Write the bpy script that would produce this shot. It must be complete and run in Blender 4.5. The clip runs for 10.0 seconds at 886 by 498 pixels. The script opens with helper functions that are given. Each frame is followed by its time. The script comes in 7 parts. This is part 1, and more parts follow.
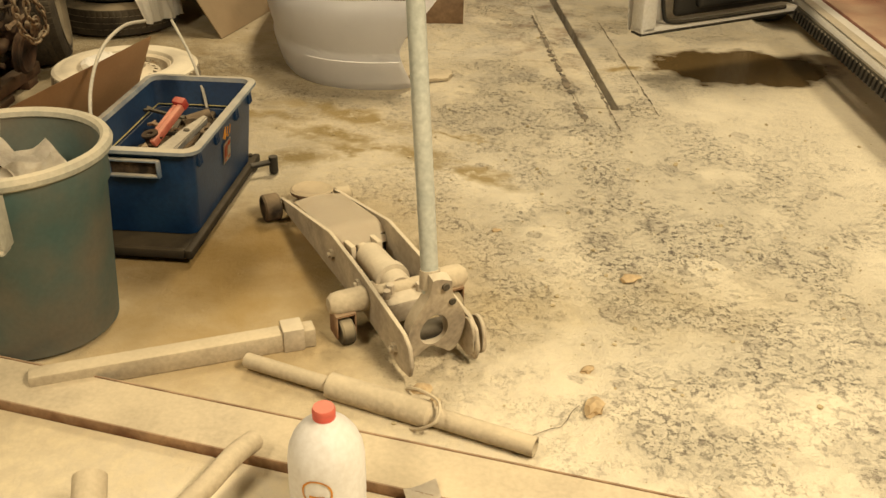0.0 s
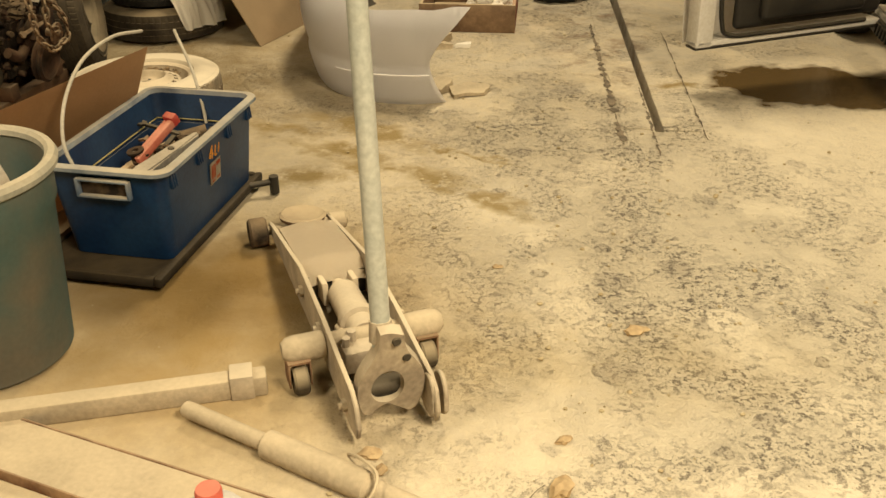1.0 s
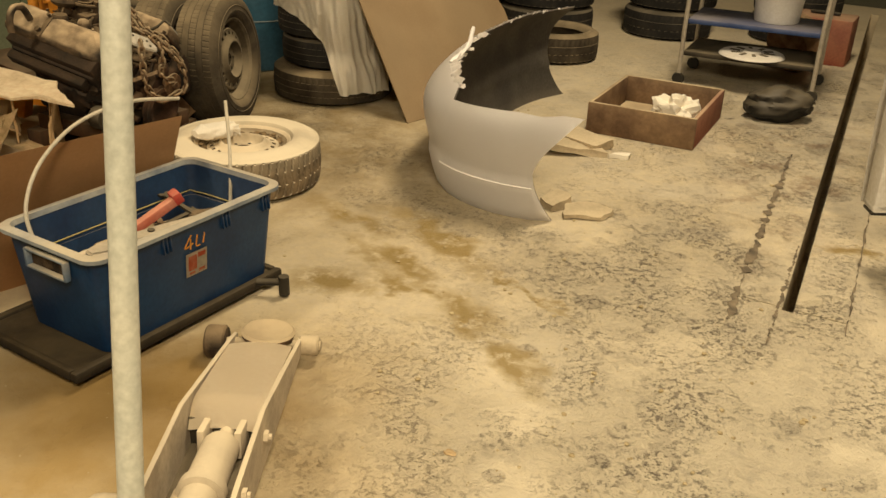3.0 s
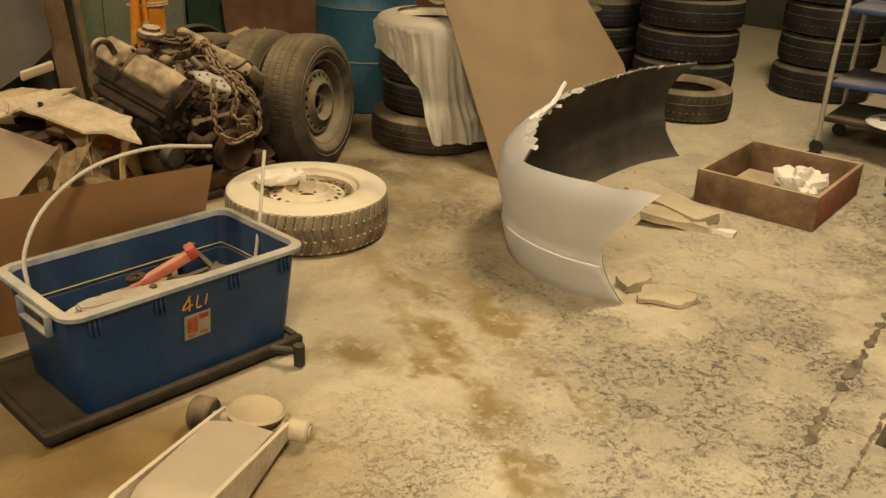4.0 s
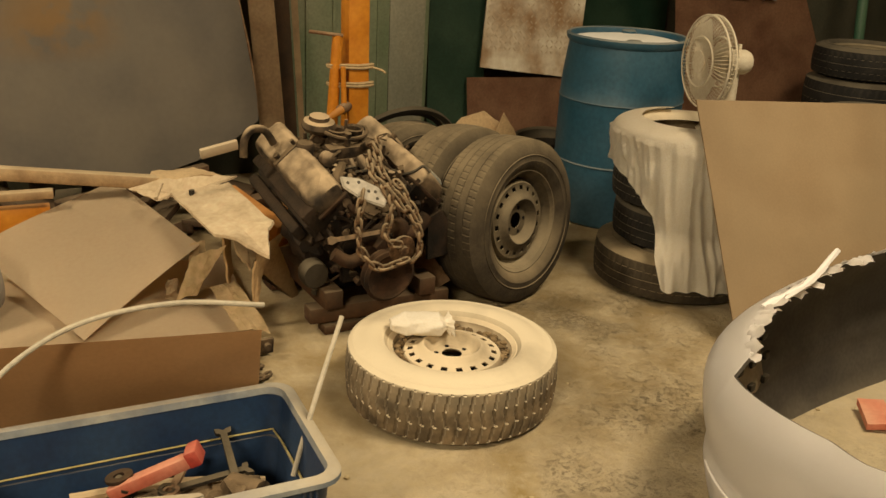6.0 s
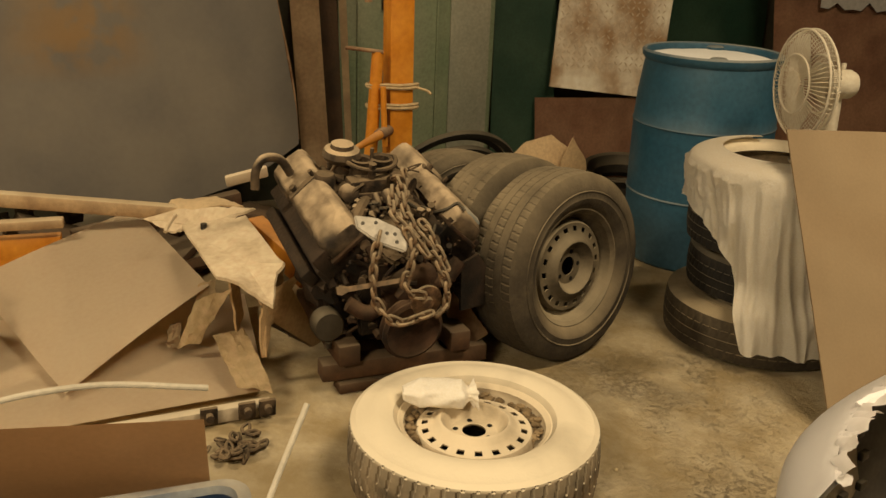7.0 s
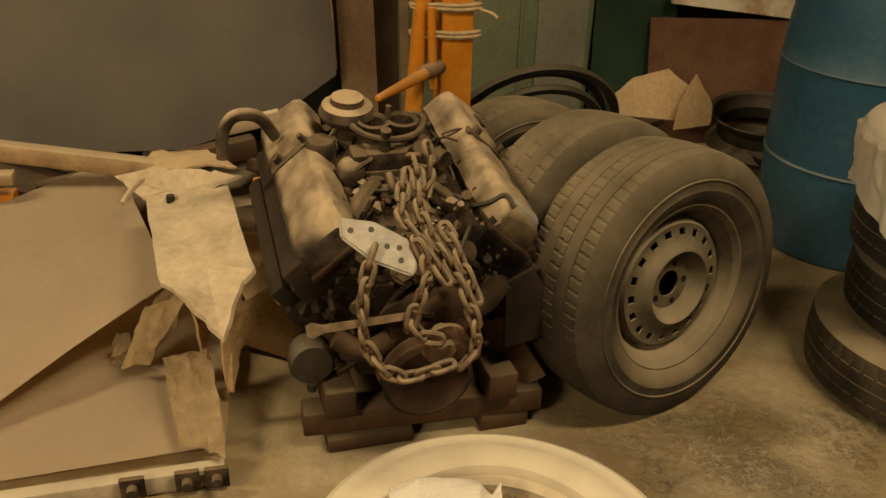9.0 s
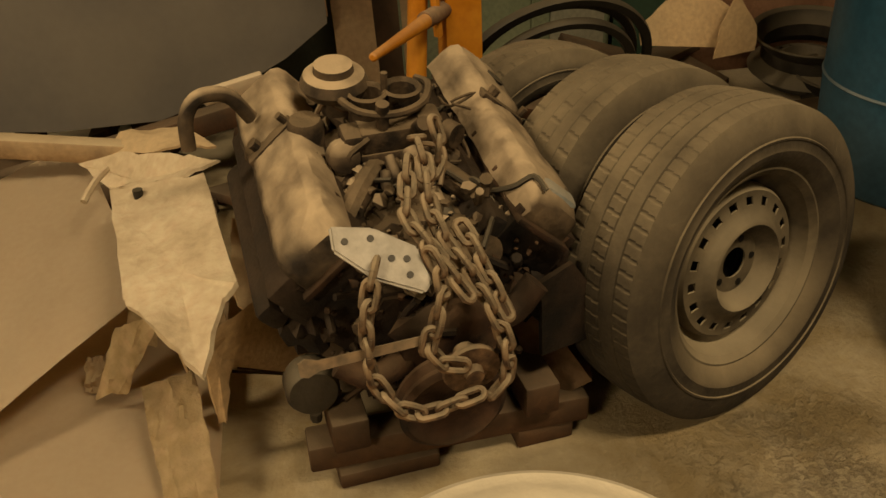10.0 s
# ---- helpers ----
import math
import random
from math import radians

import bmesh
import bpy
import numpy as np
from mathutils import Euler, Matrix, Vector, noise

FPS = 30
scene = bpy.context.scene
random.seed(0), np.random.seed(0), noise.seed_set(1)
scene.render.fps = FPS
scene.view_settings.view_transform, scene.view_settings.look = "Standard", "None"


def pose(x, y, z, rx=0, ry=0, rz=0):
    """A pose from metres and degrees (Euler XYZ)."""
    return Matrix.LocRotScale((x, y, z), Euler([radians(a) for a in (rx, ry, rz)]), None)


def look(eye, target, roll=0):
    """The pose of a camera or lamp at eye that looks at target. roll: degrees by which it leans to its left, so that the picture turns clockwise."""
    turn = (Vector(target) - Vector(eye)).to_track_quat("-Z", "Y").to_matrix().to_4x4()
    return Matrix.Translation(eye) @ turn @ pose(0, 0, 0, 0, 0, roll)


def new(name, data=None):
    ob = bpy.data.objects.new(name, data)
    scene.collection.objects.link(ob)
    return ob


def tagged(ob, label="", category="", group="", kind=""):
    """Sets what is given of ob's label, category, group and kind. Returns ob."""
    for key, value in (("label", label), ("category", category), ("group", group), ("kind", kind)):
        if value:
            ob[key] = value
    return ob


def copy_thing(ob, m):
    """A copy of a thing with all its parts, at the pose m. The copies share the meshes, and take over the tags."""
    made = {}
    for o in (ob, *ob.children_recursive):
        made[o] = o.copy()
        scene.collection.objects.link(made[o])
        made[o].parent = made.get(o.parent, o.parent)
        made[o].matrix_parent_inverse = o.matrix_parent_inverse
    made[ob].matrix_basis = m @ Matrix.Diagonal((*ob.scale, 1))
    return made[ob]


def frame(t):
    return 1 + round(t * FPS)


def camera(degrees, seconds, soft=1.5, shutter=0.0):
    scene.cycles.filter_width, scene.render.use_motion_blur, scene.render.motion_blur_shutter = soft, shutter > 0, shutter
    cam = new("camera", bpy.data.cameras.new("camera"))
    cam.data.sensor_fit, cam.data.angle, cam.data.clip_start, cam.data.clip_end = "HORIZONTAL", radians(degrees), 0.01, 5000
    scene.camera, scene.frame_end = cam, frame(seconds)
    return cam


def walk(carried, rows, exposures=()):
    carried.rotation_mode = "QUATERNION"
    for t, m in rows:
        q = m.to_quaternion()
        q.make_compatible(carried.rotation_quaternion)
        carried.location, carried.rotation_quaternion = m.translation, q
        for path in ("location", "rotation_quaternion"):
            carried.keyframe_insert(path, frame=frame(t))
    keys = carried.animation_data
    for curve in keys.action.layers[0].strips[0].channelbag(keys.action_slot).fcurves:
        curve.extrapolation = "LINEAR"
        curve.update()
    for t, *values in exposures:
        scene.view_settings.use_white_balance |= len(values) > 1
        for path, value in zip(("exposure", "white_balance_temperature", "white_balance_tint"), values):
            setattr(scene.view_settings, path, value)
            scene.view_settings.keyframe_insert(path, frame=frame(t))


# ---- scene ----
cam = camera(51.4, 10.0)
PATH = [
    (0, (0.059, 0.034, 1.534), (0.0, 1.787, 0.573), 1.0),
    (0.5, (0.21, 0.177, 1.507), (0.029, 1.927, 0.556), -0.5),
    (1, (0.381, 0.375, 1.494), (0.108, 2.109, 0.536), -0.3),
    (1.5, (0.556, 0.579, 1.494), (0.199, 2.296, 0.532), -0.1),
    (2, (0.773, 0.777, 1.506), (0.255, 2.458, 0.554), 0.6),
    (2.5, (0.942, 1.015, 1.472), (0.231, 2.676, 0.614), 0.9),
    (2.7, (0.983, 1.125, 1.484), (0.193, 2.749, 0.627), 1.9),
    (3.8, (1.21, 1.682, 1.491), (0.1, 3.141, 0.693), 1.5),
    (4, (1.188, 1.801, 1.488), (0.0, 3.202, 0.697), 2.5),
    (4.5, (1.092, 2.071, 1.504), (-0.258, 3.348, 0.764), 2.1),
    (5, (0.983, 2.333, 1.482), (-0.496, 3.468, 0.761), 2.2),
    (5.5, (0.86, 2.63, 1.496), (-0.726, 3.622, 0.787), 3.1),
    (6.8, (0.422, 3.206, 1.456), (-1.297, 3.962, 0.767), 2.0),
    (7, (0.363, 3.281, 1.444), (-1.378, 3.989, 0.759), 2.2),
    (7.5, (0.176, 3.433, 1.42), (-1.572, 4.084, 0.698), 3.1),
    (8, (-0.041, 3.552, 1.395), (-1.784, 4.124, 0.597), 3.1),
    (8.5, (-0.272, 3.671, 1.376), (-2.025, 4.164, 0.548), 2.2),
    (9, (-0.471, 3.79, 1.355), (-2.206, 4.234, 0.463), 1.9),
    (9.5, (-0.67, 3.845, 1.336), (-2.38, 4.25, 0.38), 1.6),
    (10, (-0.839, 3.887, 1.312), (-2.506, 4.269, 0.275), -2.4),
]
walk(cam, [(t, look(eye, target, roll)) for t, eye, target, roll in PATH], [(0, -0.03, 6250, 9), (2.0, 0.0, 6400, 10), (4.0, -0.06, 6500, 11), (5.5, 0.0, 6550, 11), (7.5, -0.1, 6800, 12), (9, -0.3, 7150, 12), (10, -0.42, 7300, 12.5)])

# ---- world and light: a closed workshop lit by unseen warm area lamps ----
world = bpy.data.worlds.new("workshop_world")
scene.world = world
world.use_nodes = True
world.node_tree.nodes["Background"].inputs[0].default_value = (0.05, 0.045, 0.04, 1)
world.node_tree.nodes["Background"].inputs[1].default_value = 0.1
LAMP = (1.0, 0.83, 0.56)


def unseen_lamp(x, y, z, sx, sy, watts):
    d = bpy.data.lights.new("unseen_lamp", "AREA")
    d.shape, d.size, d.size_y, d.energy, d.color = "RECTANGLE", sx, sy, watts, LAMP
    o = new("unseen_lamp", d)
    o.location = (x, y, z)


# out of view, its side judged from the direction of the shadows
unseen_lamp(-2.7, 0.4, 3.8, 0.5, 1.6, 140)
# added fill behind the camera, lowered to brighten bumper and right floor
unseen_lamp(2.0, 0.3, 3.4, 0.6, 1.6, 308)
# inferred, unseen light to the north, raised to brighten drum, fan and cloth
unseen_lamp(0.1, 5.6, 4.4, 0.6, 1.6, 190)
scene.view_settings.exposure = 0.0

# ---- materials ----
DUST = (0.62, 0.50, 0.31)


def lin(c):
    return (c[0], c[1], c[2], 1.0)


def surf(name, c1, c2, scale=5.0, rough=0.7, bump=0.25, metal=0.0, dust=0.0, fine=70.0, dustcol=DUST, patch=3.0, detail=6.0, spread=0.2, gr=0.35):
    """Two-tone surface with grain, relief and settled dust on faces that look up."""
    m = bpy.data.materials.new(name)
    m.use_nodes = True
    nt = m.node_tree
    n, l = nt.nodes, nt.links
    b = n["Principled BSDF"]
    tc = n.new("ShaderNodeTexCoord")
    a = n.new("ShaderNodeTexNoise")
    a.inputs["Scale"].default_value, a.inputs["Detail"].default_value = scale, detail
    f = n.new("ShaderNodeTexNoise")
    f.inputs["Scale"].default_value, f.inputs["Detail"].default_value = fine, 4
    for t in (a, f):
        l.new(tc.outputs["Object"], t.inputs["Vector"])
    r = n.new("ShaderNodeMapRange")
    r.inputs[1].default_value, r.inputs[2].default_value = 0.38, 0.64
    l.new(a.outputs[0], r.inputs[0])
    mx = n.new("ShaderNodeMix")
    mx.data_type = "RGBA"
    mx.inputs[6].default_value, mx.inputs[7].default_value = lin(c1), lin(c2)
    l.new(r.outputs[0], mx.inputs[0])
    grain = n.new("ShaderNodeMix")
    grain.data_type, grain.blend_type = "RGBA", "OVERLAY"
    grain.inputs[0].default_value = gr
    l.new(mx.outputs[2], grain.inputs[6])
    l.new(f.outputs[0], grain.inputs[7])
    col = grain.outputs[2]
    rough_out = None
    if dust > 0:
        g = n.new("ShaderNodeNewGeometry")
        s = n.new("ShaderNodeSeparateXYZ")
        l.new(g.outputs["Normal"], s.inputs[0])
        up = n.new("ShaderNodeMapRange")
        up.inputs[1].default_value, up.inputs[2].default_value = -spread, 0.85
        l.new(s.outputs[2], up.inputs[0])
        p = n.new("ShaderNodeTexNoise")
        p.inputs["Scale"].default_value, p.inputs["Detail"].default_value = patch, 8
        l.new(tc.outputs["Object"], p.inputs["Vector"])
        pr = n.new("ShaderNodeMapRange")
        pr.inputs[1].default_value, pr.inputs[2].default_value = 0.30, 0.62
        pr.inputs[3].default_value, pr.inputs[4].default_value = 0.35, 1.0
        l.new(p.outputs[0], pr.inputs[0])
        mu = n.new("ShaderNodeMath")
        mu.operation = "MULTIPLY"
        l.new(up.outputs[0], mu.inputs[0])
        l.new(pr.outputs[0], mu.inputs[1])
        am = n.new("ShaderNodeMath")
        am.operation, am.use_clamp = "MULTIPLY", True
        am.inputs[1].default_value = dust
        l.new(mu.outputs[0], am.inputs[0])
        dm = n.new("ShaderNodeMix")
        dm.data_type = "RGBA"
        dm.inputs[7].default_value = lin(dustcol)
        l.new(am.outputs[0], dm.inputs[0])
        l.new(col, dm.inputs[6])
        col = dm.outputs[2]
        rr = n.new("ShaderNodeMapRange")
        rr.inputs[3].default_value, rr.inputs[4].default_value = rough, 0.95
        l.new(am.outputs[0], rr.inputs[0])
        rough_out = rr.outputs[0]
    l.new(col, b.inputs["Base Color"])
    b.inputs["Metallic"].default_value = metal
    if rough_out:
        l.new(rough_out, b.inputs["Roughness"])
    else:
        b.inputs["Roughness"].default_value = rough
    b.inputs["Specular IOR Level"].default_value = 0.35
    bp = n.new("ShaderNodeBump")
    bp.inputs["Strength"].default_value, bp.inputs["Distance"].default_value = bump, 0.006
    l.new(f.outputs[0], bp.inputs["Height"])
    l.new(bp.outputs[0], b.inputs["Normal"])
    return m


M_DUSTY = surf("dusty_steel", (0.38, 0.31, 0.21), (0.50, 0.41, 0.28), 6, 0.85, 0.25, 0, 0.6)
M_JACK = surf("dusty_grey_paint", (0.30, 0.245, 0.18), (0.47, 0.39, 0.28), 9, 0.7, 0.25, 0, 0.95, dustcol=(0.66, 0.55, 0.37))
M_POLE = surf("grey_green_tube", (0.40, 0.42, 0.375), (0.50, 0.50, 0.43), 5, 0.40, 0.1, 0.15, 0.3)
M_DARK = surf("dark_steel", (0.015, 0.013, 0.011), (0.045, 0.037, 0.028), 8, 0.6, 0.3, 0.3, 0.3)
M_RUST = surf("rusty_steel", (0.16, 0.075, 0.035), (0.32, 0.19, 0.10), 12, 0.85, 0.5, 0.1, 0.35)
M_ENGINE = surf("greasy_cast_iron", (0.006, 0.004, 0.0025), (0.03, 0.017, 0.009), 9, 0.75, 0.7, 0.0, 0.16, 60, (0.30, 0.20, 0.10), spread=-0.2)
M_RUSTDK = surf("dark_rusty_iron", (0.011, 0.0055, 0.003), (0.055, 0.024, 0.011), 12, 0.85, 0.7, 0.0, 0.2, 50, (0.36, 0.24, 0.12))
M_ENGTOP = surf("dusty_cast_metal", (0.018, 0.012, 0.007), (0.11, 0.072, 0.040), 22, 0.8, 0.8, 0.1, 0.62, 60, (0.35, 0.25, 0.14), spread=-0.1)
M_COVER = surf("dusty_valve_cover_paint", (0.022, 0.015, 0.009), (0.13, 0.088, 0.05), 11, 0.75, 0.8, 0.1, 1.05, 40, (0.60, 0.45, 0.275), spread=-0.3, patch=13)
M_CHAIN = surf("rusty_chain_steel", (0.06, 0.032, 0.017), (0.20, 0.115, 0.058), 34, 0.8, 0.3, 0.2, 0.6, spread=0.1)
M_RUBBER = surf("dusty_rubber", (0.028, 0.021, 0.013), (0.062, 0.048, 0.030), 9, 0.85, 0.4, 0, 0.8, 80, (0.38, 0.295, 0.175), spread=-0.05, patch=5)
M_RUBBER_D = surf("dark_tyre_rubber", (0.010, 0.009, 0.008), (0.025, 0.022, 0.018), 6, 0.75, 0.3, 0, 0.4, 80, (0.40, 0.33, 0.22), spread=-0.1)
M_RUBBER_W = surf("thickly_dusted_rubber", (0.09, 0.068, 0.042), (0.24, 0.18, 0.11), 12, 0.9, 0.3, 0, 1.35, 60, (0.76, 0.65, 0.46), spread=0.0, patch=2)
M_RIM = surf("dusty_wheel_steel", (0.035, 0.027, 0.017), (0.09, 0.07, 0.043), 9, 0.75, 0.3, 0.1, 0.65, spread=0.1)
M_RIM_W = surf("dust_covered_rim", (0.20, 0.145, 0.085), (0.42, 0.33, 0.21), 18, 0.85, 0.4, 0.1, 1.25, 50, (0.74, 0.62, 0.43), spread=-0.1)
M_TUB = surf("blue_plastic", (0.005, 0.026, 0.078), (0.014, 0.046, 0.11), 5, 0.42, 0.1, 0, 0.3, spread=0.0)
M_TUBRIM = surf("dusted_blue_rim", (0.10, 0.15, 0.22), (0.27, 0.30, 0.31), 10, 0.7, 0.1, 0, 0.7)
M_HOOP = surf("pale_plastic_tube", (0.40, 0.37, 0.30), (0.52, 0.475, 0.385), 8, 0.5, 0.05, 0, 0.4)
M_CAN = surf("teal_plastic", (0.055, 0.10, 0.094), (0.13, 0.115, 0.085), 3.6, 0.65, 0.08, 0, 0.6, spread=0.1, gr=0.15)
M_CANRIM = surf("dusty_teal_rim", (0.30, 0.30, 0.25), (0.45, 0.42, 0.33), 6, 0.75, 0.15, 0, 0.8)
M_PAPER = surf("crumpled_paper", (0.58, 0.52, 0.42), (0.70, 0.63, 0.50), 5, 0.85, 0.2, 0, 0.3)
M_CLOTH = surf("off_white_cloth", (0.81, 0.74, 0.61), (0.87, 0.81, 0.69), 4, 0.9, 0.35, 0, 0.2, 160)
M_BUMPER = surf("white_bumper_plastic", (0.89, 0.85, 0.815), (0.92, 0.88, 0.845), 3, 0.30, 0.0, 0, 0.12, spread=-0.3, gr=0.05)
M_BUMPIN = surf("grey_bumper_inside", (0.085, 0.078, 0.07), (0.14, 0.125, 0.105), 4, 0.6, 0.1, 0, 0.3, spread=-0.2)
M_BOARD = surf("brown_hardboard", (0.36, 0.20, 0.09), (0.43, 0.25, 0.12), 2.2, 0.5, 0.04, 0, 0.75, 90, spread=-0.1, gr=0.12)
M_CARD = surf("dull_brown_panel", (0.20, 0.13, 0.065), (0.265, 0.175, 0.09), 1.6, 0.7, 0.05, 0, 0.35, 110, spread=-0.2, gr=0.12)
M_WOOD = surf("dusty_wood", (0.26, 0.15, 0.07), (0.40, 0.26, 0.13), 9, 0.8, 0.4, 0, 0.8, 60)
M_WOODDK = surf("dark_wood", (0.036, 0.015, 0.006), (0.085, 0.037, 0.014), 8, 0.75, 0.4, 0, 0.2, 60)
M_CRATE = surf("stained_crate_wood", (0.13, 0.075, 0.04), (0.24, 0.15, 0.08), 7, 0.75, 0.3, 0, 0.75, 60, spread=-0.1)
M_CRATERED = surf("red_painted_wood", (0.20, 0.045, 0.03), (0.28, 0.09, 0.05), 7, 0.7, 0.3, 0, 0.5, 60)
M_DRUM = surf("blue_drum_plastic", (0.020, 0.082, 0.130), (0.045, 0.105, 0.150), 2.5, 0.45, 0.1, 0, 0.4, 50, spread=-0.2)
M_DRUMTOP = surf("white_powder", (0.80, 0.77, 0.70), (0.86, 0.83, 0.76), 6, 0.9, 0.2)
M_PALE = surf("pale_painted_metal", (0.34, 0.315, 0.27), (0.52, 0.475, 0.40), 20, 0.5, 0.3, 0, 0.4)
M_PANEL = surf("grey_painted_sheet", (0.22, 0.205, 0.19), (0.27, 0.25, 0.225), 1.2, 0.5, 0.06, 0, 0.3, 40)
M_SHEET = surf("dusty_steel_sheet", (0.66, 0.52, 0.345), (0.73, 0.585, 0.39), 3, 0.7, 0.06, 0.0, 0.5, 60, (0.58, 0.465, 0.31), gr=0.15)
M_FOAM = surf("crumbling_fibre_board", (0.46, 0.32, 0.15), (0.68, 0.50, 0.28), 22, 0.95, 0.9, 0, 0.5, 40)
M_ORANGE = surf("orange_paint", (0.55, 0.19, 0.012), (0.66, 0.26, 0.03), 6, 0.45, 0.15, 0, 0.35, 40, spread=-0.1)
M_ROPE = surf("dusty_rope", (0.40, 0.27, 0.13), (0.52, 0.38, 0.2), 40, 0.9, 0.6, 0, 0.4)
M_GREEN = surf("pale_green_paint", (0.13, 0.18, 0.10), (0.22, 0.235, 0.15), 1.6, 0.5, 0.1, 0, 0.3)
M_GREENDK = surf("dark_green_paint", (0.010, 0.05, 0.030), (0.022, 0.075, 0.045), 3, 0.5, 0.1, 0, 0.2)
M_WALL = surf("stained_wall_paint", (0.04, 0.046, 0.03), (0.08, 0.072, 0.048), 1.3, 0.8, 0.3, 0, 0.2)
M_CEIL = surf("ceiling_paint", (0.11, 0.10, 0.085), (0.16, 0.14, 0.12), 1.0, 0.9, 0.2)
M_PLATE = surf("flaking_beige_paint", (0.30, 0.18, 0.09), (0.68, 0.60, 0.46), 4, 0.7, 0.5, 0, 0.2, 30)
M_RUSTBD = surf("reddish_brown_board", (0.20, 0.085, 0.045), (0.31, 0.15, 0.08), 5, 0.8, 0.4, 0, 0.25)
M_CARTON = surf("torn_cardboard", (0.46, 0.30, 0.15), (0.58, 0.40, 0.21), 5, 0.9, 0.3, 0, 0.4)
M_FAN = surf("yellowed_white_plastic", (0.62, 0.55, 0.42), (0.70, 0.62, 0.48), 5, 0.5, 0.05, 0, 0.4)
M_BOTTLE = surf("white_bottle_plastic", (0.66, 0.63, 0.60), (0.74, 0.71, 0.66), 5, 0.45, 0.05, 0, 0.35)
M_RED = surf("red_plastic", (0.45, 0.04, 0.03), (0.55, 0.07, 0.05), 12, 0.45, 0.1, 0, 0.35)
M_PINK = surf("faded_red_plastic", (0.62, 0.15, 0.09), (0.66, 0.24, 0.16), 12, 0.5, 0.1, 0, 0.4)
M_STEEL = surf("pale_dusty_metal", (0.40, 0.36, 0.30), (0.52, 0.47, 0.38), 14, 0.5, 0.15, 0.4, 0.6)
M_BLACK = surf("black_plastic", (0.006, 0.006, 0.006), (0.014, 0.013, 0.012), 6, 0.5, 0.15, 0, 0.2)
# near-black fill that paints the dark inside the wheel holes
M_HOLE_DARK = surf("painted_hole_dark", (0.002, 0.002, 0.002), (0.006, 0.005, 0.004), 20, 0.6, 0.2)
M_WHITE = surf("white_car_paint", (0.66, 0.63, 0.57), (0.72, 0.68, 0.61), 3, 0.25, 0.02, 0, 0.4)
M_BLUEPT = surf("blue_cart_paint", (0.02, 0.05, 0.16), (0.04, 0.08, 0.22), 6, 0.45, 0.1, 0.2, 0.4)
M_BATTEN = surf("pale_tan_plank", (0.42, 0.27, 0.14), (0.56, 0.38, 0.21), 6, 0.7, 0.2, 0, 0.3, 60)
M_STICKER = surf("worn_sticker_paper", (0.50, 0.45, 0.33), (0.58, 0.50, 0.36), 14, 0.7, 0.1)
M_STICKRED = surf("faded_red_print", (0.48, 0.09, 0.04), (0.60, 0.22, 0.12), 25, 0.7, 0.1)
M_ORANGEPEN = surf("orange_crayon", (0.62, 0.26, 0.03), (0.5, 0.22, 0.05), 60, 0.8, 0.1)
M_YELLOW = surf("yellow_band", (0.42, 0.34, 0.12), (0.5, 0.42, 0.18), 20, 0.7, 0.1)


# ---- mesh helpers ----
def thing(name, m, label, category, group="", kind=""):
    o = new(name)
    o.empty_display_size = 0.05
    o.matrix_basis = m
    return tagged(o, label, category, group, kind)


def part(name, bm, material, parent=None, label="", m=None, angle=35, category="", kind="", group=""):
    if m is not None:
        bm.transform(m)
    bmesh.ops.recalc_face_normals(bm, faces=bm.faces)
    me = bpy.data.meshes.new(name)
    bm.to_mesh(me)
    bm.free()
    me.materials.append(material)
    me.shade_smooth()
    me.set_sharp_from_angle(angle=radians(angle))
    o = new(name, me)
    o.parent = parent
    return tagged(o, label, category, group, kind)


def share(src, m, parent):
    """Another piece on the same mesh."""
    o = new(src.name.split(".")[0], src.data)
    o.parent = parent
    o.matrix_basis = m
    return o


def B():
    return bmesh.new()


def box(bm, c, s, rot=(0, 0, 0), bev=0.0, seg=2):
    r = bmesh.ops.create_cube(bm, size=1.0)
    vs = r["verts"]
    if bev:
        bmesh.ops.scale(bm, vec=s, verts=vs)
        es = list({e for v in vs for e in v.link_edges})
        r2 = bmesh.ops.bevel(bm, geom=es, offset=bev, segments=seg, affect="EDGES", profile=0.5)
        vs = list({v for f in r2["faces"] for v in f.verts} | {v for v in vs if v.is_valid})
        bmesh.ops.transform(bm, matrix=pose(*c, *rot), verts=vs)
    else:
        bmesh.ops.transform(bm, matrix=pose(*c, *rot) @ Matrix.Diagonal((*s, 1)), verts=vs)
    return bm


def frame_of(p, q):
    d = Vector(q) - Vector(p)
    return Matrix.Translation(p) @ d.to_track_quat("Z", "Y").to_matrix().to_4x4(), d.length


def lathe(bm, prof, seg=32, m=None, close=False, cap=True):
    """Turn a profile of (radius, height) round z."""
    m = m or Matrix()
    rings = []
    for r, z in prof:
        if r < 1e-5:
            rings.append([bm.verts.new(m @ Vector((0, 0, z)))])
        else:
            rings.append([bm.verts.new(m @ Vector((r * math.cos(2 * math.pi * i / seg), r * math.sin(2 * math.pi * i / seg), z))) for i in range(seg)])
    pairs = list(zip(rings, rings[1:])) + ([(rings[-1], rings[0])] if close else [])
    for a, b in pairs:
        for i in range(seg):
            j = (i + 1) % seg
            if len(a) == 1 and len(b) == 1:
                continue
            if len(a) == 1:
                bm.faces.new((a[0], b[j], b[i]))
            elif len(b) == 1:
                bm.faces.new((a[i], a[j], b[0]))
            else:
                bm.faces.new((a[i], a[j], b[j], b[i]))
    if cap and not close:
        for ring in (rings[0], rings[-1]):
            if len(ring) > 2:
                bm.faces.new(ring)
    return bm


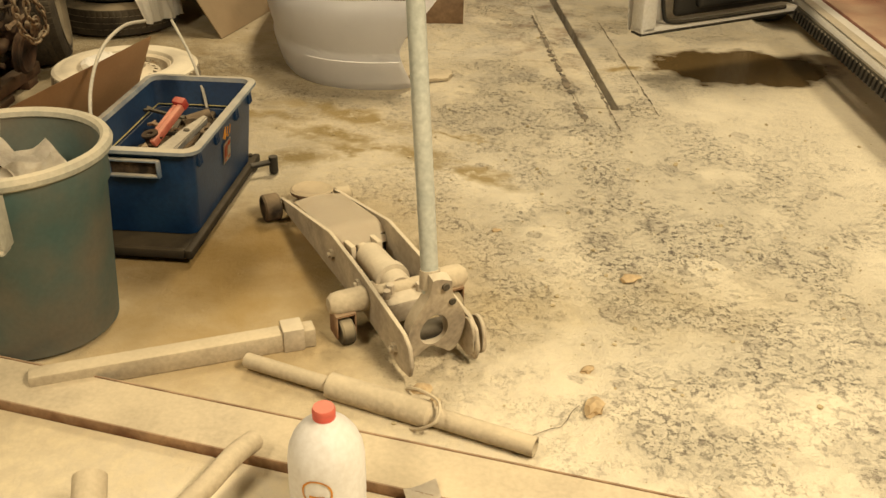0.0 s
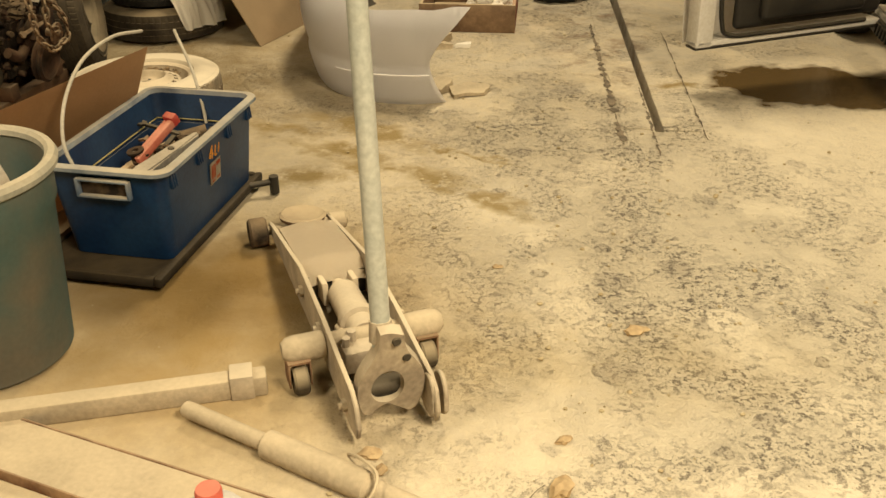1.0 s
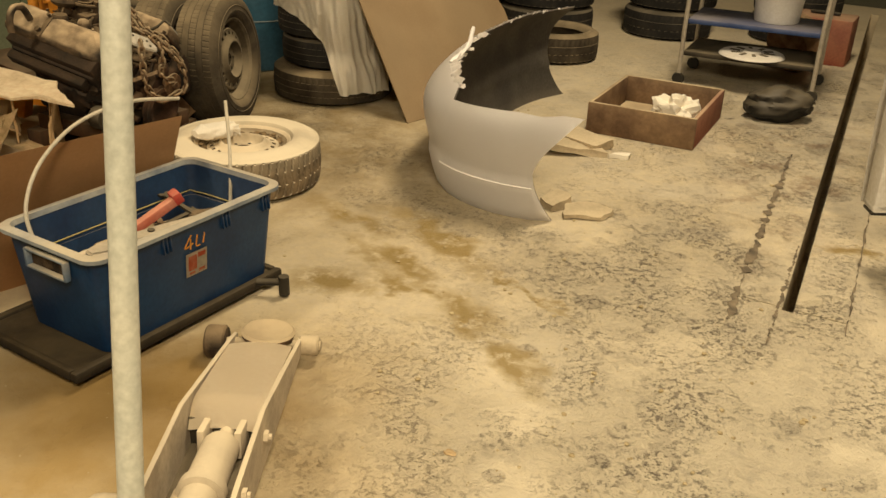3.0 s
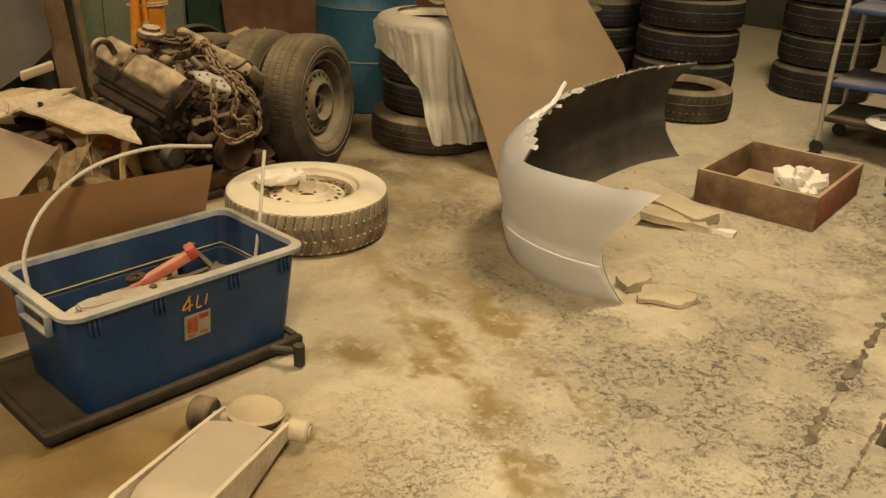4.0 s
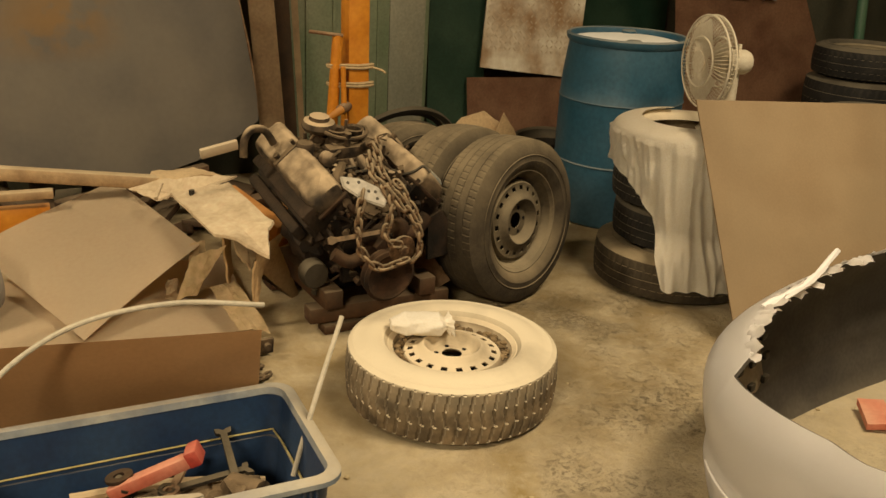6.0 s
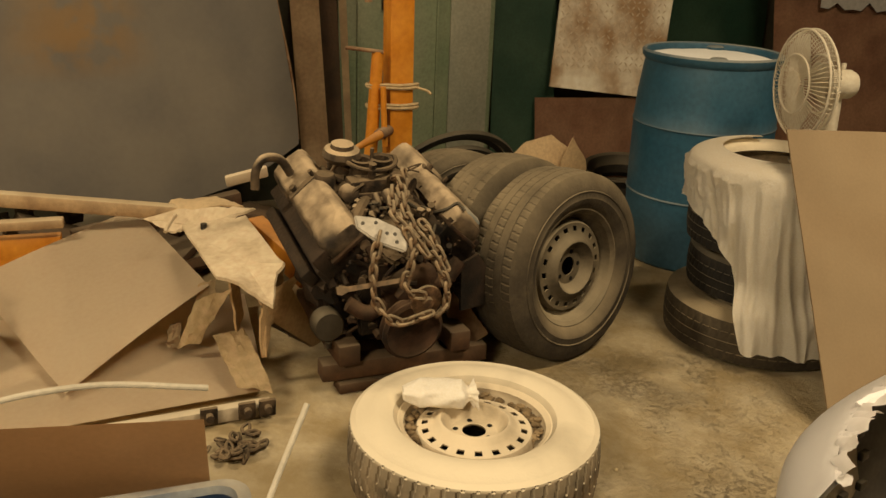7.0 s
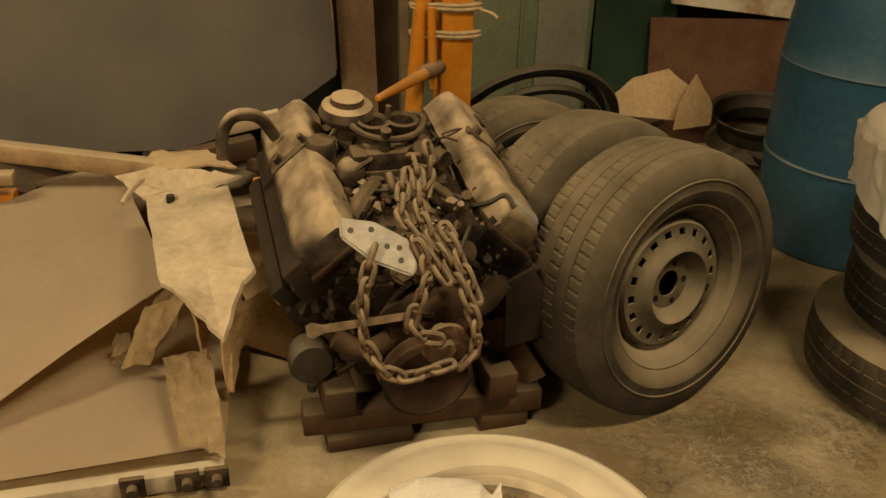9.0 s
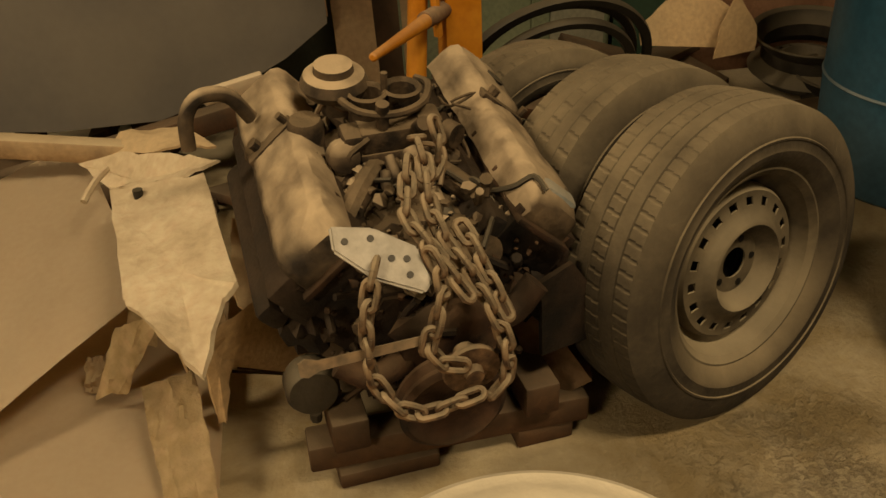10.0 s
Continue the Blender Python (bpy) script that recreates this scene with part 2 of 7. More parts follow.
def cyl(bm, p, q, r, r2=None, seg=16, bev=0.0):
    m, n = frame_of(p, q)
    r2 = r if r2 is None else r2
    if bev:
        prof = [(0, 0), (r - bev, 0), (r, bev), (r2, n - bev), (r2 - bev, n), (0, n)]
    else:
        prof = [(0, 0), (r, 0), (r2, n), (0, n)]
    return lathe(bm, prof, seg, m)


def smooth_path(pts, n=6):
    """Catmull-Rom through the points."""
    p = [Vector(a) for a in pts]
    p = [2 * p[0] - p[1], *p, 2 * p[-1] - p[-2]]
    out = []
    for i in range(1, len(p) - 2):
        for k in range(n):
            t = k / n
            a, b, c, d = p[i - 1:i + 3]
            out.append(0.5 * (2 * b + (c - a) * t + (2 * a - 5 * b + 4 * c - d) * t * t + (3 * b - a - 3 * c + d) * t ** 3))
    return out + [p[-2]]


def tube(bm, pts, r, seg=8, n=6, closed=False):
    """A round bar along a smooth path."""
    path = smooth_path(pts, n) if n > 1 else [Vector(a) for a in pts]
    up = Vector((0, 0, 1))
    rings = []
    for i, c in enumerate(path):
        d = (path[min(i + 1, len(path) - 1)] - path[max(i - 1, 0)]).normalized()
        s = d.cross(up)
        if s.length < 0.05:
            s = d.cross(Vector((1, 0, 0)))
        s.normalize()
        up = s.cross(d).normalized()
        rr = r(i / (len(path) - 1)) if callable(r) else r
        rings.append([bm.verts.new(c + rr * (math.cos(2 * math.pi * k / seg) * s + math.sin(2 * math.pi * k / seg) * up)) for k in range(seg)])
    for a, b in zip(rings, rings[1:]):
        for k in range(seg):
            bm.faces.new((a[k], a[(k + 1) % seg], b[(k + 1) % seg], b[k]))
    bm.faces.new(rings[0])
    bm.faces.new(rings[-1])
    return bm


def slab(bm, pts, thick, m=None):
    """A flat piece: an outline in x, y raised by its thickness."""
    m = m or Matrix()
    lo = [bm.verts.new(m @ Vector((x, y, 0))) for x, y in pts]
    hi = [bm.verts.new(m @ Vector((x, y, thick))) for x, y in pts]
    bm.faces.new(lo)
    bm.faces.new(hi)
    for i in range(len(pts)):
        j = (i + 1) % len(pts)
        bm.faces.new((lo[i], lo[j], hi[j], hi[i]))
    return bm


def sheet(bm, corners, thick, nu=1, nv=1, bend=None):
    """A thin plate between four corners in space (a, b, c, d in turn), bent by bend(u, v)."""
    a, b, c, d = [Vector(p) for p in corners]
    nrm = (b - a).cross(d - a).normalized()
    g = []
    for j in range(nv + 1):
        row = []
        for i in range(nu + 1):
            u, v = i / nu, j / nv
            p = a * (1 - u) * (1 - v) + b * u * (1 - v) + c * u * v + d * (1 - u) * v
            row.append(bm.verts.new(p + nrm * (bend(u, v) if bend else 0)))
        g.append(row)
    fs = [bm.faces.new((g[j][i], g[j][i + 1], g[j + 1][i + 1], g[j + 1][i])) for j in range(nv) for i in range(nu)]
    bmesh.ops.solidify(bm, geom=fs, thickness=thick)
    return bm


def blob(bm, c, s, seed=0, rough=0.25, sub=3, freq=2.0):
    """A lumpy rounded form."""
    r = bmesh.ops.create_icosphere(bm, subdivisions=sub, radius=1.0)
    for v in r["verts"]:
        k = 1 + rough * noise.fractal(v.co * freq + Vector((seed * 7.1, seed * 3.3, 0)), 1.0, 2.0, 3)
        v.co = Vector(c) + Vector((v.co.x * s[0] * k, v.co.y * s[1] * k, v.co.z * s[2] * k))
    return bm


def plane_frame(a, b, c):
    """A frame with its origin at a, x towards b, and c on the side of y."""
    a, b, c = Vector(a), Vector(b), Vector(c)
    x = (b - a).normalized()
    z = x.cross(c - a).normalized()
    y = z.cross(x)
    return Matrix(((x.x, y.x, z.x, a.x), (x.y, y.y, z.y, a.y), (x.z, y.z, z.z, a.z), (0, 0, 0, 1)))


# ---- the floor ----
def ellipse_mask(n, l, co, cx, cy, rx, ry, rot, soft):
    """1 inside an ellipse on the floor, fading over soft."""
    mp = n.new("ShaderNodeMapping")
    mp.vector_type = "TEXTURE"
    mp.inputs["Location"].default_value = (cx, cy, 0)
    mp.inputs["Rotation"].default_value = (0, 0, radians(rot))
    mp.inputs["Scale"].default_value = (rx, ry, 1)
    l.new(co, mp.inputs["Vector"])
    le = n.new("ShaderNodeVectorMath")
    le.operation = "LENGTH"
    l.new(mp.outputs[0], le.inputs[0])
    mr = n.new("ShaderNodeMapRange")
    mr.inputs[1].default_value, mr.inputs[2].default_value = 1 + soft, 1 - soft
    l.new(le.outputs["Value"], mr.inputs[0])
    return mr.outputs[0]


def floor_material():
    m = bpy.data.materials.new("dusty_concrete")
    m.use_nodes = True
    n, l = m.node_tree.nodes, m.node_tree.links
    b = n["Principled BSDF"]
    tc = n.new("ShaderNodeTexCoord")

    def noise_tex(scale, detail=6.0, rough=0.6, dist=0.0, seed=0.0, vec=None):
        t = n.new("ShaderNodeTexNoise")
        t.noise_dimensions = "4D"
        t.inputs["W"].default_value = seed
        t.inputs["Scale"].default_value, t.inputs["Detail"].default_value = scale, detail
        t.inputs["Roughness"].default_value, t.inputs["Distortion"].default_value = rough, dist
        l.new(vec or tc.outputs["Object"], t.inputs["Vector"])
        return t.outputs[0]

    def ramp(v, lo, hi, a=0.0, z=1.0):
        r = n.new("ShaderNodeMapRange")
        r.inputs[1].default_value, r.inputs[2].default_value, r.inputs[3].default_value, r.inputs[4].default_value = lo, hi, a, z
        l.new(v, r.inputs[0])
        return r.outputs[0]

    def op(kind, p, q):
        o = n.new("ShaderNodeMath")
        o.operation = kind
        for i, s in enumerate((p, q)):
            if isinstance(s, (int, float)):
                o.inputs[i].default_value = s
            else:
                l.new(s, o.inputs[i])
        return o.outputs[0]

    def mix(fac, p, q):
        x = n.new("ShaderNodeMix")
        x.data_type = "RGBA"
        l.new(fac, x.inputs[0])
        for i, s in ((6, p), (7, q)):
            if isinstance(s, tuple):
                x.inputs[i].default_value = lin(s)
            else:
                l.new(s, x.inputs[i])
        return x.outputs[2]

    # coordinates pushed about, for ragged outlines
    w = n.new("ShaderNodeTexNoise")
    w.inputs["Scale"].default_value, w.inputs["Detail"].default_value = 7.0, 5
    l.new(tc.outputs["Object"], w.inputs["Vector"])
    sub = n.new("ShaderNodeVectorMath")
    sub.operation = "SUBTRACT"
    sub.inputs[1].default_value = (0.5, 0.5, 0.5)
    l.new(w.outputs["Color"], sub.inputs[0])
    sc = n.new("ShaderNodeVectorMath")
    sc.operation = "SCALE"
    sc.inputs["Scale"].default_value = 0.34
    l.new(sub.outputs[0], sc.inputs[0])
    ad = n.new("ShaderNodeVectorMath")
    l.new(tc.outputs["Object"], ad.inputs[0])
    l.new(sc.outputs[0], ad.inputs[1])
    warped = ad.outputs[0]
    sc2 = n.new("ShaderNodeVectorMath")
    sc2.operation = "SCALE"
    sc2.inputs["Scale"].default_value = 0.10
    l.new(sub.outputs[0], sc2.inputs[0])
    ad2 = n.new("ShaderNodeVectorMath")
    l.new(tc.outputs["Object"], ad2.inputs[0])
    l.new(sc2.outputs[0], ad2.inputs[1])
    nudged = ad2.outputs[0]

    def spot(cx, cy, rx, ry, rot=0, soft=0.25):
        return ellipse_mask(n, l, warped, cx, cy, rx, ry, rot, soft)

    dust = mix(ramp(noise_tex(1.3), 0.35, 0.65), (0.53, 0.435, 0.285), (0.64, 0.545, 0.385))
    dust = mix(ramp(noise_tex(24, 5, 0.7, 0, 3.0), 0.42, 0.62, 0, 0.55), dust, (0.70, 0.58, 0.36))
    # pale dust on the open floor, lightened further where the lamps fall short
    dust = mix(op("MULTIPLY", spot(1.5, 2.7, 1.35, 2.0, 0, 0.5), 0.8), dust, (0.76, 0.665, 0.48))
    # worn, trodden parts where the grey concrete shows
    worn = spot(0.75, 3.0, 1.15, 1.25, 15, 0.55)
    for s in ((0.35, 4.3, 1.0, 1.1, 0, 0.6), (0.6, 7.0, 1.6, 2.4, 0, 0.5), (-1.2, 4.75, 0.35, 0.4, 20, 0.8), (-1.9, 5.0, 0.4, 0.4, 0, 0.6), (1.15, 2.2, 0.75, 0.75, 0, 0.5), (0.65, 1.85, 0.3, 0.25, 0, 0.6), (-0.75, 4.25, 0.45, 0.4, 0, 0.7), (-1.98, 4.9, 0.22, 0.17, 30, 0.5)):
        worn = op("MAXIMUM", worn, spot(*s))
    worn = op("MULTIPLY", worn, ramp(noise_tex(1.9, 4, 0.6, 0.2, 21.0), 0.36, 0.50, 0.45, 1.0))
    # bare patches with ragged edges, and clusters of fine specks round them
    def patches(scale, keep, size, seed):
        v = n.new("ShaderNodeTexVoronoi")
        v.voronoi_dimensions = "4D"
        v.inputs["W"].default_value = seed
        v.inputs["Scale"].default_value = scale
        l.new(nudged, v.inputs["Vector"])
        sx = n.new("ShaderNodeSeparateColor")
        l.new(v.outputs["Color"], sx.inputs[0])
        return op("MULTIPLY", ramp(v.outputs["Distance"], size, size * 0.4), ramp(sx.outputs[0], 1 - keep - 0.02, 1 - keep + 0.02))

    bare = op("MAXIMUM", patches(5.5, 0.26, 0.44, 1.0), patches(10.0, 0.30, 0.46, 5.0))
    bare = ramp(op("ADD", bare, op("MULTIPLY", noise_tex(34, 6, 0.75, 0.0, 14.0), 0.95)), 0.81, 0.93)
    cluster = ramp(noise_tex(4.2, 5, 0.65, 0.0, 4.0), 0.44, 0.57)
    specks = op("MAXIMUM", ramp(noise_tex(40, 6, 0.75, 0.0, 2.0), 0.53, 0.572), op("MULTIPLY", ramp(noise_tex(110, 2, 0.5, 0.0, 17.0), 0.58, 0.62), 0.8))
    fleck = op("MULTIPLY", cluster, specks)
    smear = op("MULTIPLY", ramp(noise_tex(9, 7, 0.7, 0.3, 19.0), 0.53, 0.68), 0.40)
    show = op("MULTIPLY", worn, op("MAXIMUM", op("MULTIPLY", bare, ramp(specks, 0, 1, 0.35, 1.0)), op("MAXIMUM", fleck, smear)))
    prints = op("MAXIMUM", spot(-2.10, 4.98, 0.10, 0.07, 30, 0.5), spot(-1.95, 4.87, 0.15, 0.10, 30, 0.5))
    show = op("MAXIMUM", show, op("MULTIPLY", prints, op("MULTIPLY", ramp(noise_tex(52, 4, 0.7, 0.0, 41.0), 0.48, 0.53), 0.95)))
    grey = mix(ramp(noise_tex(9, 5, 0.6, 0, 6.0), 0.4, 0.6), (0.115, 0.09, 0.075), (0.27, 0.215, 0.16))
    col = mix(op("MULTIPLY", show, 0.78), dust, grey)
    # brown silt, with the shade beside bin, crate and jack painted in
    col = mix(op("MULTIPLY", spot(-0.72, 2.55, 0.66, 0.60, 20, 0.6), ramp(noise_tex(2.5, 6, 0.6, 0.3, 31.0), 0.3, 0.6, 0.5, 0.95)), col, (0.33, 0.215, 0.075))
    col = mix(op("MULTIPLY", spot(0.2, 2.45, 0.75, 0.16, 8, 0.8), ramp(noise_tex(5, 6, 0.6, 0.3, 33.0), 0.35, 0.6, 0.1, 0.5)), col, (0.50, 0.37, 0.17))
    # darkest patch: shade by the dolly painted over the silt
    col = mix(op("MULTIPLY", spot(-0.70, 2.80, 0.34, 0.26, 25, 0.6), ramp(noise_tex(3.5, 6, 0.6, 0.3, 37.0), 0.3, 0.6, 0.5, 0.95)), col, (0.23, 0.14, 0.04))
    # paler, scuffed dust beyond
    col = mix(op("MULTIPLY", op("MULTIPLY", spot(0.3, 6.6, 1.9, 2.3, 0, 0.5), ramp(noise_tex(3, 8, 0.7, 0.5, 8.0), 0.4, 0.6)), 0.45), col, (0.50, 0.45, 0.36))
    # darker, dirtier floor under the far wall, the shade round the engine painted in
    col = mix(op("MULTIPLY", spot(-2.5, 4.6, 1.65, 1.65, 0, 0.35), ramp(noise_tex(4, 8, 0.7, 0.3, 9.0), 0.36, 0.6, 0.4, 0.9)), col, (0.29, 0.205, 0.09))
    # damp oil stains
    oil = spot(-0.56, 4.13, 0.32, 0.085, -28, 0.5)
    for s in ((-0.10, 3.945, 0.22, 0.022, -24, 0.5), (-0.68, 3.60, 0.15, 0.09, 10, 0.6), (-0.56, 3.83, 0.24, 0.05, -18, 0.6), (-0.17, 3.63, 0.20, 0.08, -32, 0.6), (0.10, 3.46, 0.17, 0.055, -40, 0.6), (-0.95, 4.1, 0.22, 0.06, -15, 0.6), (-0.42, 3.70, 0.2, 0.04, -15, 0.6), (0.85, 4.95, 0.10, 0.04, 0, 0.4)):
        oil = op("MAXIMUM", oil, spot(*s))
    oil = op("MULTIPLY", oil, ramp(noise_tex(13, 8, 0.7, 0.2, 5.0), 0.36, 0.50))
    col = mix(op("MULTIPLY", oil, 0.85), col, (0.235, 0.155, 0.035))
    # the puddle
    pud = spot(1.52, 5.02, 0.50, 0.33, 0, 0.10)
    col = mix(pud, col, (0.10, 0.062, 0.022))
    # rust-brown dirt by the trench
    col = mix(op("MULTIPLY", spot(0.45, 6.0, 0.30, 1.2, 5, 0.5), ramp(noise_tex(6, 8, 0.7, 0.3, 12.0), 0.5, 0.62, 0, 0.6)), col, (0.27, 0.17, 0.10))
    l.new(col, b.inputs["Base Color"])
    wet = op("MAXIMUM", op("MULTIPLY", oil, 0.6), pud)
    l.new(ramp(wet, 0, 1, 0.95, 0.22), b.inputs["Roughness"])
    b.inputs["Specular IOR Level"].default_value = 0.3
    h = op("ADD", op("MULTIPLY", noise_tex(16, 8, 0.7, 0.3, 7.0), 1.0), op("MULTIPLY", show, -0.35))
    h = op("ADD", h, op("MULTIPLY", op("MULTIPLY", noise_tex(48, 6, 0.75, 0, 10.0), worn), 0.75))
    bp = n.new("ShaderNodeBump")
    bp.inputs["Distance"].default_value = 0.026
    l.new(op("MULTIPLY", op("SUBTRACT", 1.0, op("MULTIPLY", wet, 0.9)), ramp(worn, 0, 1, 0.45, 1.0)), bp.inputs["Strength"])
    l.new(h, bp.inputs["Height"])
    l.new(bp.outputs[0], b.inputs["Normal"])
    return m


M_FLOOR = floor_material()
X0, X1, Y0, Y1, TOP = -4.25, 5.5, -3.0, 11.0, 4.8
SLOT = [(0.716, 4.28), (0.756, 4.28), (0.276, 10.6), (0.208, 10.6)]

bm = B()
o = [bm.verts.new((x, y, 0)) for x, y in ((X0, Y0), (X1, Y0), (X1, Y1), (X0, Y1))]
s = [bm.verts.new((x, y, 0)) for x, y in SLOT]
d = [bm.verts.new((x, y, -0.40)) for x, y in SLOT]
for i in range(4):
    j = (i + 1) % 4
    bm.faces.new((o[i], o[j], s[j], s[i]))
    bm.faces.new((s[i], s[j], d[j], d[i]))
bm.faces.new(d)
floor = part("floor", bm, M_FLOOR, label="dusty concrete floor with oil stains, wet puddle, bare scuffs and painted shade", category="floor", kind="structure")


# walls close the room, mostly unseen, darkened to cut bounced light
def wall(name, c, size):
    w = B()
    box(w, c, size)
    return part(name, w, M_WALL, label="dark painted wall closing the workshop", category="wall", kind="structure")


wall("wall_west", (X0 - 0.1, 4, TOP / 2), (0.2, 14.4, TOP))
wall("wall_east", (X1 + 0.1, 4, TOP / 2), (0.2, 14.4, TOP))
wall("wall_south", (0.6, Y0 - 0.1, TOP / 2), (X1 - X0, 0.2, TOP))
wall("wall_north", (0.6, Y1 + 0.1, TOP / 2), (X1 - X0, 0.2, TOP))
# unseen ceiling, raised to clear the lamps and darkened against bounce
bm = B()
box(bm, (0.6, 4, TOP + 0.1), (X1 - X0 + 0.4, 14.4, 0.2))
part("ceiling", bm, M_CEIL, label="unseen ceiling closing the workshop, kept dark", category="ceiling", kind="structure")

# pale concrete strips along the trench slot
drain = thing("floor_trench", Matrix(), "pale concrete trench strips beside a dark floor slot", "trench", kind="structure")
for xa, xb, xc, xd in ((0.575, 0.716, 0.208, 0.05), (0.756, 0.925, 0.44, 0.276)):
    bm = B()
    slab(bm, [(xa, 4.3), (xb, 4.3), (xc, 10.6), (xd, 10.6)], 0.004)
    part("strip", bm, M_FLOOR, drain)
# broken joints along the strips
M_CRACK = surf("dirt_filled_joint", (0.07, 0.055, 0.04), (0.22, 0.17, 0.11), 18, 0.95, 0.9, 0, 0.1, 40)
for xa, xb, wide, sd, ya, yb in ((0.575, 0.40, 0.040, 1, 4.10, 6.1), (0.935, 0.815, 0.012, 2, 4.2, 6.0), (0.725, 0.66, 0.018, 3, 4.0, 4.9)):
    bm, prev = B(), None
    for k in range(221):
        f = k / 220
        y, x = ya + (yb - ya) * f, xa + (xb - xa) * f
        w = wide * max(0.05, 0.5 + 1.0 * noise.noise(Vector((f * 9, sd, 0))) + 1.1 * noise.noise(Vector((f * 45, sd, 7)))) * math.sin(math.pi * min(1, 0.04 + f * 1.0)) ** 0.3
        x += 0.008 * noise.noise(Vector((f * 14, sd, 4))) + 0.25 * wide * noise.noise(Vector((f * 60, sd, 2)))
        row = [bm.verts.new((x - w / 2, y, 0.0055)), bm.verts.new((x + w / 2, y, 0.0055))]
        if prev:
            bm.faces.new((prev[0], prev[1], row[1], row[0]))
        prev = row
    part("joint", bm, M_CRACK, drain, "dirt-filled broken joint")

for pts in ([(0.17, 1.80), (0.215, 1.825), (0.23, 1.86), (0.275, 1.885), (0.31, 1.90), (0.335, 1.95), (0.36, 1.99)], [(0.36, 1.60), (0.375, 1.64), (0.37, 1.67), (0.40, 1.69), (0.43, 1.70)]):
    bm, prev = B(), None
    path = smooth_path([(x, y, 0) for x, y in pts], 6)
    for k, p in enumerate(path):
        d = (path[min(k + 1, len(path) - 1)] - path[max(k - 1, 0)]).normalized()
        w = 0.0012 * (0.5 + abs(noise.noise(p * 40))) + 0.0004
        p = p + 0.004 * noise.noise_vector(p * 35)
        row = [bm.verts.new((p.x - d.y * w, p.y + d.x * w, 0.004)), bm.verts.new((p.x + d.y * w, p.y - d.x * w, 0.004))]
        if prev:
            bm.faces.new((prev[0], prev[1], row[1], row[0]))
        prev = row
    part("crack", bm, M_CRACK, floor, "thin crack in the settled dust")

# ---- trolley jack ----
def trolley_jack():
    # local x runs from the handle end to the saddle
    j = thing("trolley_jack", pose(-0.03, 2.15, 0, 0, 0, 118.5), "dust-covered steel trolley jack with upright grey handle", "jack")
    side = [(-0.06, 0.03), (-0.075, 0.07), (-0.06, 0.125), (-0.02, 0.15), (0.28, 0.175), (0.55, 0.185), (0.68, 0.155), (1.02, 0.085), (1.09, 0.07), (1.10, 0.045), (1.05, 0.035), (0.62, 0.045), (0.25, 0.05), (0.0, 0.02)]
    for y in (-0.105, 0.095):
        bm = B()
        slab(bm, side, 0.012, Matrix.Translation((0, y + 0.012, 0)) @ pose(0, 0, 0, 90, 0, 0))
        bmesh.ops.bevel(bm, geom=bm.edges[:], offset=0.003, segments=1, affect="EDGES")
        p = part("side_plate", bm, M_JACK, j)
        for x, z in ((0.52, 0.12), (0.03, 0.07), (0.29, 0.135)):
            b = B()
            yy = y + (-0.011 if y < 0 else 0.012)
            cyl(b, (x, yy, z), (x, yy + (0.011 if y < 0 else 0.011), z), 0.017, seg=6)
            cyl(b, (x, yy - 0.008, z), (x, yy + 0.02, z), 0.009, seg=8)
            part("bolt", b, M_JACK, p)
    # the lifting arm's cover
    bm = B()
    sheet(bm, [(0.56, -0.091, 0.165), (0.56, 0.091, 0.165), (0.97, 0.091, 0.10), (0.97, -0.091, 0.10)], 0.012, 10, 20, lambda u, v: -0.010 * math.sin(math.pi * u) + (0.06 * (1 - v / 0.18) ** 2 if v < 0.18 else 0))
    part("lifting_arm", bm, surf("pale_dusted_pad", (0.70, 0.59, 0.43), (0.78, 0.67, 0.50), 7, 0.8, 0.15, 0, 0.9, dustcol=(0.72, 0.61, 0.43)), j)
    bm = B()
    lathe(bm, [(0, 0.03), (0.045, 0.03), (0.05, 0.065), (0.076, 0.082), (0.080, 0.095), (0.072, 0.102), (0.058, 0.092), (0, 0.088)], 28, Matrix.Translation((1.05, 0, 0)) @ pose(0, 0, 0, 3, 4, 0))
    part("saddle", bm, M_CRATE, j, "dusty rusted round saddle")
    # hydraulic ram
    bm = B()
    lathe(bm, [(0, 0), (0.038, 0.0), (0.044, 0.008), (0.044, 0.05), (0.056, 0.056), (0.056, 0.085), (0.047, 0.092), (0.046, 0.24), (0.040, 0.255), (0.018, 0.26), (0.018, 0.31), (0, 0.31)], 26, Matrix.Translation((0.25, -0.005, 0.112)) @ pose(0, 0, 0, 0, 92, 0))
    part("hydraulic_ram", bm, M_JACK, j)
    bm = B()
    box(bm, (0.21, 0, 0.09), (0.10, 0.15, 0.07), bev=0.012)
    cyl(bm, (0.2, -0.05, 0.12), (0.2, -0.05, 0.15), 0.016, seg=6)
    cyl(bm, (0.22, 0.04, 0.12), (0.22, 0.04, 0.155), 0.013, seg=6)
    cyl(bm, (0.33, 0.05, 0.10), (0.16, 0.05, 0.11), 0.012)
    part("pump_block", bm, M_JACK, j)
    bm = B()
    for y in (-0.045, 0.045):
        box(bm, (0.555, y, 0.098), (0.12, 0.018, 0.07), (0, 8, 0), 0.004)
    part("linkage", bm, M_JACK, j)
    # two dark plates added in place of the deep shade between the sides
    bm = B()
    box(bm, (0.585, 0, 0.085), (0.03, 0.188, 0.09), bev=0.004)
    part("gap_dark_plate", bm, M_DARK, j)
    bm = B()
    box(bm, (0.45, 0, 0.048), (0.50, 0.188, 0.008), bev=0.002)
    part("gap_dark_base", bm, M_DARK, j)
    for x, y in ((0.20, 0.06),):
        bm = B()
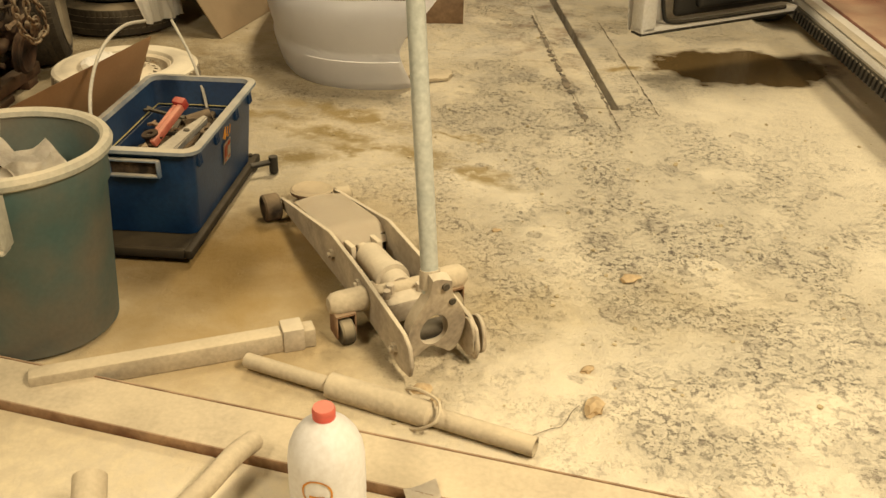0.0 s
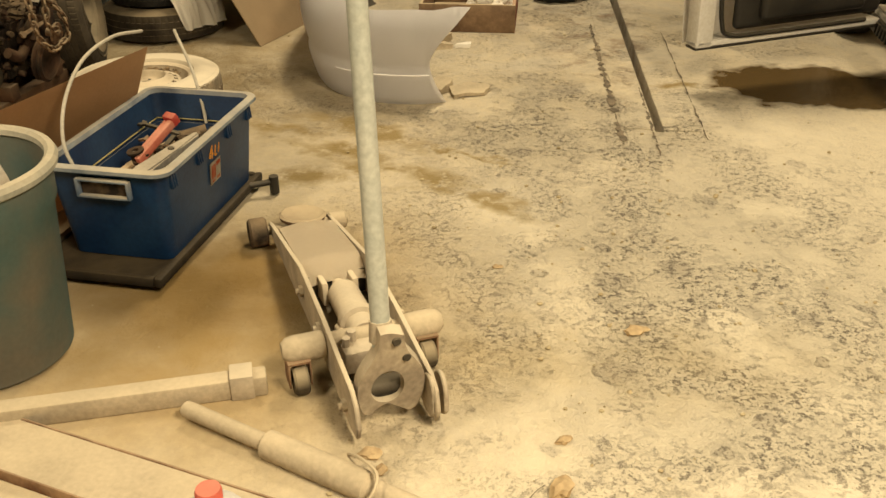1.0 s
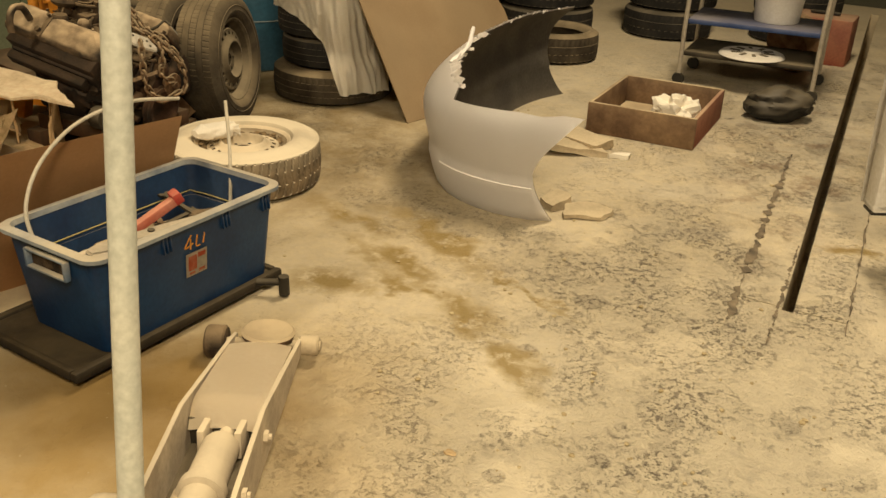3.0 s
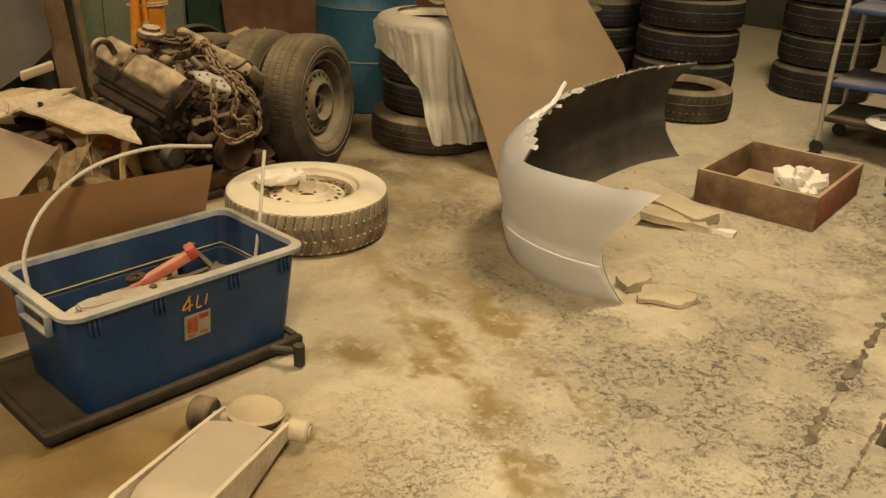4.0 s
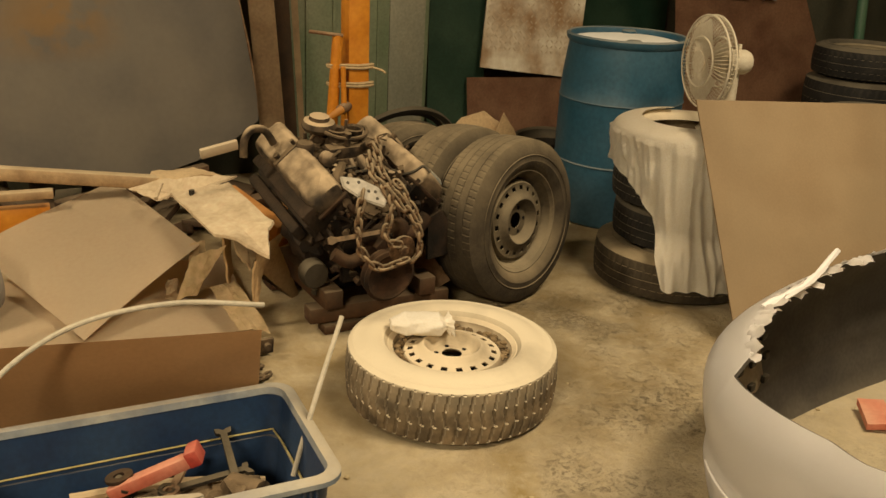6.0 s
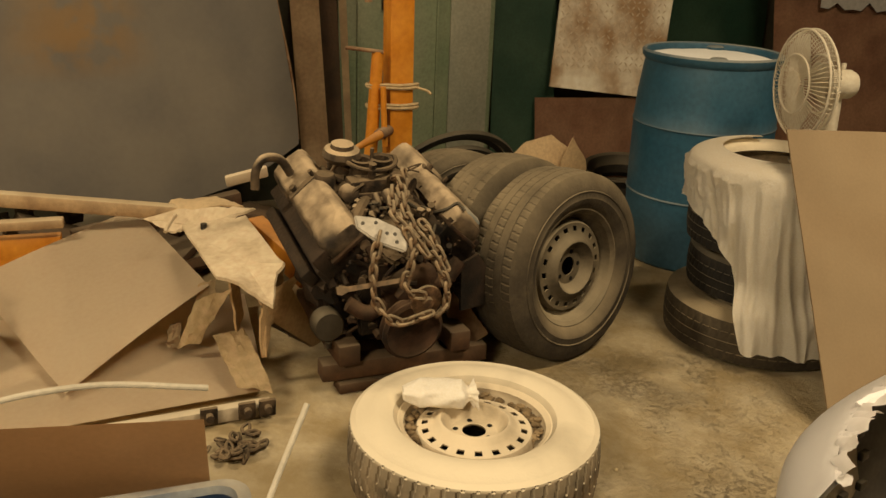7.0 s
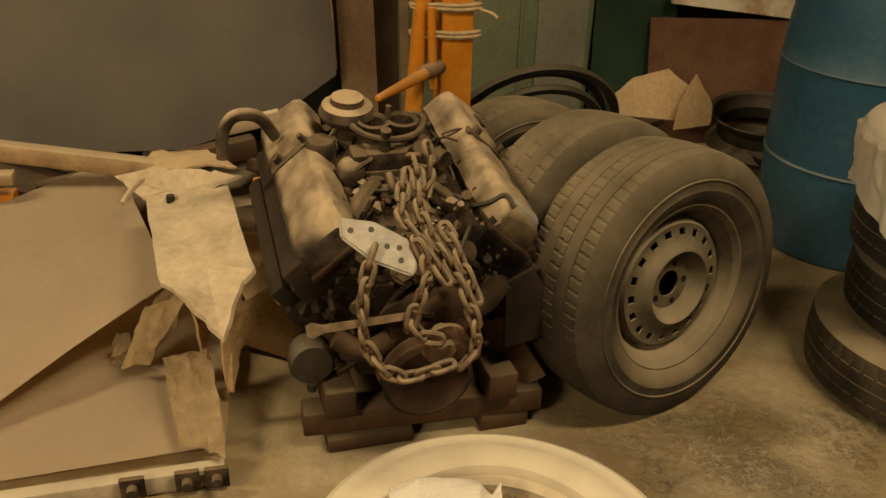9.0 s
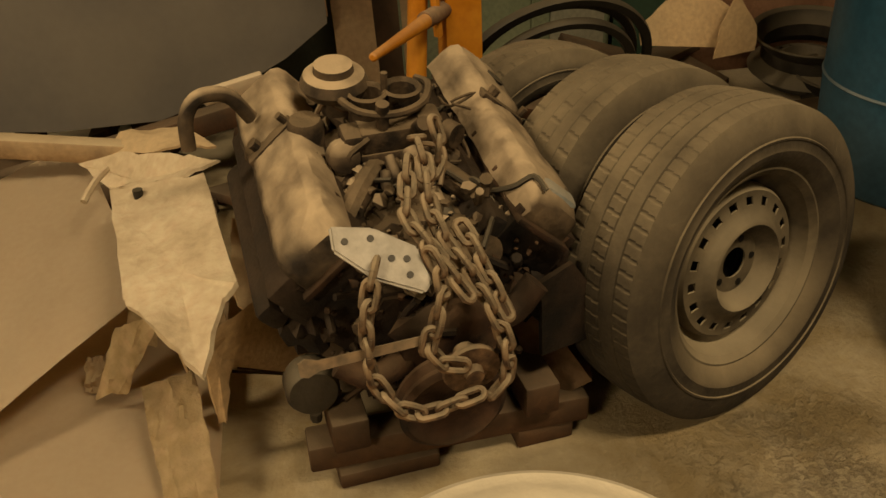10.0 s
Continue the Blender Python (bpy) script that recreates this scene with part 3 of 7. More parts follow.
        cyl(bm, (x, y, 0.12), (x - 0.004, y, 0.152), 0.011, seg=6)
        part("bolt", bm, M_JACK, j)
    # cross shaft and castors
    bm = B()
    lathe(bm, [(0, -0.225), (0.022, -0.222), (0.034, -0.208), (0.037, -0.19), (0.037, -0.11), (0.028, -0.105), (0.028, 0.105), (0.037, 0.11), (0.038, 0.185), (0.033, 0.205), (0.022, 0.217), (0, 0.22)], 22, Matrix.Translation((0.245, 0, 0.115)) @ pose(0, 0, 0, 90, 0, 0))
    part("cross_shaft", bm, M_DUSTY, j)
    for y in (-0.165, 0.185):
        bm = B()
        box(bm, (0.23, y - 0.028, 0.06), (0.06, 0.005, 0.075), bev=0.002)
        box(bm, (0.23, y + 0.028, 0.06), (0.06, 0.005, 0.075), bev=0.002)
        box(bm, (0.23, y, 0.096), (0.06, 0.06, 0.006))
        c = part("castor_fork", bm, M_RUST, j)
        b = B()
        lathe(b, [(0, -0.02), (0.034, -0.02), (0.039, -0.014), (0.039, 0.014), (0.034, 0.02), (0, 0.02)], 22, Matrix.Translation((0.21, y, 0.039)) @ pose(0, 0, 0, 90, 0, 0))
        part("castor_wheel", b, M_RIM, c)
    # front axle with its two wheels
    bm = B()
    cyl(bm, (1.06, -0.16, 0.052), (1.06, 0.16, 0.052), 0.015)
    part("front_axle", bm, M_DUSTY, j)
    for y in (-0.155, 0.12):
        bm = B()
        r = 0.03 if y < 0 else 0.05
        lathe(bm, [(0, 0), (r - 0.006, 0), (r, 0.006), (r, 0.055), (r - 0.006, 0.061), (0, 0.061)], 24, Matrix.Translation((1.06, y, 0.052)) @ pose(0, 0, 0, -90, 0, 0))
        part("front_wheel", bm, M_ENGTOP if y > 0 else M_DUSTY, j)
    # handle socket: a yoke with a round eye
    bm = B()
    seg = 56
    half = [(0.030, 0.185), (0.033, 0.15), (0.043, 0.115), (0.064, 0.08), (0.084, 0.04), (0.090, 0.0), (0.086, -0.05), (0.072, -0.09), (0.052, -0.10), (0.040, -0.088), (0.018, -0.072), (0.0, -0.07)]
    right = [(x * 0.88, y + (0.012 if y < 0 else 0)) for x, y in half]
    loop = smooth_path([(x, y, 0) for x, y in [(0.0, 0.185)] + right + [(-x, y) for x, y in reversed(half)][1:]], 7)
    lens = [0.0]
    for p, q in zip(loop, loop[1:]):
        lens.append(lens[-1] + (q - p).length)
    out = []
    for k in range(seg):
        d = lens[-1] * k / seg
        i = max(0, min(len(loop) - 2, next(n for n, v in enumerate(lens) if v >= d) - 1))
        out.append(tuple(loop[i].lerp(loop[i + 1], (d - lens[i]) / max(1e-6, lens[i + 1] - lens[i])))[:2])
    eye_in = []
    for x, y in out:
        a = math.atan2(y, x)
        eye_in.append((0.042 * math.cos(a) + 0.004, (0.058 if y > 0 else 0.052) * math.sin(a)))
    my = Matrix.Translation((0.0, 0.008, 0.135)) @ pose(0, 0, 0, 0, 0, 90) @ pose(0, 0, 0, 78, 0, 0)
    layers = []
    for pts in (eye_in, out):
        for z0 in (-0.024, 0.024):
            layers.append([bm.verts.new(my @ Vector((x, y, z0 * 0.75))) for x, y in pts])
    i0, i1, o0, o1 = layers
    for k in range(seg):
        q = (k + 1) % seg
        bm.faces.new((i0[k], i0[q], o0[q], o0[k]))
        bm.faces.new((i1[k], o1[k], o1[q], i1[q]))
        bm.faces.new((i0[k], i1[k], i1[q], i0[q]))
        bm.faces.new((o0[k], o0[q], o1[q], o1[k]))
    rim = [e for e in bm.edges if len({v.index for v in e.verts}) == 2 and abs(e.calc_face_angle(0)) > 0.9]
    bmesh.ops.bevel(bm, geom=rim, offset=0.004, segments=2, affect="EDGES")
    yoke = part("handle_yoke", bm, M_JACK, j)
    for x, y, z in ((-0.030, -0.032, 0.225), (-0.046, -0.004, 0.285)):
        b = B()
        cyl(b, (x, y, z), (x - 0.012, y, z), 0.011, seg=12, bev=0.002)
        part("bolt", b, M_DARK, yoke)
    # two rounded cheek plates beside the yoke
    for y in (-0.118, -0.088):
        b = B()
        slab(b, [(0.045 * math.cos(a) * (1.25 if math.sin(a) < 0 else 1), 0.062 * math.sin(a)) for a in (2 * math.pi * k / 20 for k in range(20))], 0.012, Matrix.Translation((-0.015, y, 0.085)) @ pose(0, 0, 0, 90, 0, 0) @ pose(0, 0, 0, 0, 0, 12))
        bmesh.ops.bevel(b, geom=b.edges[:], offset=0.003, segments=1, affect="EDGES")
        part("yoke_lug", b, M_JACK, yoke)
    b = B()
    cyl(b, (0.03, -0.06, 0.105), (0.03, 0.06, 0.105), 0.027, seg=18)
    part("pump_cam", b, M_DARK, yoke)
    # long round handle, leaning a little
    inv = j.matrix_basis.inverted()
    a, c = inv @ Vector((-0.042, 2.128, 0.25)), inv @ Vector((-0.119, 2.317, 1.40))
    bm = B()
    cyl(bm, a, c, 0.0235, seg=24, bev=0.004)
    h = part("handle", bm, M_POLE, j, "grey-green painted tube handle")
    b = B()
    cyl(b, a + (c - a) * 0.015, a + (c - a) * 0.06, 0.030, 0.027, seg=20)
    for v in b.verts:
        v.co += 0.002 * noise.noise_vector(v.co * 90)
    part("collar", b, M_JACK, h)
    return j


trolley_jack()


# ---- loose steel on the floor ----
def loose_steel():
    t = thing("square_steel_tube", Matrix(), "dust-covered square steel tube lying on the floor", "steel tube")
    bm = B()
    a, c = Vector((-1.10, 1.965, 0.03)), Vector((-0.385, 2.245, 0.03))
    m, n = frame_of(a, c)
    for w, z0 in ((0.03, 0.0),):
        box(bm, m @ Vector((0, 0, n / 2)), (n, 0.055, 0.06), (0, 0, math.degrees(math.atan2(c.y - a.y, c.x - a.x))), 0.006)
    part("tube_body", bm, M_DUSTY, t)
    bm = B()
    ang = math.degrees(math.atan2(c.y - a.y, c.x - a.x))
    box(bm, (-0.445, 2.222, 0.036), (0.06, 0.068, 0.072), (0, 0, ang), 0.003)
    part("end_sleeve", bm, M_JACK, t)

    p = thing("steel_pipe", Matrix(), "dusty stepped steel pipe with a wire clip", "pipe")
    a, c = Vector((-0.55, 2.10, 0.03)), Vector((0.235, 1.785, 0.03))
    m, n = frame_of(a, c)
    bm = B()
    lathe(bm, [(0.015, 0.004), (0.02, 0), (0.022, 0.004), (0.022, 0.26), (0.036, 0.268), (0.036, 0.56), (0.026, 0.57), (0.026, n), (0.020, n), (0.020, n - 0.08), (0, n - 0.08)], 26, m, cap=False)
    part("pipe_body", bm, M_DUSTY, p)
    bm = B()
    f = lambda s, u, v: tuple(m @ Vector((u, v, s)))
    tube(bm, [f(0.50, 0.04, 0.0), f(0.49, 0.0, -0.045), f(0.54, -0.045, -0.02), f(0.60, -0.05, 0.03), f(0.585, 0.0, 0.05), f(0.52, 0.03, 0.045), f(0.47, 0.05, 0.02), f(0.50, 0.045, 0.0)], 0.0045, 6)
    part("wire_clip", bm, M_DUSTY, p)

    r = thing("steel_channel", Matrix(), "wide dusty steel channel with rust-red edges on the floor", "steel channel")
    ca, cb = Vector((-1.9, 2.155, 0)), Vector((1.3, 1.365, 0))
    ang = math.degrees(math.atan2(cb.y - ca.y, cb.x - ca.x))
    mid, ln = (ca + cb) / 2, (cb - ca).length
    bm = B()
    box(bm, (mid.x, mid.y, 0.015), (ln, 0.155, 0.03), (0, 0, ang), 0.002)
    part("web", bm, M_DUSTY, r)
    for side in (-1, 1):
        bm = B()
        off = Matrix.Rotation(radians(ang), 3, "Z") @ Vector((0, side * 0.081, 0))
        box(bm, (mid.x + off.x, mid.y + off.y, 0.0165), (ln, 0.006, 0.033), (0, 0, ang), 0.003)
        part("flange", bm, M_RUST, r)


loose_steel()


def bottle():
    t = thing("plastic_bottle", pose(-0.235, 1.545, 0.03), "white plastic jug with red screw cap and faded label", "bottle")
    bm = B()
    lathe(bm, [(0, 0), (0.070, 0), (0.080, 0.006), (0.083, 0.02), (0.084, 0.10), (0.083, 0.165), (0.079, 0.192), (0.070, 0.216), (0.055, 0.238), (0.038, 0.254), (0.026, 0.262), (0.022, 0.270), (0.021, 0.285), (0, 0.285)], 48)
    part("jug", bm, M_BOTTLE, t)
    bm = B()
    lathe(bm, [(0, 0.266), (0.0245, 0.266), (0.025, 0.285), (0.0225, 0.292), (0, 0.293)], 28)
    part("screw_cap", bm, M_RED, t, "red screw cap")
    # ring-shaped print on the front
    bm = B()
    prev = None
    for k in range(29):
        a = 2 * math.pi * k / 28
        row = []
        for s in (0.93, 1.06):
            tt = radians(-96) + 0.032 * s * math.cos(a) / 0.084
            row.append(bm.verts.new((0.0848 * math.cos(tt), 0.0848 * math.sin(tt), 0.128 + 0.033 * s * math.sin(a))))
        if prev:
            bm.faces.new((prev[0], prev[1], row[1], row[0]))
        prev = row
    part("label_ring", bm, M_ORANGEPEN, t, "faded brown ring print")
    for z, h in ((0.115, 0.012), (0.082, 0.006), (0.072, 0.005)):
        bm, prev = B(), None
        for k in range(8):
            tt = radians(-96) + (k / 7 - 0.5) * 0.034 / 0.084
            row = [bm.verts.new((0.0848 * math.cos(tt), 0.0848 * math.sin(tt), z + q * h)) for q in (-0.5, 0.5)]
            if prev:
                bm.faces.new((prev[0], prev[1], row[1], row[0]))
            prev = row
        part("label_bar", bm, M_ORANGEPEN, t)


bottle()


def bent_pipes():
    t = thing("bent_exhaust_pipe", Matrix(), "bent dusty exhaust pipe lying across the channel", "pipe")
    bm = B()
    tube(bm, [(-0.445, 1.735, 0.06), (-0.475, 1.66, 0.075), (-0.525, 1.56, 0.06), (-0.59, 1.485, 0.035), (-0.69, 1.43, 0.03), (-0.83, 1.41, 0.03)], 0.026, 18)
    part("pipe_body", bm, M_DUSTY, t)
    t = thing("pipe_stub", Matrix(), "short dusty pipe stub beside the channel", "pipe")
    bm = B()
    tube(bm, [(-0.765, 1.545, 0.10), (-0.745, 1.475, 0.075), (-0.72, 1.395, 0.05), (-0.70, 1.30, 0.04)], 0.038, 20)
    part("pipe_body", bm, M_DUSTY, t)
    t = thing("paper_scrap", pose(-0.03, 1.60, 0.034, 0, 0, 15), "small pale scrap of paper", "scrap")
    bm = B()
    sheet(bm, [(-0.04, -0.03, 0), (0.04, -0.03, 0.0), (0.04, 0.04, 0.004), (-0.04, 0.03, 0)], 0.002, 4, 4, lambda u, v: 0.004 * math.sin(5 * u + 3 * v))
    part("paper", bm, M_PAPER, t)


bent_pipes()


# ---- waste bin ----
def waste_bin():
    t = thing("waste_bin", pose(-1.215, 2.30, 0), "dusty teal plastic waste bin full of crumpled paper", "waste bin")
    bm = B()
    lathe(bm, [(0, 0.0), (0.20, 0.0), (0.222, 0.012), (0.252, 0.44), (0.262, 0.455), (0.264, 0.55), (0.256, 0.55), (0.25, 0.45), (0.215, 0.03), (0, 0.03)], 64)
    part("body", bm, M_CAN, t)
    bm = B()
    lathe(bm, [(0.258, 0.548), (0.27, 0.54), (0.282, 0.548), (0.285, 0.562), (0.278, 0.575), (0.262, 0.578), (0.252, 0.57), (0.25, 0.555)], 64, close=True)
    part("rim", bm, M_CANRIM, t)
    for a in (-82, 98):
        bm = B()
        m = pose(0, 0, 0, 0, 0, a)
        for y in (-0.07, 0.07):
            box(bm, (0.29, y, 0.47), (0.075, 0.008, 0.14), (0, 0, 0), 0.003)
        box(bm, (0.305, 0, 0.405), (0.06, 0.148, 0.012), (0, -8, 0), 0.004)
        part("handle", bm, M_CANRIM, t, m=m)
    # rubbish
    bm = B()
    blob(bm, (0, 0, 0.41), (0.185, 0.185, 0.07), 2, 0.3, 4, 3)
    part("rubbish", bm, M_PAPER, t)
    rnd = random.Random(5)
    for k, (x, y, z, rx, ry, rz, w, h) in enumerate(((-0.07, -0.06, 0.58, 72, 10, 20, 0.17, 0.24), (-0.10, 0.0, 0.53, 62, -20, -30, 0.18, 0.18), (0.06, 0.03, 0.47, 20, 10, 60, 0.16, 0.16), (0.08, -0.06, 0.49, 25, -15, 10, 0.15, 0.14), (-0.06, 0.08, 0.49, 20, 15, 80, 0.16, 0.16), (0.02, 0.10, 0.47, 15, -20, 40, 0.15, 0.15))):
        bm = B()
        sheet(bm, [(-w / 2, -h / 2, 0), (w / 2, -h / 2, 0), (w / 2, h / 2, 0), (-w / 2, h / 2, 0)], 0.003, 10, 10, lambda u, v: 0.03 * noise.noise(Vector((u * 2.5, v * 2.5, k * 3.0))) + 0.05 * (u - 0.5) ** 2)
        part("paper_sheet", bm, M_PAPER, t, m=pose(x, y, z, rx, ry, rz))


waste_bin()


# ---- crate on a dolly ----
# black plastic, its colour darkened further for the crate's shade on it
M_TRAY = surf("dusty_black_tray", (0.006, 0.005, 0.004), (0.022, 0.016, 0.010), 14, 0.7, 0.4, 0, 0.16, 40, (0.40, 0.29, 0.14), patch=9)


def dolly():
    t = thing("dolly", pose(-1.075, 3.085, 0, 0, 0, -3), "low black dusty plastic dolly under the crate", "dolly")
    bm = B()
    box(bm, (0, 0, 0.037), (0.47, 0.82, 0.018), bev=0.005)
    part("deck", bm, M_TRAY, t)
    for sx, sy, s in ((0.226, 0, (0.028, 0.84, 0.05)), (-0.226, 0, (0.028, 0.84, 0.05)), (0, 0.408, (0.424, 0.024, 0.05)), (0, -0.408, (0.424, 0.024, 0.05))):
        bm = B()
        box(bm, (sx, sy, 0.040), (s[0], s[1], 0.034), bev=0.008)
        part("edge_rail", bm, M_TRAY, t)
    for sx in (-0.19, 0.19):
        for sy in (-0.36, 0.36):
            bm = B()
            lathe(bm, [(0, -0.012), (0.016, -0.012), (0.02, -0.008), (0.02, 0.008), (0.016, 0.012), (0, 0.012)], 18, Matrix.Translation((sx, sy, 0.02)) @ pose(0, 0, 0, 90, 0, 0))
            part("castor", bm, M_BLACK, t)
    bm = B()
    cyl(bm, (0.235, 0.30, 0.05), (0.305, 0.34, 0.055), 0.012, seg=12)
    cyl(bm, (0.315, 0.345, 0.01), (0.315, 0.345, 0.078), 0.018, seg=16)
    part("corner_peg", bm, M_BLACK, t)


dolly()


def rounded(w, d, r, n=6):
    out = []
    for cx, cy, a0 in ((w - r, d - r, 0), (-w + r, d - r, 90), (-w + r, -d + r, 180), (w - r, -d + r, 270)):
        for k in range(n + 1):
            a = radians(a0 + 90 * k / n)
            out.append((cx + r * math.cos(a), cy + r * math.sin(a)))
    return out


def loft(bm, rings, cap0=True, cap1=False):
    vs = [[bm.verts.new(p) for p in ring] for ring in rings]
    k = len(vs[0])
    for a, b in zip(vs, vs[1:]):
        for i in range(k):
            bm.faces.new((a[i], a[(i + 1) % k], b[(i + 1) % k], b[i]))
    if cap0:
        bm.faces.new(vs[0])
    if cap1:
        bm.faces.new(vs[-1])
    return bm


def crate():
    # long axis y; the camera-side long face looks to +x
    t = thing("plastic_crate", pose(-1.035, 3.13, 0.050, 0, 0, -2.5), "blue plastic crate with dusty rim holding old tools", "crate")
    H = 0.312
    def at(z, inset):
        f = z / H
        return [(x, y, z) for x, y in rounded(0.175 + 0.025 * f - inset, 0.335 + 0.028 * f - inset, 0.035)]
    bm = B()
    loft(bm, [at(0, 0), at(H * 0.5, 0), at(H, 0), at(H, 0.006), at(0.20, 0.006), at(0.20, 0.012), at(0.012, 0.012)], True, True)
    # hand holes at both ends: framed blocks painted as dark, dusty openings
    body = part("body", bm, M_TUB, t, "blue plastic body")
    bm = B()
    loft(bm, [[(x, y, H - 0.004) for x, y in rounded(0.205, 0.368, 0.045)], [(x, y, H - 0.004) for x, y in rounded(0.222, 0.386, 0.055)], [(x, y, H + 0.008) for x, y in rounded(0.222, 0.386, 0.055)], [(x, y, H + 0.012) for x, y in rounded(0.216, 0.38, 0.05)], [(x, y, H + 0.012) for x, y in rounded(0.196, 0.36, 0.04)], [(x, y, H - 0.004) for x, y in rounded(0.192, 0.356, 0.04)]], False, False)
    part("rim", bm, M_TUBRIM, t, "dusty pale rim")
    for sy in (-1, 1):
        bm = B()
        for dz in (0.0, 0.055):
            box(bm, (0, sy * 0.372, 0.227 + dz), (0.17, 0.02, 0.010), bev=0.004)
        for dx in (-0.085, 0.085):
            box(bm, (dx, sy * 0.372, 0.254), (0.012, 0.02, 0.062), bev=0.004)
        part("hand_grip", bm, M_TUBRIM, t)
        bm = B()
        box(bm, (0, sy * 0.361, 0.254), (0.155, 0.006, 0.05))
        part("hand_hole", bm, M_ENGTOP if sy < 0 else M_DUSTY, t, "closed hand hole block painted as dark, dusty contents")
    # pairs of ribs below the rim on the long face
    for y in (-0.30, -0.11, 0.13, 0.31):
        for k in (-1, 0, 1):
            bm = B()
            box(bm, (0.199, y + k * 0.014, 0.270), (0.012, 0.006, 0.052), (0, -5, 0), 0.002)
            part("rib", bm, M_TUB, t)
    # sticker and crayon marks
    bm = B()
    sheet(bm, [(0.1905, -0.04, 0.130), (0.1905, 0.045, 0.130), (0.1975, 0.045, 0.21), (0.1975, -0.04, 0.21)], 0.0012)
    st = part("sticker", bm, M_STICKER, t, "worn pale and red sticker")
    for y0, y1, z0, z1 in ((-0.032, 0.002, 0.150, 0.200), (0.006, 0.038, 0.187, 0.203), (0.01, 0.035, 0.137, 0.147), (-0.028, -0.005, 0.137, 0.145)):
        bm = B()
        f = lambda z: 0.1905 + 0.007 * (z - 0.130) / 0.08 + 0.0018
        sheet(bm, [(f(z0), y0, z0), (f(z0), y1, z0), (f(z1), y1, z1), (f(z1), y0, z1)], 0.0006)
        part("print_block", bm, M_STICKRED, st)
    for pts in (((0.02, 0.252), (-0.005, 0.215), (0.028, 0.222)), ((0.018, 0.24), (0.016, 0.205)), ((0.045, 0.245), (0.04, 0.21), (0.055, 0.208)), ((0.075, 0.242), (0.068, 0.21))):
        bm = B()
        tube(bm, [(0.2005 + (z - 0.2) * 0.08, y - 0.04, z + 0.02) for y, z in pts], 0.0022, 5, 4)
        part("crayon_stroke", bm, M_ORANGEPEN, t)
    # yellow edge line inside
    bm = B()
    tube(bm, [(-0.178, -0.32, 0.215), (-0.180, 0.0, 0.215), (-0.180, 0.30, 0.215), (-0.16, 0.335, 0.215), (0.0, 0.340, 0.215), (0.16, 0.335, 0.215)], 0.0025, 5, 4)
    part("inner_band", bm, M_YELLOW, t)
    # broken carrying hoop, in two pieces
    inv = t.matrix_basis.inverted()
    for pts in ([(-1.10, 2.80, 0.23), (-1.155, 2.80, 0.34), (-1.19, 2.82, 0.43), (-1.205, 2.90, 0.535), (-1.21, 3.05, 0.615), (-1.205, 3.25, 0.635), (-1.20, 3.456, 0.60)],
                [(-1.00, 3.455, 0.26), (-1.02, 3.485, 0.33), (-1.07, 3.545, 0.44), (-1.158, 3.633, 0.558)]):
        bm = B()
        tube(bm, [inv @ Vector(p) for p in pts], 0.006, 10, 8)
        part("carrying_hoop", bm, M_HOOP, t, "broken pale plastic hoop")


crate()


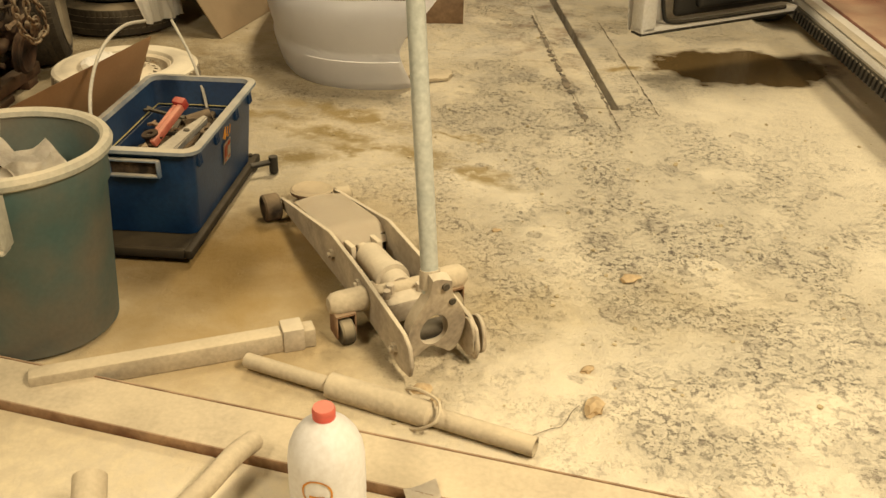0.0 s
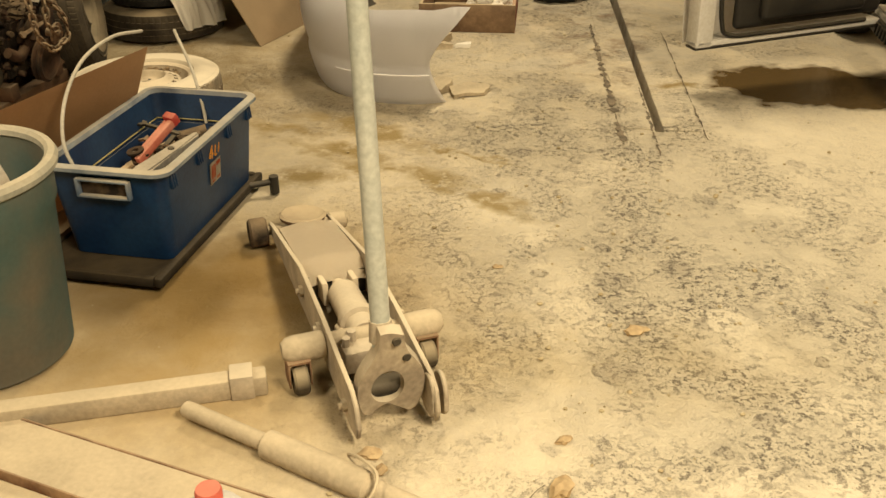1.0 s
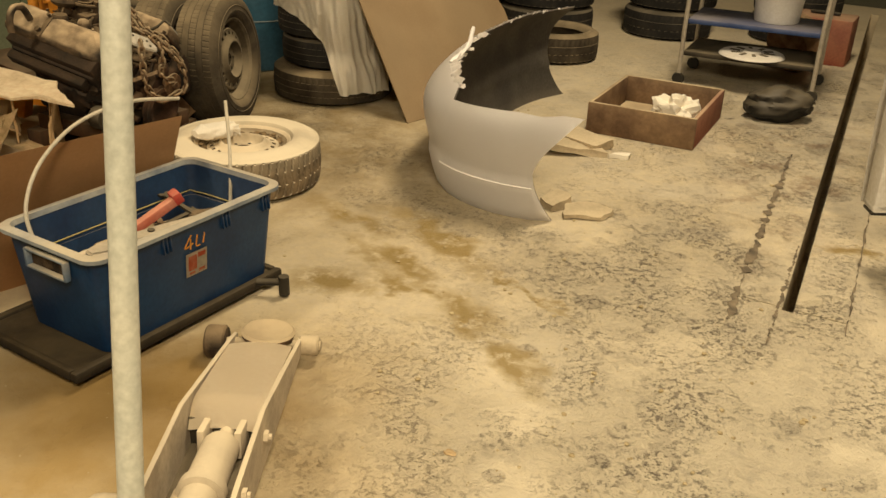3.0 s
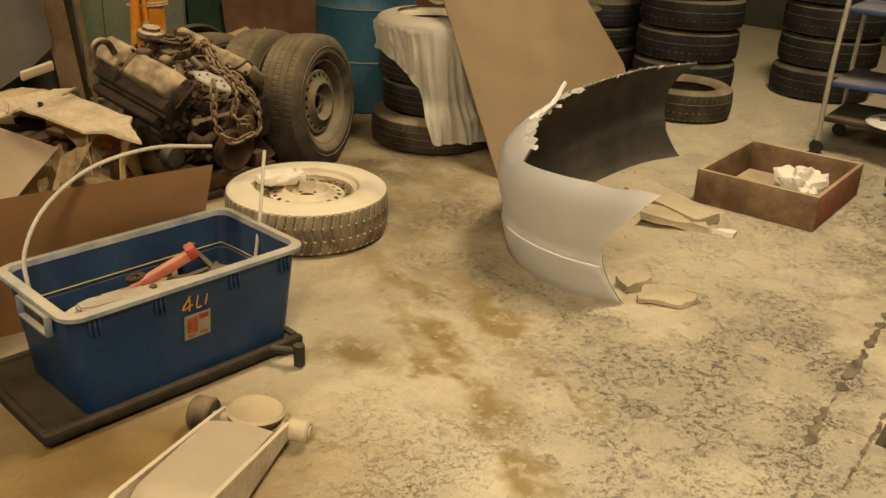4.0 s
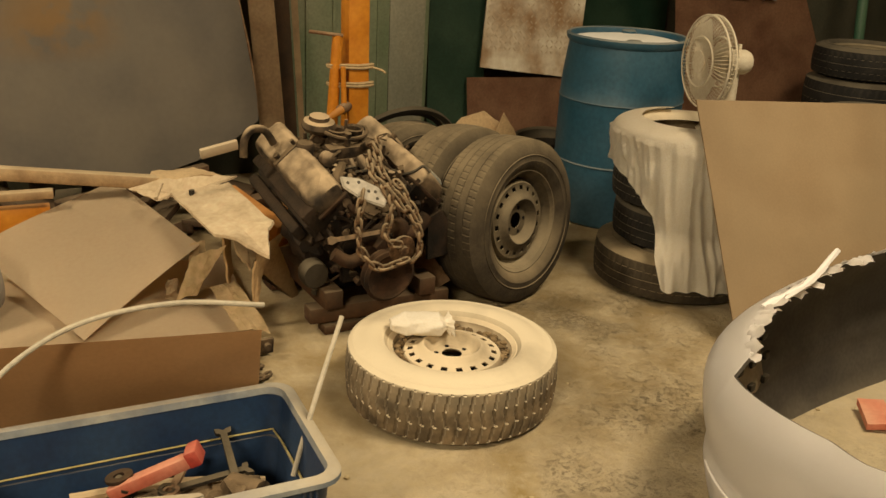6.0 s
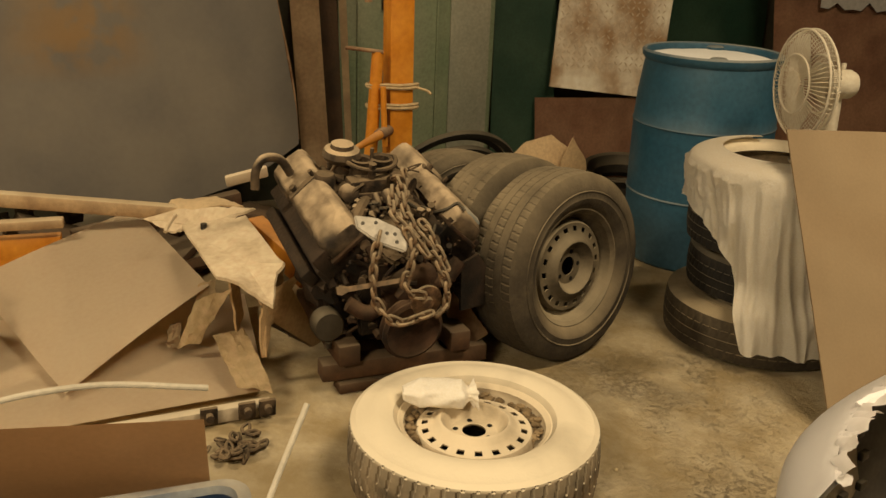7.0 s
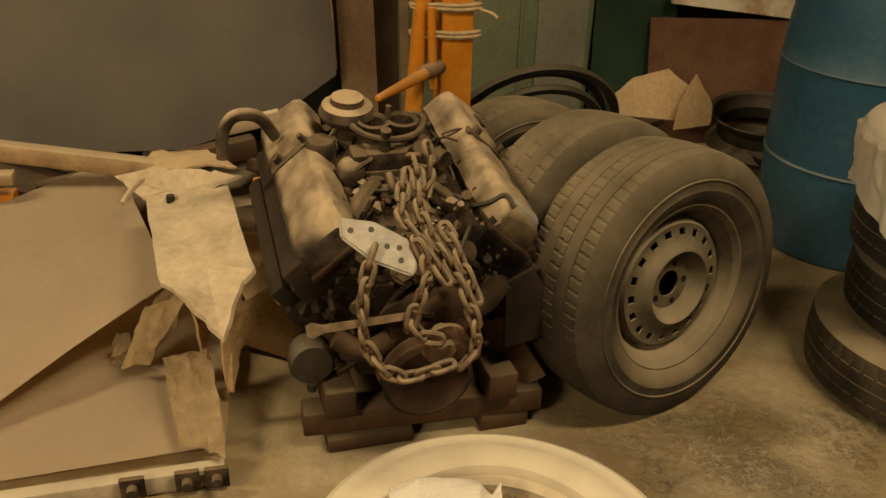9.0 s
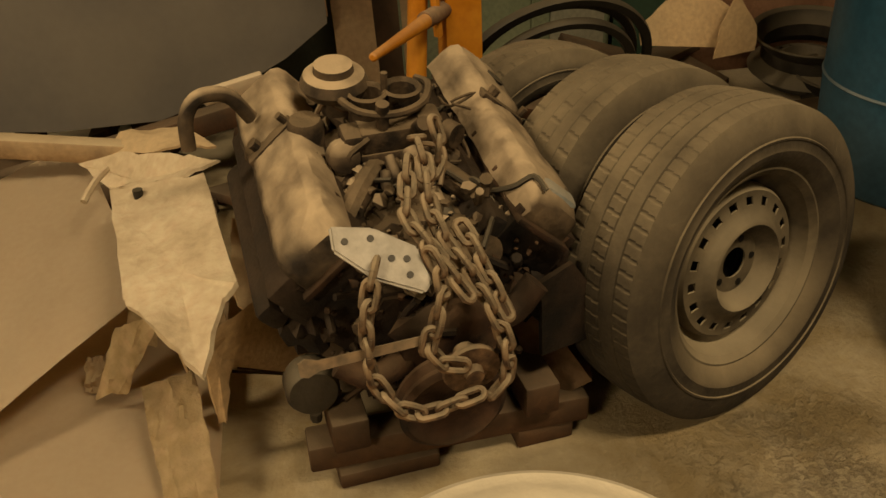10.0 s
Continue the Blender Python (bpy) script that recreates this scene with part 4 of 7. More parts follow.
def crate_tools():
    base = pose(-1.035, 3.13, 0.062, 0, 0, -2.5)
    t = thing("brake_disc", base @ pose(0.0, -0.205, 0.135, 12, 8, 0), "dusty brake disc in the crate", "brake disc")
    bm = B()
    lathe(bm, [(0.04, 0.0), (0.115, 0.0), (0.118, 0.004), (0.118, 0.02), (0.115, 0.024), (0.07, 0.024), (0.066, 0.05), (0.04, 0.052)], 40, close=True)
    part("disc", bm, M_JACK, t)
    # black plugs stand for the dark of the stud holes
    for k in range(5):
        bm = B()
        a = 2 * math.pi * k / 5
        cyl(bm, (0.053 * math.cos(a), 0.053 * math.sin(a), 0.05), (0.053 * math.cos(a), 0.053 * math.sin(a), 0.056), 0.008, seg=10)
        part("stud_hole", bm, M_BLACK, t)
    t = thing("locking_pliers", base @ pose(0.07, -0.09, 0.225, 4, 2, 86), "grey pressed-metal locking handle lying in the crate", "tool")
    bm = B()
    slab(bm, [(-0.19, -0.02), (-0.15, -0.032), (0.05, -0.018), (0.20, -0.012), (0.21, 0.0), (0.20, 0.012), (0.05, 0.02), (-0.15, 0.03), (-0.19, 0.015)], 0.03)
    bmesh.ops.bevel(bm, geom=bm.edges[:], offset=0.006, segments=2, affect="EDGES")
    part("handle", bm, M_STEEL, t)
    bm = B()
    cyl(bm, (0.03, 0, 0.02), (0.03, 0, 0.036), 0.011, seg=14, bev=0.002)
    part("rivet", bm, M_DARK, t)
    t = thing("red_holder", base @ pose(-0.03, 0.05, 0.195, 0, -26, 70), "faded red plastic tool holder in the crate", "tool holder")
    bm = B()
    box(bm, (0, -0.013, 0.05), (0.20, 0.022, 0.03), bev=0.005)
    box(bm, (0, 0.013, 0.045), (0.19, 0.018, 0.025), bev=0.005)
    part("bar", bm, M_PINK, t)
    bm = B()
    box(bm, (0.105, -0.003, 0.055), (0.03, 0.05, 0.04), bev=0.006)
    part("tip", bm, M_RED, t)
    t = thing("wood_stick", base @ pose(-0.07, 0.06, 0.165, 0, 4, 84), "long dusty wooden tool handle", "tool handle")
    bm = B()
    tube(bm, [(-0.2, 0, 0), (0, 0.012, 0.01), (0.22, 0, 0)], 0.014, 10)
    part("shaft", bm, M_WOOD, t)
    t = thing("brake_caliper", base @ pose(0.02, 0.21, 0.115, 0, 0, 20), "dusty dark brake caliper in the crate", "caliper")
    bm = B()
    blob(bm, (0, 0, 0.04), (0.075, 0.06, 0.05), 4, 0.5, 3, 2.4)
    cyl(bm, (-0.04, 0, 0.07), (0.05, 0.02, 0.085), 0.026, seg=16)
    cyl(bm, (0.03, -0.08, 0.06), (0.06, 0.1, 0.06), 0.012, seg=10)
    part("casting", bm, M_ENGTOP, t)
    t = thing("rag", base @ pose(0.01, 0.0, 0.075), "dusty heap of rags and parts in the crate", "rag")
    bm = B()
    blob(bm, (0, 0, 0.05), (0.145, 0.29, 0.06), 9, 0.4, 4, 4)
    part("cloth", bm, M_ENGTOP, t)
    # loose spanners and links jumbled over the heap
    rr = random.Random(12)
    for k in range(6):
        m = base @ pose(rr.uniform(-0.09, 0.09), rr.uniform(-0.24, 0.25), 0.185 + 0.004 * k, rr.uniform(-14, 14), rr.uniform(-14, 14), rr.uniform(0, 180))
        mat = (M_RUSTDK, M_DARK, M_DARK, M_RUST, M_DARK)[k % 5]
        ln = rr.uniform(0.06, 0.11)
        if k % 3 == 2:
            t = thing("pipe_fitting", m, "small dusty metal fitting jumbled in the crate", "fitting")
            bm = B()
            lathe(bm, [(0.012, -0.02), (0.026, -0.02), (0.028, -0.012), (0.022, -0.008), (0.022, 0.012), (0.03, 0.016), (0.03, 0.024), (0.012, 0.024)], 18, close=True)
            part("collar", bm, mat, t)
        else:
            t = thing("spanner", m, "dusty worn spanner jumbled in the crate", "spanner")
            bm = B()
            slab(bm, [(-ln, -0.009), (ln * 0.8, -0.008), (ln * 0.85, -0.018), (ln, -0.02), (ln * 0.97, -0.007), (ln * 0.92, 0.0), (ln * 0.97, 0.007), (ln, 0.02), (ln * 0.85, 0.018), (ln * 0.8, 0.008), (-ln, 0.009)], 0.009)
            part("shank", bm, mat, t)
            bm = B()
            lathe(bm, [(0.011, 0.0), (0.02, 0.0), (0.02, 0.012), (0.011, 0.012)], 18, Matrix.Translation((-ln - 0.01, 0, -0.001)), close=True)
            part("ring", bm, mat, t)


crate_tools()

# ---- brown board leaning on the crate ----
t = thing("brown_board", Matrix(), "smooth brown hardboard panel leaning on the crate", "board")
bm = B()
sheet(bm, [(-1.62, 2.60, 0.0), (-1.405, 3.48, 0.0), (-1.178, 3.443, 0.548), (-1.37, 2.56, 0.548)], 0.026)
bmesh.ops.bevel(bm, geom=bm.edges[:], offset=0.003, segments=1, affect="EDGES")
part("panel", bm, M_BOARD, t)

# ---- tyres and wheels (axis z, centred on the origin) ----
def tyre_mesh(R, W, rim, treads=66, depth=0.008, rows=5, seg_per=5, groove=0.7, plain=False):
    bm = B()
    seg = treads * seg_per
    h = W / 2
    sidewall = [(rim, -h * 0.62), (rim + 0.012, -h * 0.80), (rim + (R - rim) * 0.30, -h * 0.98), (rim + (R - rim) * 0.36, -h * 1.0), (rim + (R - rim) * 0.40, -h * 0.985), (rim + (R - rim) * 0.50, -h * 0.985), (rim + (R - rim) * 0.515, -h * 1.008), (rim + (R - rim) * 0.54, -h * 1.008), (rim + (R - rim) * 0.555, -h * 0.98), (rim + (R - rim) * 0.62, -h * 0.97), (R - 0.03, -h * 0.90), (R - 0.012, -h * 0.82)]
    if plain:
        sidewall = [(rim, -h * 0.60), (rim + 0.010, -h * 0.78)] + [(rim + (R - rim) * f, -h * (0.80 + 0.21 * math.sin(math.pi * min(1, f / 0.82)) ** 0.8)) for f in (0.16, 0.27, 0.38, 0.5, 0.62, 0.72)] + [(R - 0.022, -h * 0.90), (R - 0.008, -h * 0.82)]
    tread = []
    for k in range(rows * 4 + 1):
        # points crowd round each groove
        g, q = divmod(k, 4)
        f = min(1.0, (g + (0, 0.06, 0.5, 0.94)[q]) / rows)
        tread.append((R - 0.006 * (2 * abs(f - 0.5)) ** 2, -h * 0.78 + 1.56 * h * f, k))
    prof = [(r, z, None) for r, z in sidewall] + tread + [(r, -z, None) for r, z in reversed(sidewall)]
    rings = []
    for r, z, k in prof:
        ring = []
        for i in range(seg):
            rr = r
            if k is not None:
                # staggered sipes in every rib, narrow grooves between ribs
                row = k // 4
                slant = (k % 4) * (1 if row % 2 else -1)
                if (i + row * 3 + slant) % seg_per == 0 and (groove < 0.2 or (k % 4 != 0 and row in (0, 2, rows - 1))):
                    rr -= depth
                if k % 4 == 0 and 0 < k < rows * 4:
                    rr -= depth * groove
            a = 2 * math.pi * i / seg
            ring.append(bm.verts.new((rr * math.cos(a), rr * math.sin(a), z)))
        rings.append(ring)
    for a, b in zip(rings, rings[1:]):
        for i in range(seg):
            bm.faces.new((a[i], a[(i + 1) % seg], b[(i + 1) % seg], b[i]))
    # the inside
    ins = [(rim + 0.01, h * 0.55), (R - 0.05, h * 0.6), (R - 0.035, 0), (R - 0.05, -h * 0.6), (rim + 0.01, -h * 0.55)]
    inner = [[bm.verts.new((r * math.cos(2 * math.pi * i / seg), r * math.sin(2 * math.pi * i / seg), z)) for i in range(seg)] for r, z in ins]
    for a, b in zip([rings[-1], *inner], [*inner, rings[0]]):
        for i in range(seg):
            bm.faces.new((a[i], a[(i + 1) % seg], b[(i + 1) % seg], b[i]))
    return bm


def rim_mesh(rim, W, face, holes=18):
    """Pressed steel rim and disc; the face looks to +z at the height face."""
    bm = B()
    h = W / 2
    lathe(bm, [(rim + 0.014, h * 0.80), (rim + 0.016, h * 0.74), (rim + 0.002, h * 0.70), (rim - 0.006, h * 0.45), (rim - 0.03, h * 0.2), (rim - 0.03, -h * 0.3), (rim - 0.004, -h * 0.5), (rim + 0.012, -h * 0.74), (rim + 0.006, -h * 0.74), (rim - 0.010, -h * 0.5), (rim - 0.036, -h * 0.3), (rim - 0.036, h * 0.2), (rim - 0.012, h * 0.45), (rim - 0.005, h * 0.70), (rim + 0.008, h * 0.80)], 72, close=True)
    # disc: a sunk hub, a rounded crest, and a cone with a ring of small holes
    seg = holes * 7
    r1 = rim - 0.03
    prof = [(0.032, face - 0.016), (0.062, face - 0.016), (r1 * 0.46, face - 0.006), (r1 * 0.51, face + 0.012), (r1 * 0.55, face + 0.019), (r1 * 0.60, face + 0.016), (r1 * 0.655, face + 0.004), (r1 * 0.76, face - 0.002), (r1 * 0.80, face - 0.004), (r1 * 0.86, face - 0.006), (r1 * 0.93, face - 0.006), (r1 * 0.97, face - 0.016), (r1, face - 0.05)]
    rings = [[bm.verts.new((r * math.cos(2 * math.pi * (i + 0.5) / seg), r * math.sin(2 * math.pi * (i + 0.5) / seg), z)) for i in range(seg)] for r, z in prof]
    fs = []
    for k, (a, b) in enumerate(zip(rings, rings[1:])):
        for i in range(seg):
            q = i % 7
            if k in (7, 8) and q in (2, 3, 4):
                continue
            fs.append(bm.faces.new((a[i], a[(i + 1) % seg], b[(i + 1) % seg], b[i])))
    back = bmesh.ops.extrude_face_region(bm, geom=fs, use_keep_orig=True)
    for v in back["geom"]:
        if isinstance(v, bmesh.types.BMVert):
            v.co.z -= 0.004
    return bm


def wheel(name, m, R, W, rim, face, tyre_mat, rim_mat, label, category="wheel", group="", treads=66, rows=4, depth=0.0032, seg_per=8, groove=0.5, plain=False):
    t = thing(name, m, label, category, group)
    part("tyre", tyre_mesh(R, W, rim, treads, rows=rows, depth=depth, seg_per=seg_per, groove=groove, plain=plain), tyre_mat, t, angle=28)
    if rim_mat:
        r = part("rim", rim_mesh(rim, W, face), rim_mat, t)
        for k in range(5):
            a = 2 * math.pi * k / 5 + 0.3
            # plug coloured as the dark of a stud hole
            bm = B()
            cyl(bm, (0.050 * math.cos(a), 0.050 * math.sin(a), face - 0.03), (0.050 * math.cos(a), 0.050 * math.sin(a), face - 0.0145), 0.0075, seg=10)
            part("stud_hole", bm, M_HOLE_DARK, r)
        # near-black disc behind the bore, painting its depth dark
        bm = B()
        cyl(bm, (0, 0, face - 0.075), (0, 0, face - 0.06), 0.075, seg=28)
        part("hub_bore_backing", bm, M_HOLE_DARK, r)
    return t


# the wheel lying flat, thick with dust
flat_wheel = wheel("spare_wheel", pose(-1.59, 4.185, 0.102, 0, 0, 10), 0.338, 0.203, 0.195, 0.062, M_RUBBER_W, M_RIM_W, "dust-covered steel wheel with chunky tyre lying flat", group="dusty wheels", treads=58, depth=0.010, rows=3, groove=0.0, plain=True)
def caked_dirt(parent):
    """Clumps of brown dirt fallen into the rim's well."""
    rnd = random.Random(6)
    bm = B()
    for _ in range(150):
        a, r = radians(rnd.uniform(40, 265)), rnd.uniform(0.160, 0.181)
        c = Vector((r * math.cos(a), r * math.sin(a), 0.044 + 0.5 * (r - 0.160) + rnd.uniform(0, 0.008)))
        k = 0.004 + 0.009 * rnd.random() ** 2
        for v in bmesh.ops.create_icosphere(bm, subdivisions=1, radius=1.0)["verts"]:
            v.co = c + Vector((v.co.x * k * rnd.uniform(0.7, 1.6), v.co.y * k * rnd.uniform(0.7, 1.6), v.co.z * k * 0.7))
    part("caked_dirt", bm, surf("brown_caked_dirt", (0.10, 0.065, 0.03), (0.30, 0.21, 0.11), 30, 0.95, 0.5), parent, "brown dirt caked in the rim", kind="stuff")


caked_dirt(flat_wheel)


def crumpled_rag():
    """A folded cloth bundle with a pleated open end."""
    t = thing("crumpled_rag", pose(-1.695, 4.115, 0.182, 3, 4, 78), "crumpled cream cloth lying on the flat wheel", "rag")
    bm = B()
    nu, nv, rows = 44, 40, []
    for i in range(nu + 1):
        u = i / nu
        x = -0.095 + 0.20 * u
        fat = min(1.0, 0.45 + 2.6 * u) if u < 0.8 else 1.0 - 0.55 * math.sin(math.pi * min(1, (u - 0.8) / 0.12) / 2) + (0.5 * (u - 0.92) / 0.08 if u > 0.92 else 0)
        ring = []
        for j in range(nv):
            a = 2 * math.pi * j / nv
            cy, cz = math.cos(a), math.sin(a)
            k = fat * (1 + 0.05 * math.sin(5 * a + 9 * u) + 0.09 * noise.fractal(Vector((u * 5, cy * 1.6, cz * 1.6)), 1, 2, 3) + (0.16 * math.sin(9 * a) * max(0, (u - 0.8) / 0.2)))
            y = 0.050 * k * math.copysign(abs(cy) ** 0.75, cy)
            z = 0.030 * k * math.copysign(abs(cz) ** 0.75, cz)
            ring.append(bm.verts.new((x + 0.008 * noise.noise(Vector((a, u * 3, 2))), y, 0.036 + z)))
        rows.append(ring)
    for p, q in zip(rows, rows[1:]):
        for j in range(nv):
            bm.faces.new((p[j], p[(j + 1) % nv], q[(j + 1) % nv], q[j]))
    bm.faces.new(rows[0])
    bm.faces.new(rows[-1])
    part("cloth", bm, M_CLOTH, t, angle=60)


crumpled_rag()

# the upright wheels behind the engine
ax = 20
m_axis = pose(0, 0, 0, 0, 90, 0)


def upright(x, y, R, az, lean=0):
    return pose(x, y, R - 0.002, 0, 0, az) @ pose(0, 0, 0, 0, lean, 0) @ m_axis


wheel("spare_wheel", upright(-2.24, 4.765, 0.329, ax, -5), 0.329, 0.225, 0.193, 0.066, M_RUBBER, M_RIM, "dusty steel wheel with road tyre standing on edge", group="dusty wheels", treads=74, rows=5, seg_per=9, depth=0.0032, groove=1.2)
wheel("spare_wheel", upright(-2.48, 4.69, 0.326, ax, -5), 0.326, 0.205, 0.19, 0.05, M_RUBBER, M_RIM, "dusty tyre on a wheel standing behind another wheel", group="dusty wheels", treads=52, rows=5, seg_per=10, depth=0.004)
wheel("spare_tyre", upright(-2.79, 4.60, 0.300, ax - 8, -8), 0.300, 0.20, 0.19, 0.05, M_RUBBER, None, "bare dusty tyre standing on edge", "tyre", treads=52, rows=5, seg_per=10, depth=0.004)


# ---- tyre stack with cloth and fan ----
SX, SY = -2.14, 5.58
for k, (R, W, dx, dy, z) in enumerate(((0.345, 0.185, 0.02, -0.01, 0.0), (0.30, 0.17, 0.01, 0.02, 0.185), (0.298, 0.17, 0.0, 0.0, 0.355))):
    wheel("spare_tyre", pose(SX + dx, SY + dy, z + W / 2, 0, 0, 37 * k), R, W, 0.19, 0.05, M_RUBBER if k == 0 else M_RUBBER_D, None, "dark dusty tyre lying in a stack", "tyre", "tyres in the cloth-covered stack", treads=60)
t = thing("spare_tyre", pose(SX, SY, 0.605), "white-dusted tyre on top of the stack", "tyre")
part("tyre", tyre_mesh(0.305, 0.16, 0.19, 60), M_RUBBER_W, t)


def draped_cloth():
    t = thing("draped_cloth", pose(SX, SY, 0), "off-white cloth draped over the stacked tyres", "cloth")
    bm = B()
    rows, seg = 34, 200
    a0, a1 = radians(160), radians(358)
    grid = []
    for i in range(seg + 1):
        u = i / seg
        a = a0 + (a1 - a0) * u
        # the lower hem falls to the floor side at the middle
        key = [(0.0, 0.13), (0.33, 0.13), (0.50, 0.15), (0.58, 0.18), (0.64, 0.23), (0.70, 0.30), (0.732, 0.40), (0.757, 0.51), (0.772, 0.57), (1.0, 0.58)]
        fall = next(p + (q - p) * (u - a2) / (b2 - a2) for (a2, p), (b2, q) in zip(key, key[1:]) if a2 <= u <= b2) + 0.012 * noise.noise(Vector((u * 12, 3, 0)))
        g = min(1, max(0, (fall - 0.2) / 0.35))
        col = []
        for j in range(rows + 1):
            v = j / rows
            # sharp hanging pleats that lean a little, over soft billows and small creases
            pleat = 1 - 2.4 * abs(noise.noise(Vector((u * 26 - 2.2 * v, v * 1.3, 2))))
            crease = 1 - 2.4 * abs(noise.noise(Vector((u * 34 + 4 * v, v * 6, 11))))
            fold = 0.017 * pleat + 0.006 * crease + 0.024 * noise.noise(Vector((u * 15 + 2 * v, v * 3, 5))) - 0.004
            if v < 0.3:
                w = v / 0.3
                r, z = 0.205 + 0.115 * math.sin(w * math.pi / 2), 0.695 + 0.008 - 0.05 * (1 - math.cos(w * math.pi / 2))
            else:
                w = (v - 0.3) / 0.7
                r = 0.325 + max(-0.012, fold * (0.4 + w * (0.15 + 0.7 * g))) + (0.034 * w * g - 0.010 * w)
                z = 0.653 - fall * w
                q = min(1, max(0, (0.30 - z) / 0.10))
                r += 0.044 * q * q * (3 - 2 * q)
            col.append(bm.verts.new((r * math.cos(a), r * math.sin(a), z)))
        grid.append(col)
    fs = [bm.faces.new((grid[i][j], grid[i + 1][j], grid[i + 1][j + 1], grid[i][j + 1])) for i in range(seg) for j in range(rows)]
    bmesh.ops.solidify(bm, geom=fs, thickness=0.004)
    part("cloth", bm, M_CLOTH, t, angle=70)


draped_cloth()


def fan():
    # the grille looks to local +x
    t = thing("desk_fan", pose(-2.25, 5.82, 0.595, 0, 0, -103) @ Matrix.Scale(1.05, 4), "yellowed white plastic fan standing on the stacked tyres", "fan")
    C = Vector((0.06, 0, 0.30))
    def ring(r, x):
        return [(C.x + x, r * math.cos(2 * math.pi * k / 40), C.z + r * math.sin(2 * math.pi * k / 40)) for k in range(41)]
    g = B()
    for r, x in ((0.185, 0.0), (0.185, 0.03), (0.10, 0.055), (0.10, -0.035)):
        tube(g, ring(r, x), 0.004, 6, 1)
    grille = part("grille", g, M_FAN, t)
    for side in (1, -1):
        g = B()
        for k in range(64):
            a = 2 * math.pi * k / 64
            cs, sn = math.cos(a), math.sin(a)
            tube(g, [(C.x + 0.06 * side, 0.04 * cs, C.z + 0.04 * sn), (C.x + 0.055 * side, 0.10 * cs, C.z + 0.10 * sn), (C.x + 0.03 * side + 0.01, 0.165 * cs, C.z + 0.165 * sn), (C.x + 0.012, 0.185 * cs, C.z + 0.185 * sn)], 0.0016, 4, 2)
        part("wire_cage", g, M_FAN, grille)
    g = B()
    lathe(g, [(0, 0), (0.045, 0), (0.045, 0.006), (0, 0.01)], 24, Matrix.Translation(C + Vector((0.056, 0, 0))) @ pose(0, 0, 0, 0, 90, 0))
    part("badge", g, M_FAN, grille)
    for k in range(3):
        g = B()
        sheet(g, [(0.0, 0.02, -0.02), (0.0, 0.16, -0.06), (0.0, 0.155, 0.085), (0.0, 0.03, 0.085)], 0.003, 8, 8, lambda u, v: 0.02 * math.sin(3 * v) + 0.01 * u)
        part("blade", g, M_FAN, t, m=Matrix.Translation(C) @ pose(0, 0, 0, 120 * k, 0, 0))
    g = B()
    lathe(g, [(0, -0.07), (0.04, -0.068), (0.05, -0.05), (0.052, 0.02), (0.045, 0.04), (0, 0.045)], 26, Matrix.Translation((-0.04, 0, 0.30)) @ pose(0, 0, 0, 0, 90, 0))
    part("motor_housing", g, M_FAN, t)
    g = B()
    cyl(g, (-0.05, 0, 0.01), (-0.05, 0, 0.27), 0.026, 0.022, seg=18)
    part("stand", g, M_FAN, t)
    g = B()
    lathe(g, [(0, 0.0), (0.10, 0.0), (0.105, 0.008), (0.09, 0.022), (0.03, 0.035), (0, 0.035)], 30, Matrix.Translation((-0.03, 0, 0.012)))
    part("base", g, M_FAN, t)
    g = B()
    cyl(g, (-0.06, 0, 0.35), (-0.06, 0, 0.372), 0.008, seg=10)
    part("knob", g, M_FAN, t)


fan()

# ---- thin board leaning on the stack ----
t = thing("leaning_board", Matrix(), "thin dull brown hardboard sheet leaning on stacked tyres", "board")
bm = B()
mf = plane_frame((-1.44, 5.30, 0.0), (-1.20, 6.36, 0.0), (-1.96, 5.42, 0.85))
inv = mf.inverted()
pts = [inv @ Vector(p) for p in ((-1.44, 5.30, 0), (-1.20, 6.36, 0), (-1.42, 6.42, 0.46), (-1.70, 6.33, 0.82), (-1.945, 5.40, 0.83))]
slab(bm, [(p.x, p.y) for p in pts], 0.006, mf)
part("panel", bm, M_CARD, t)


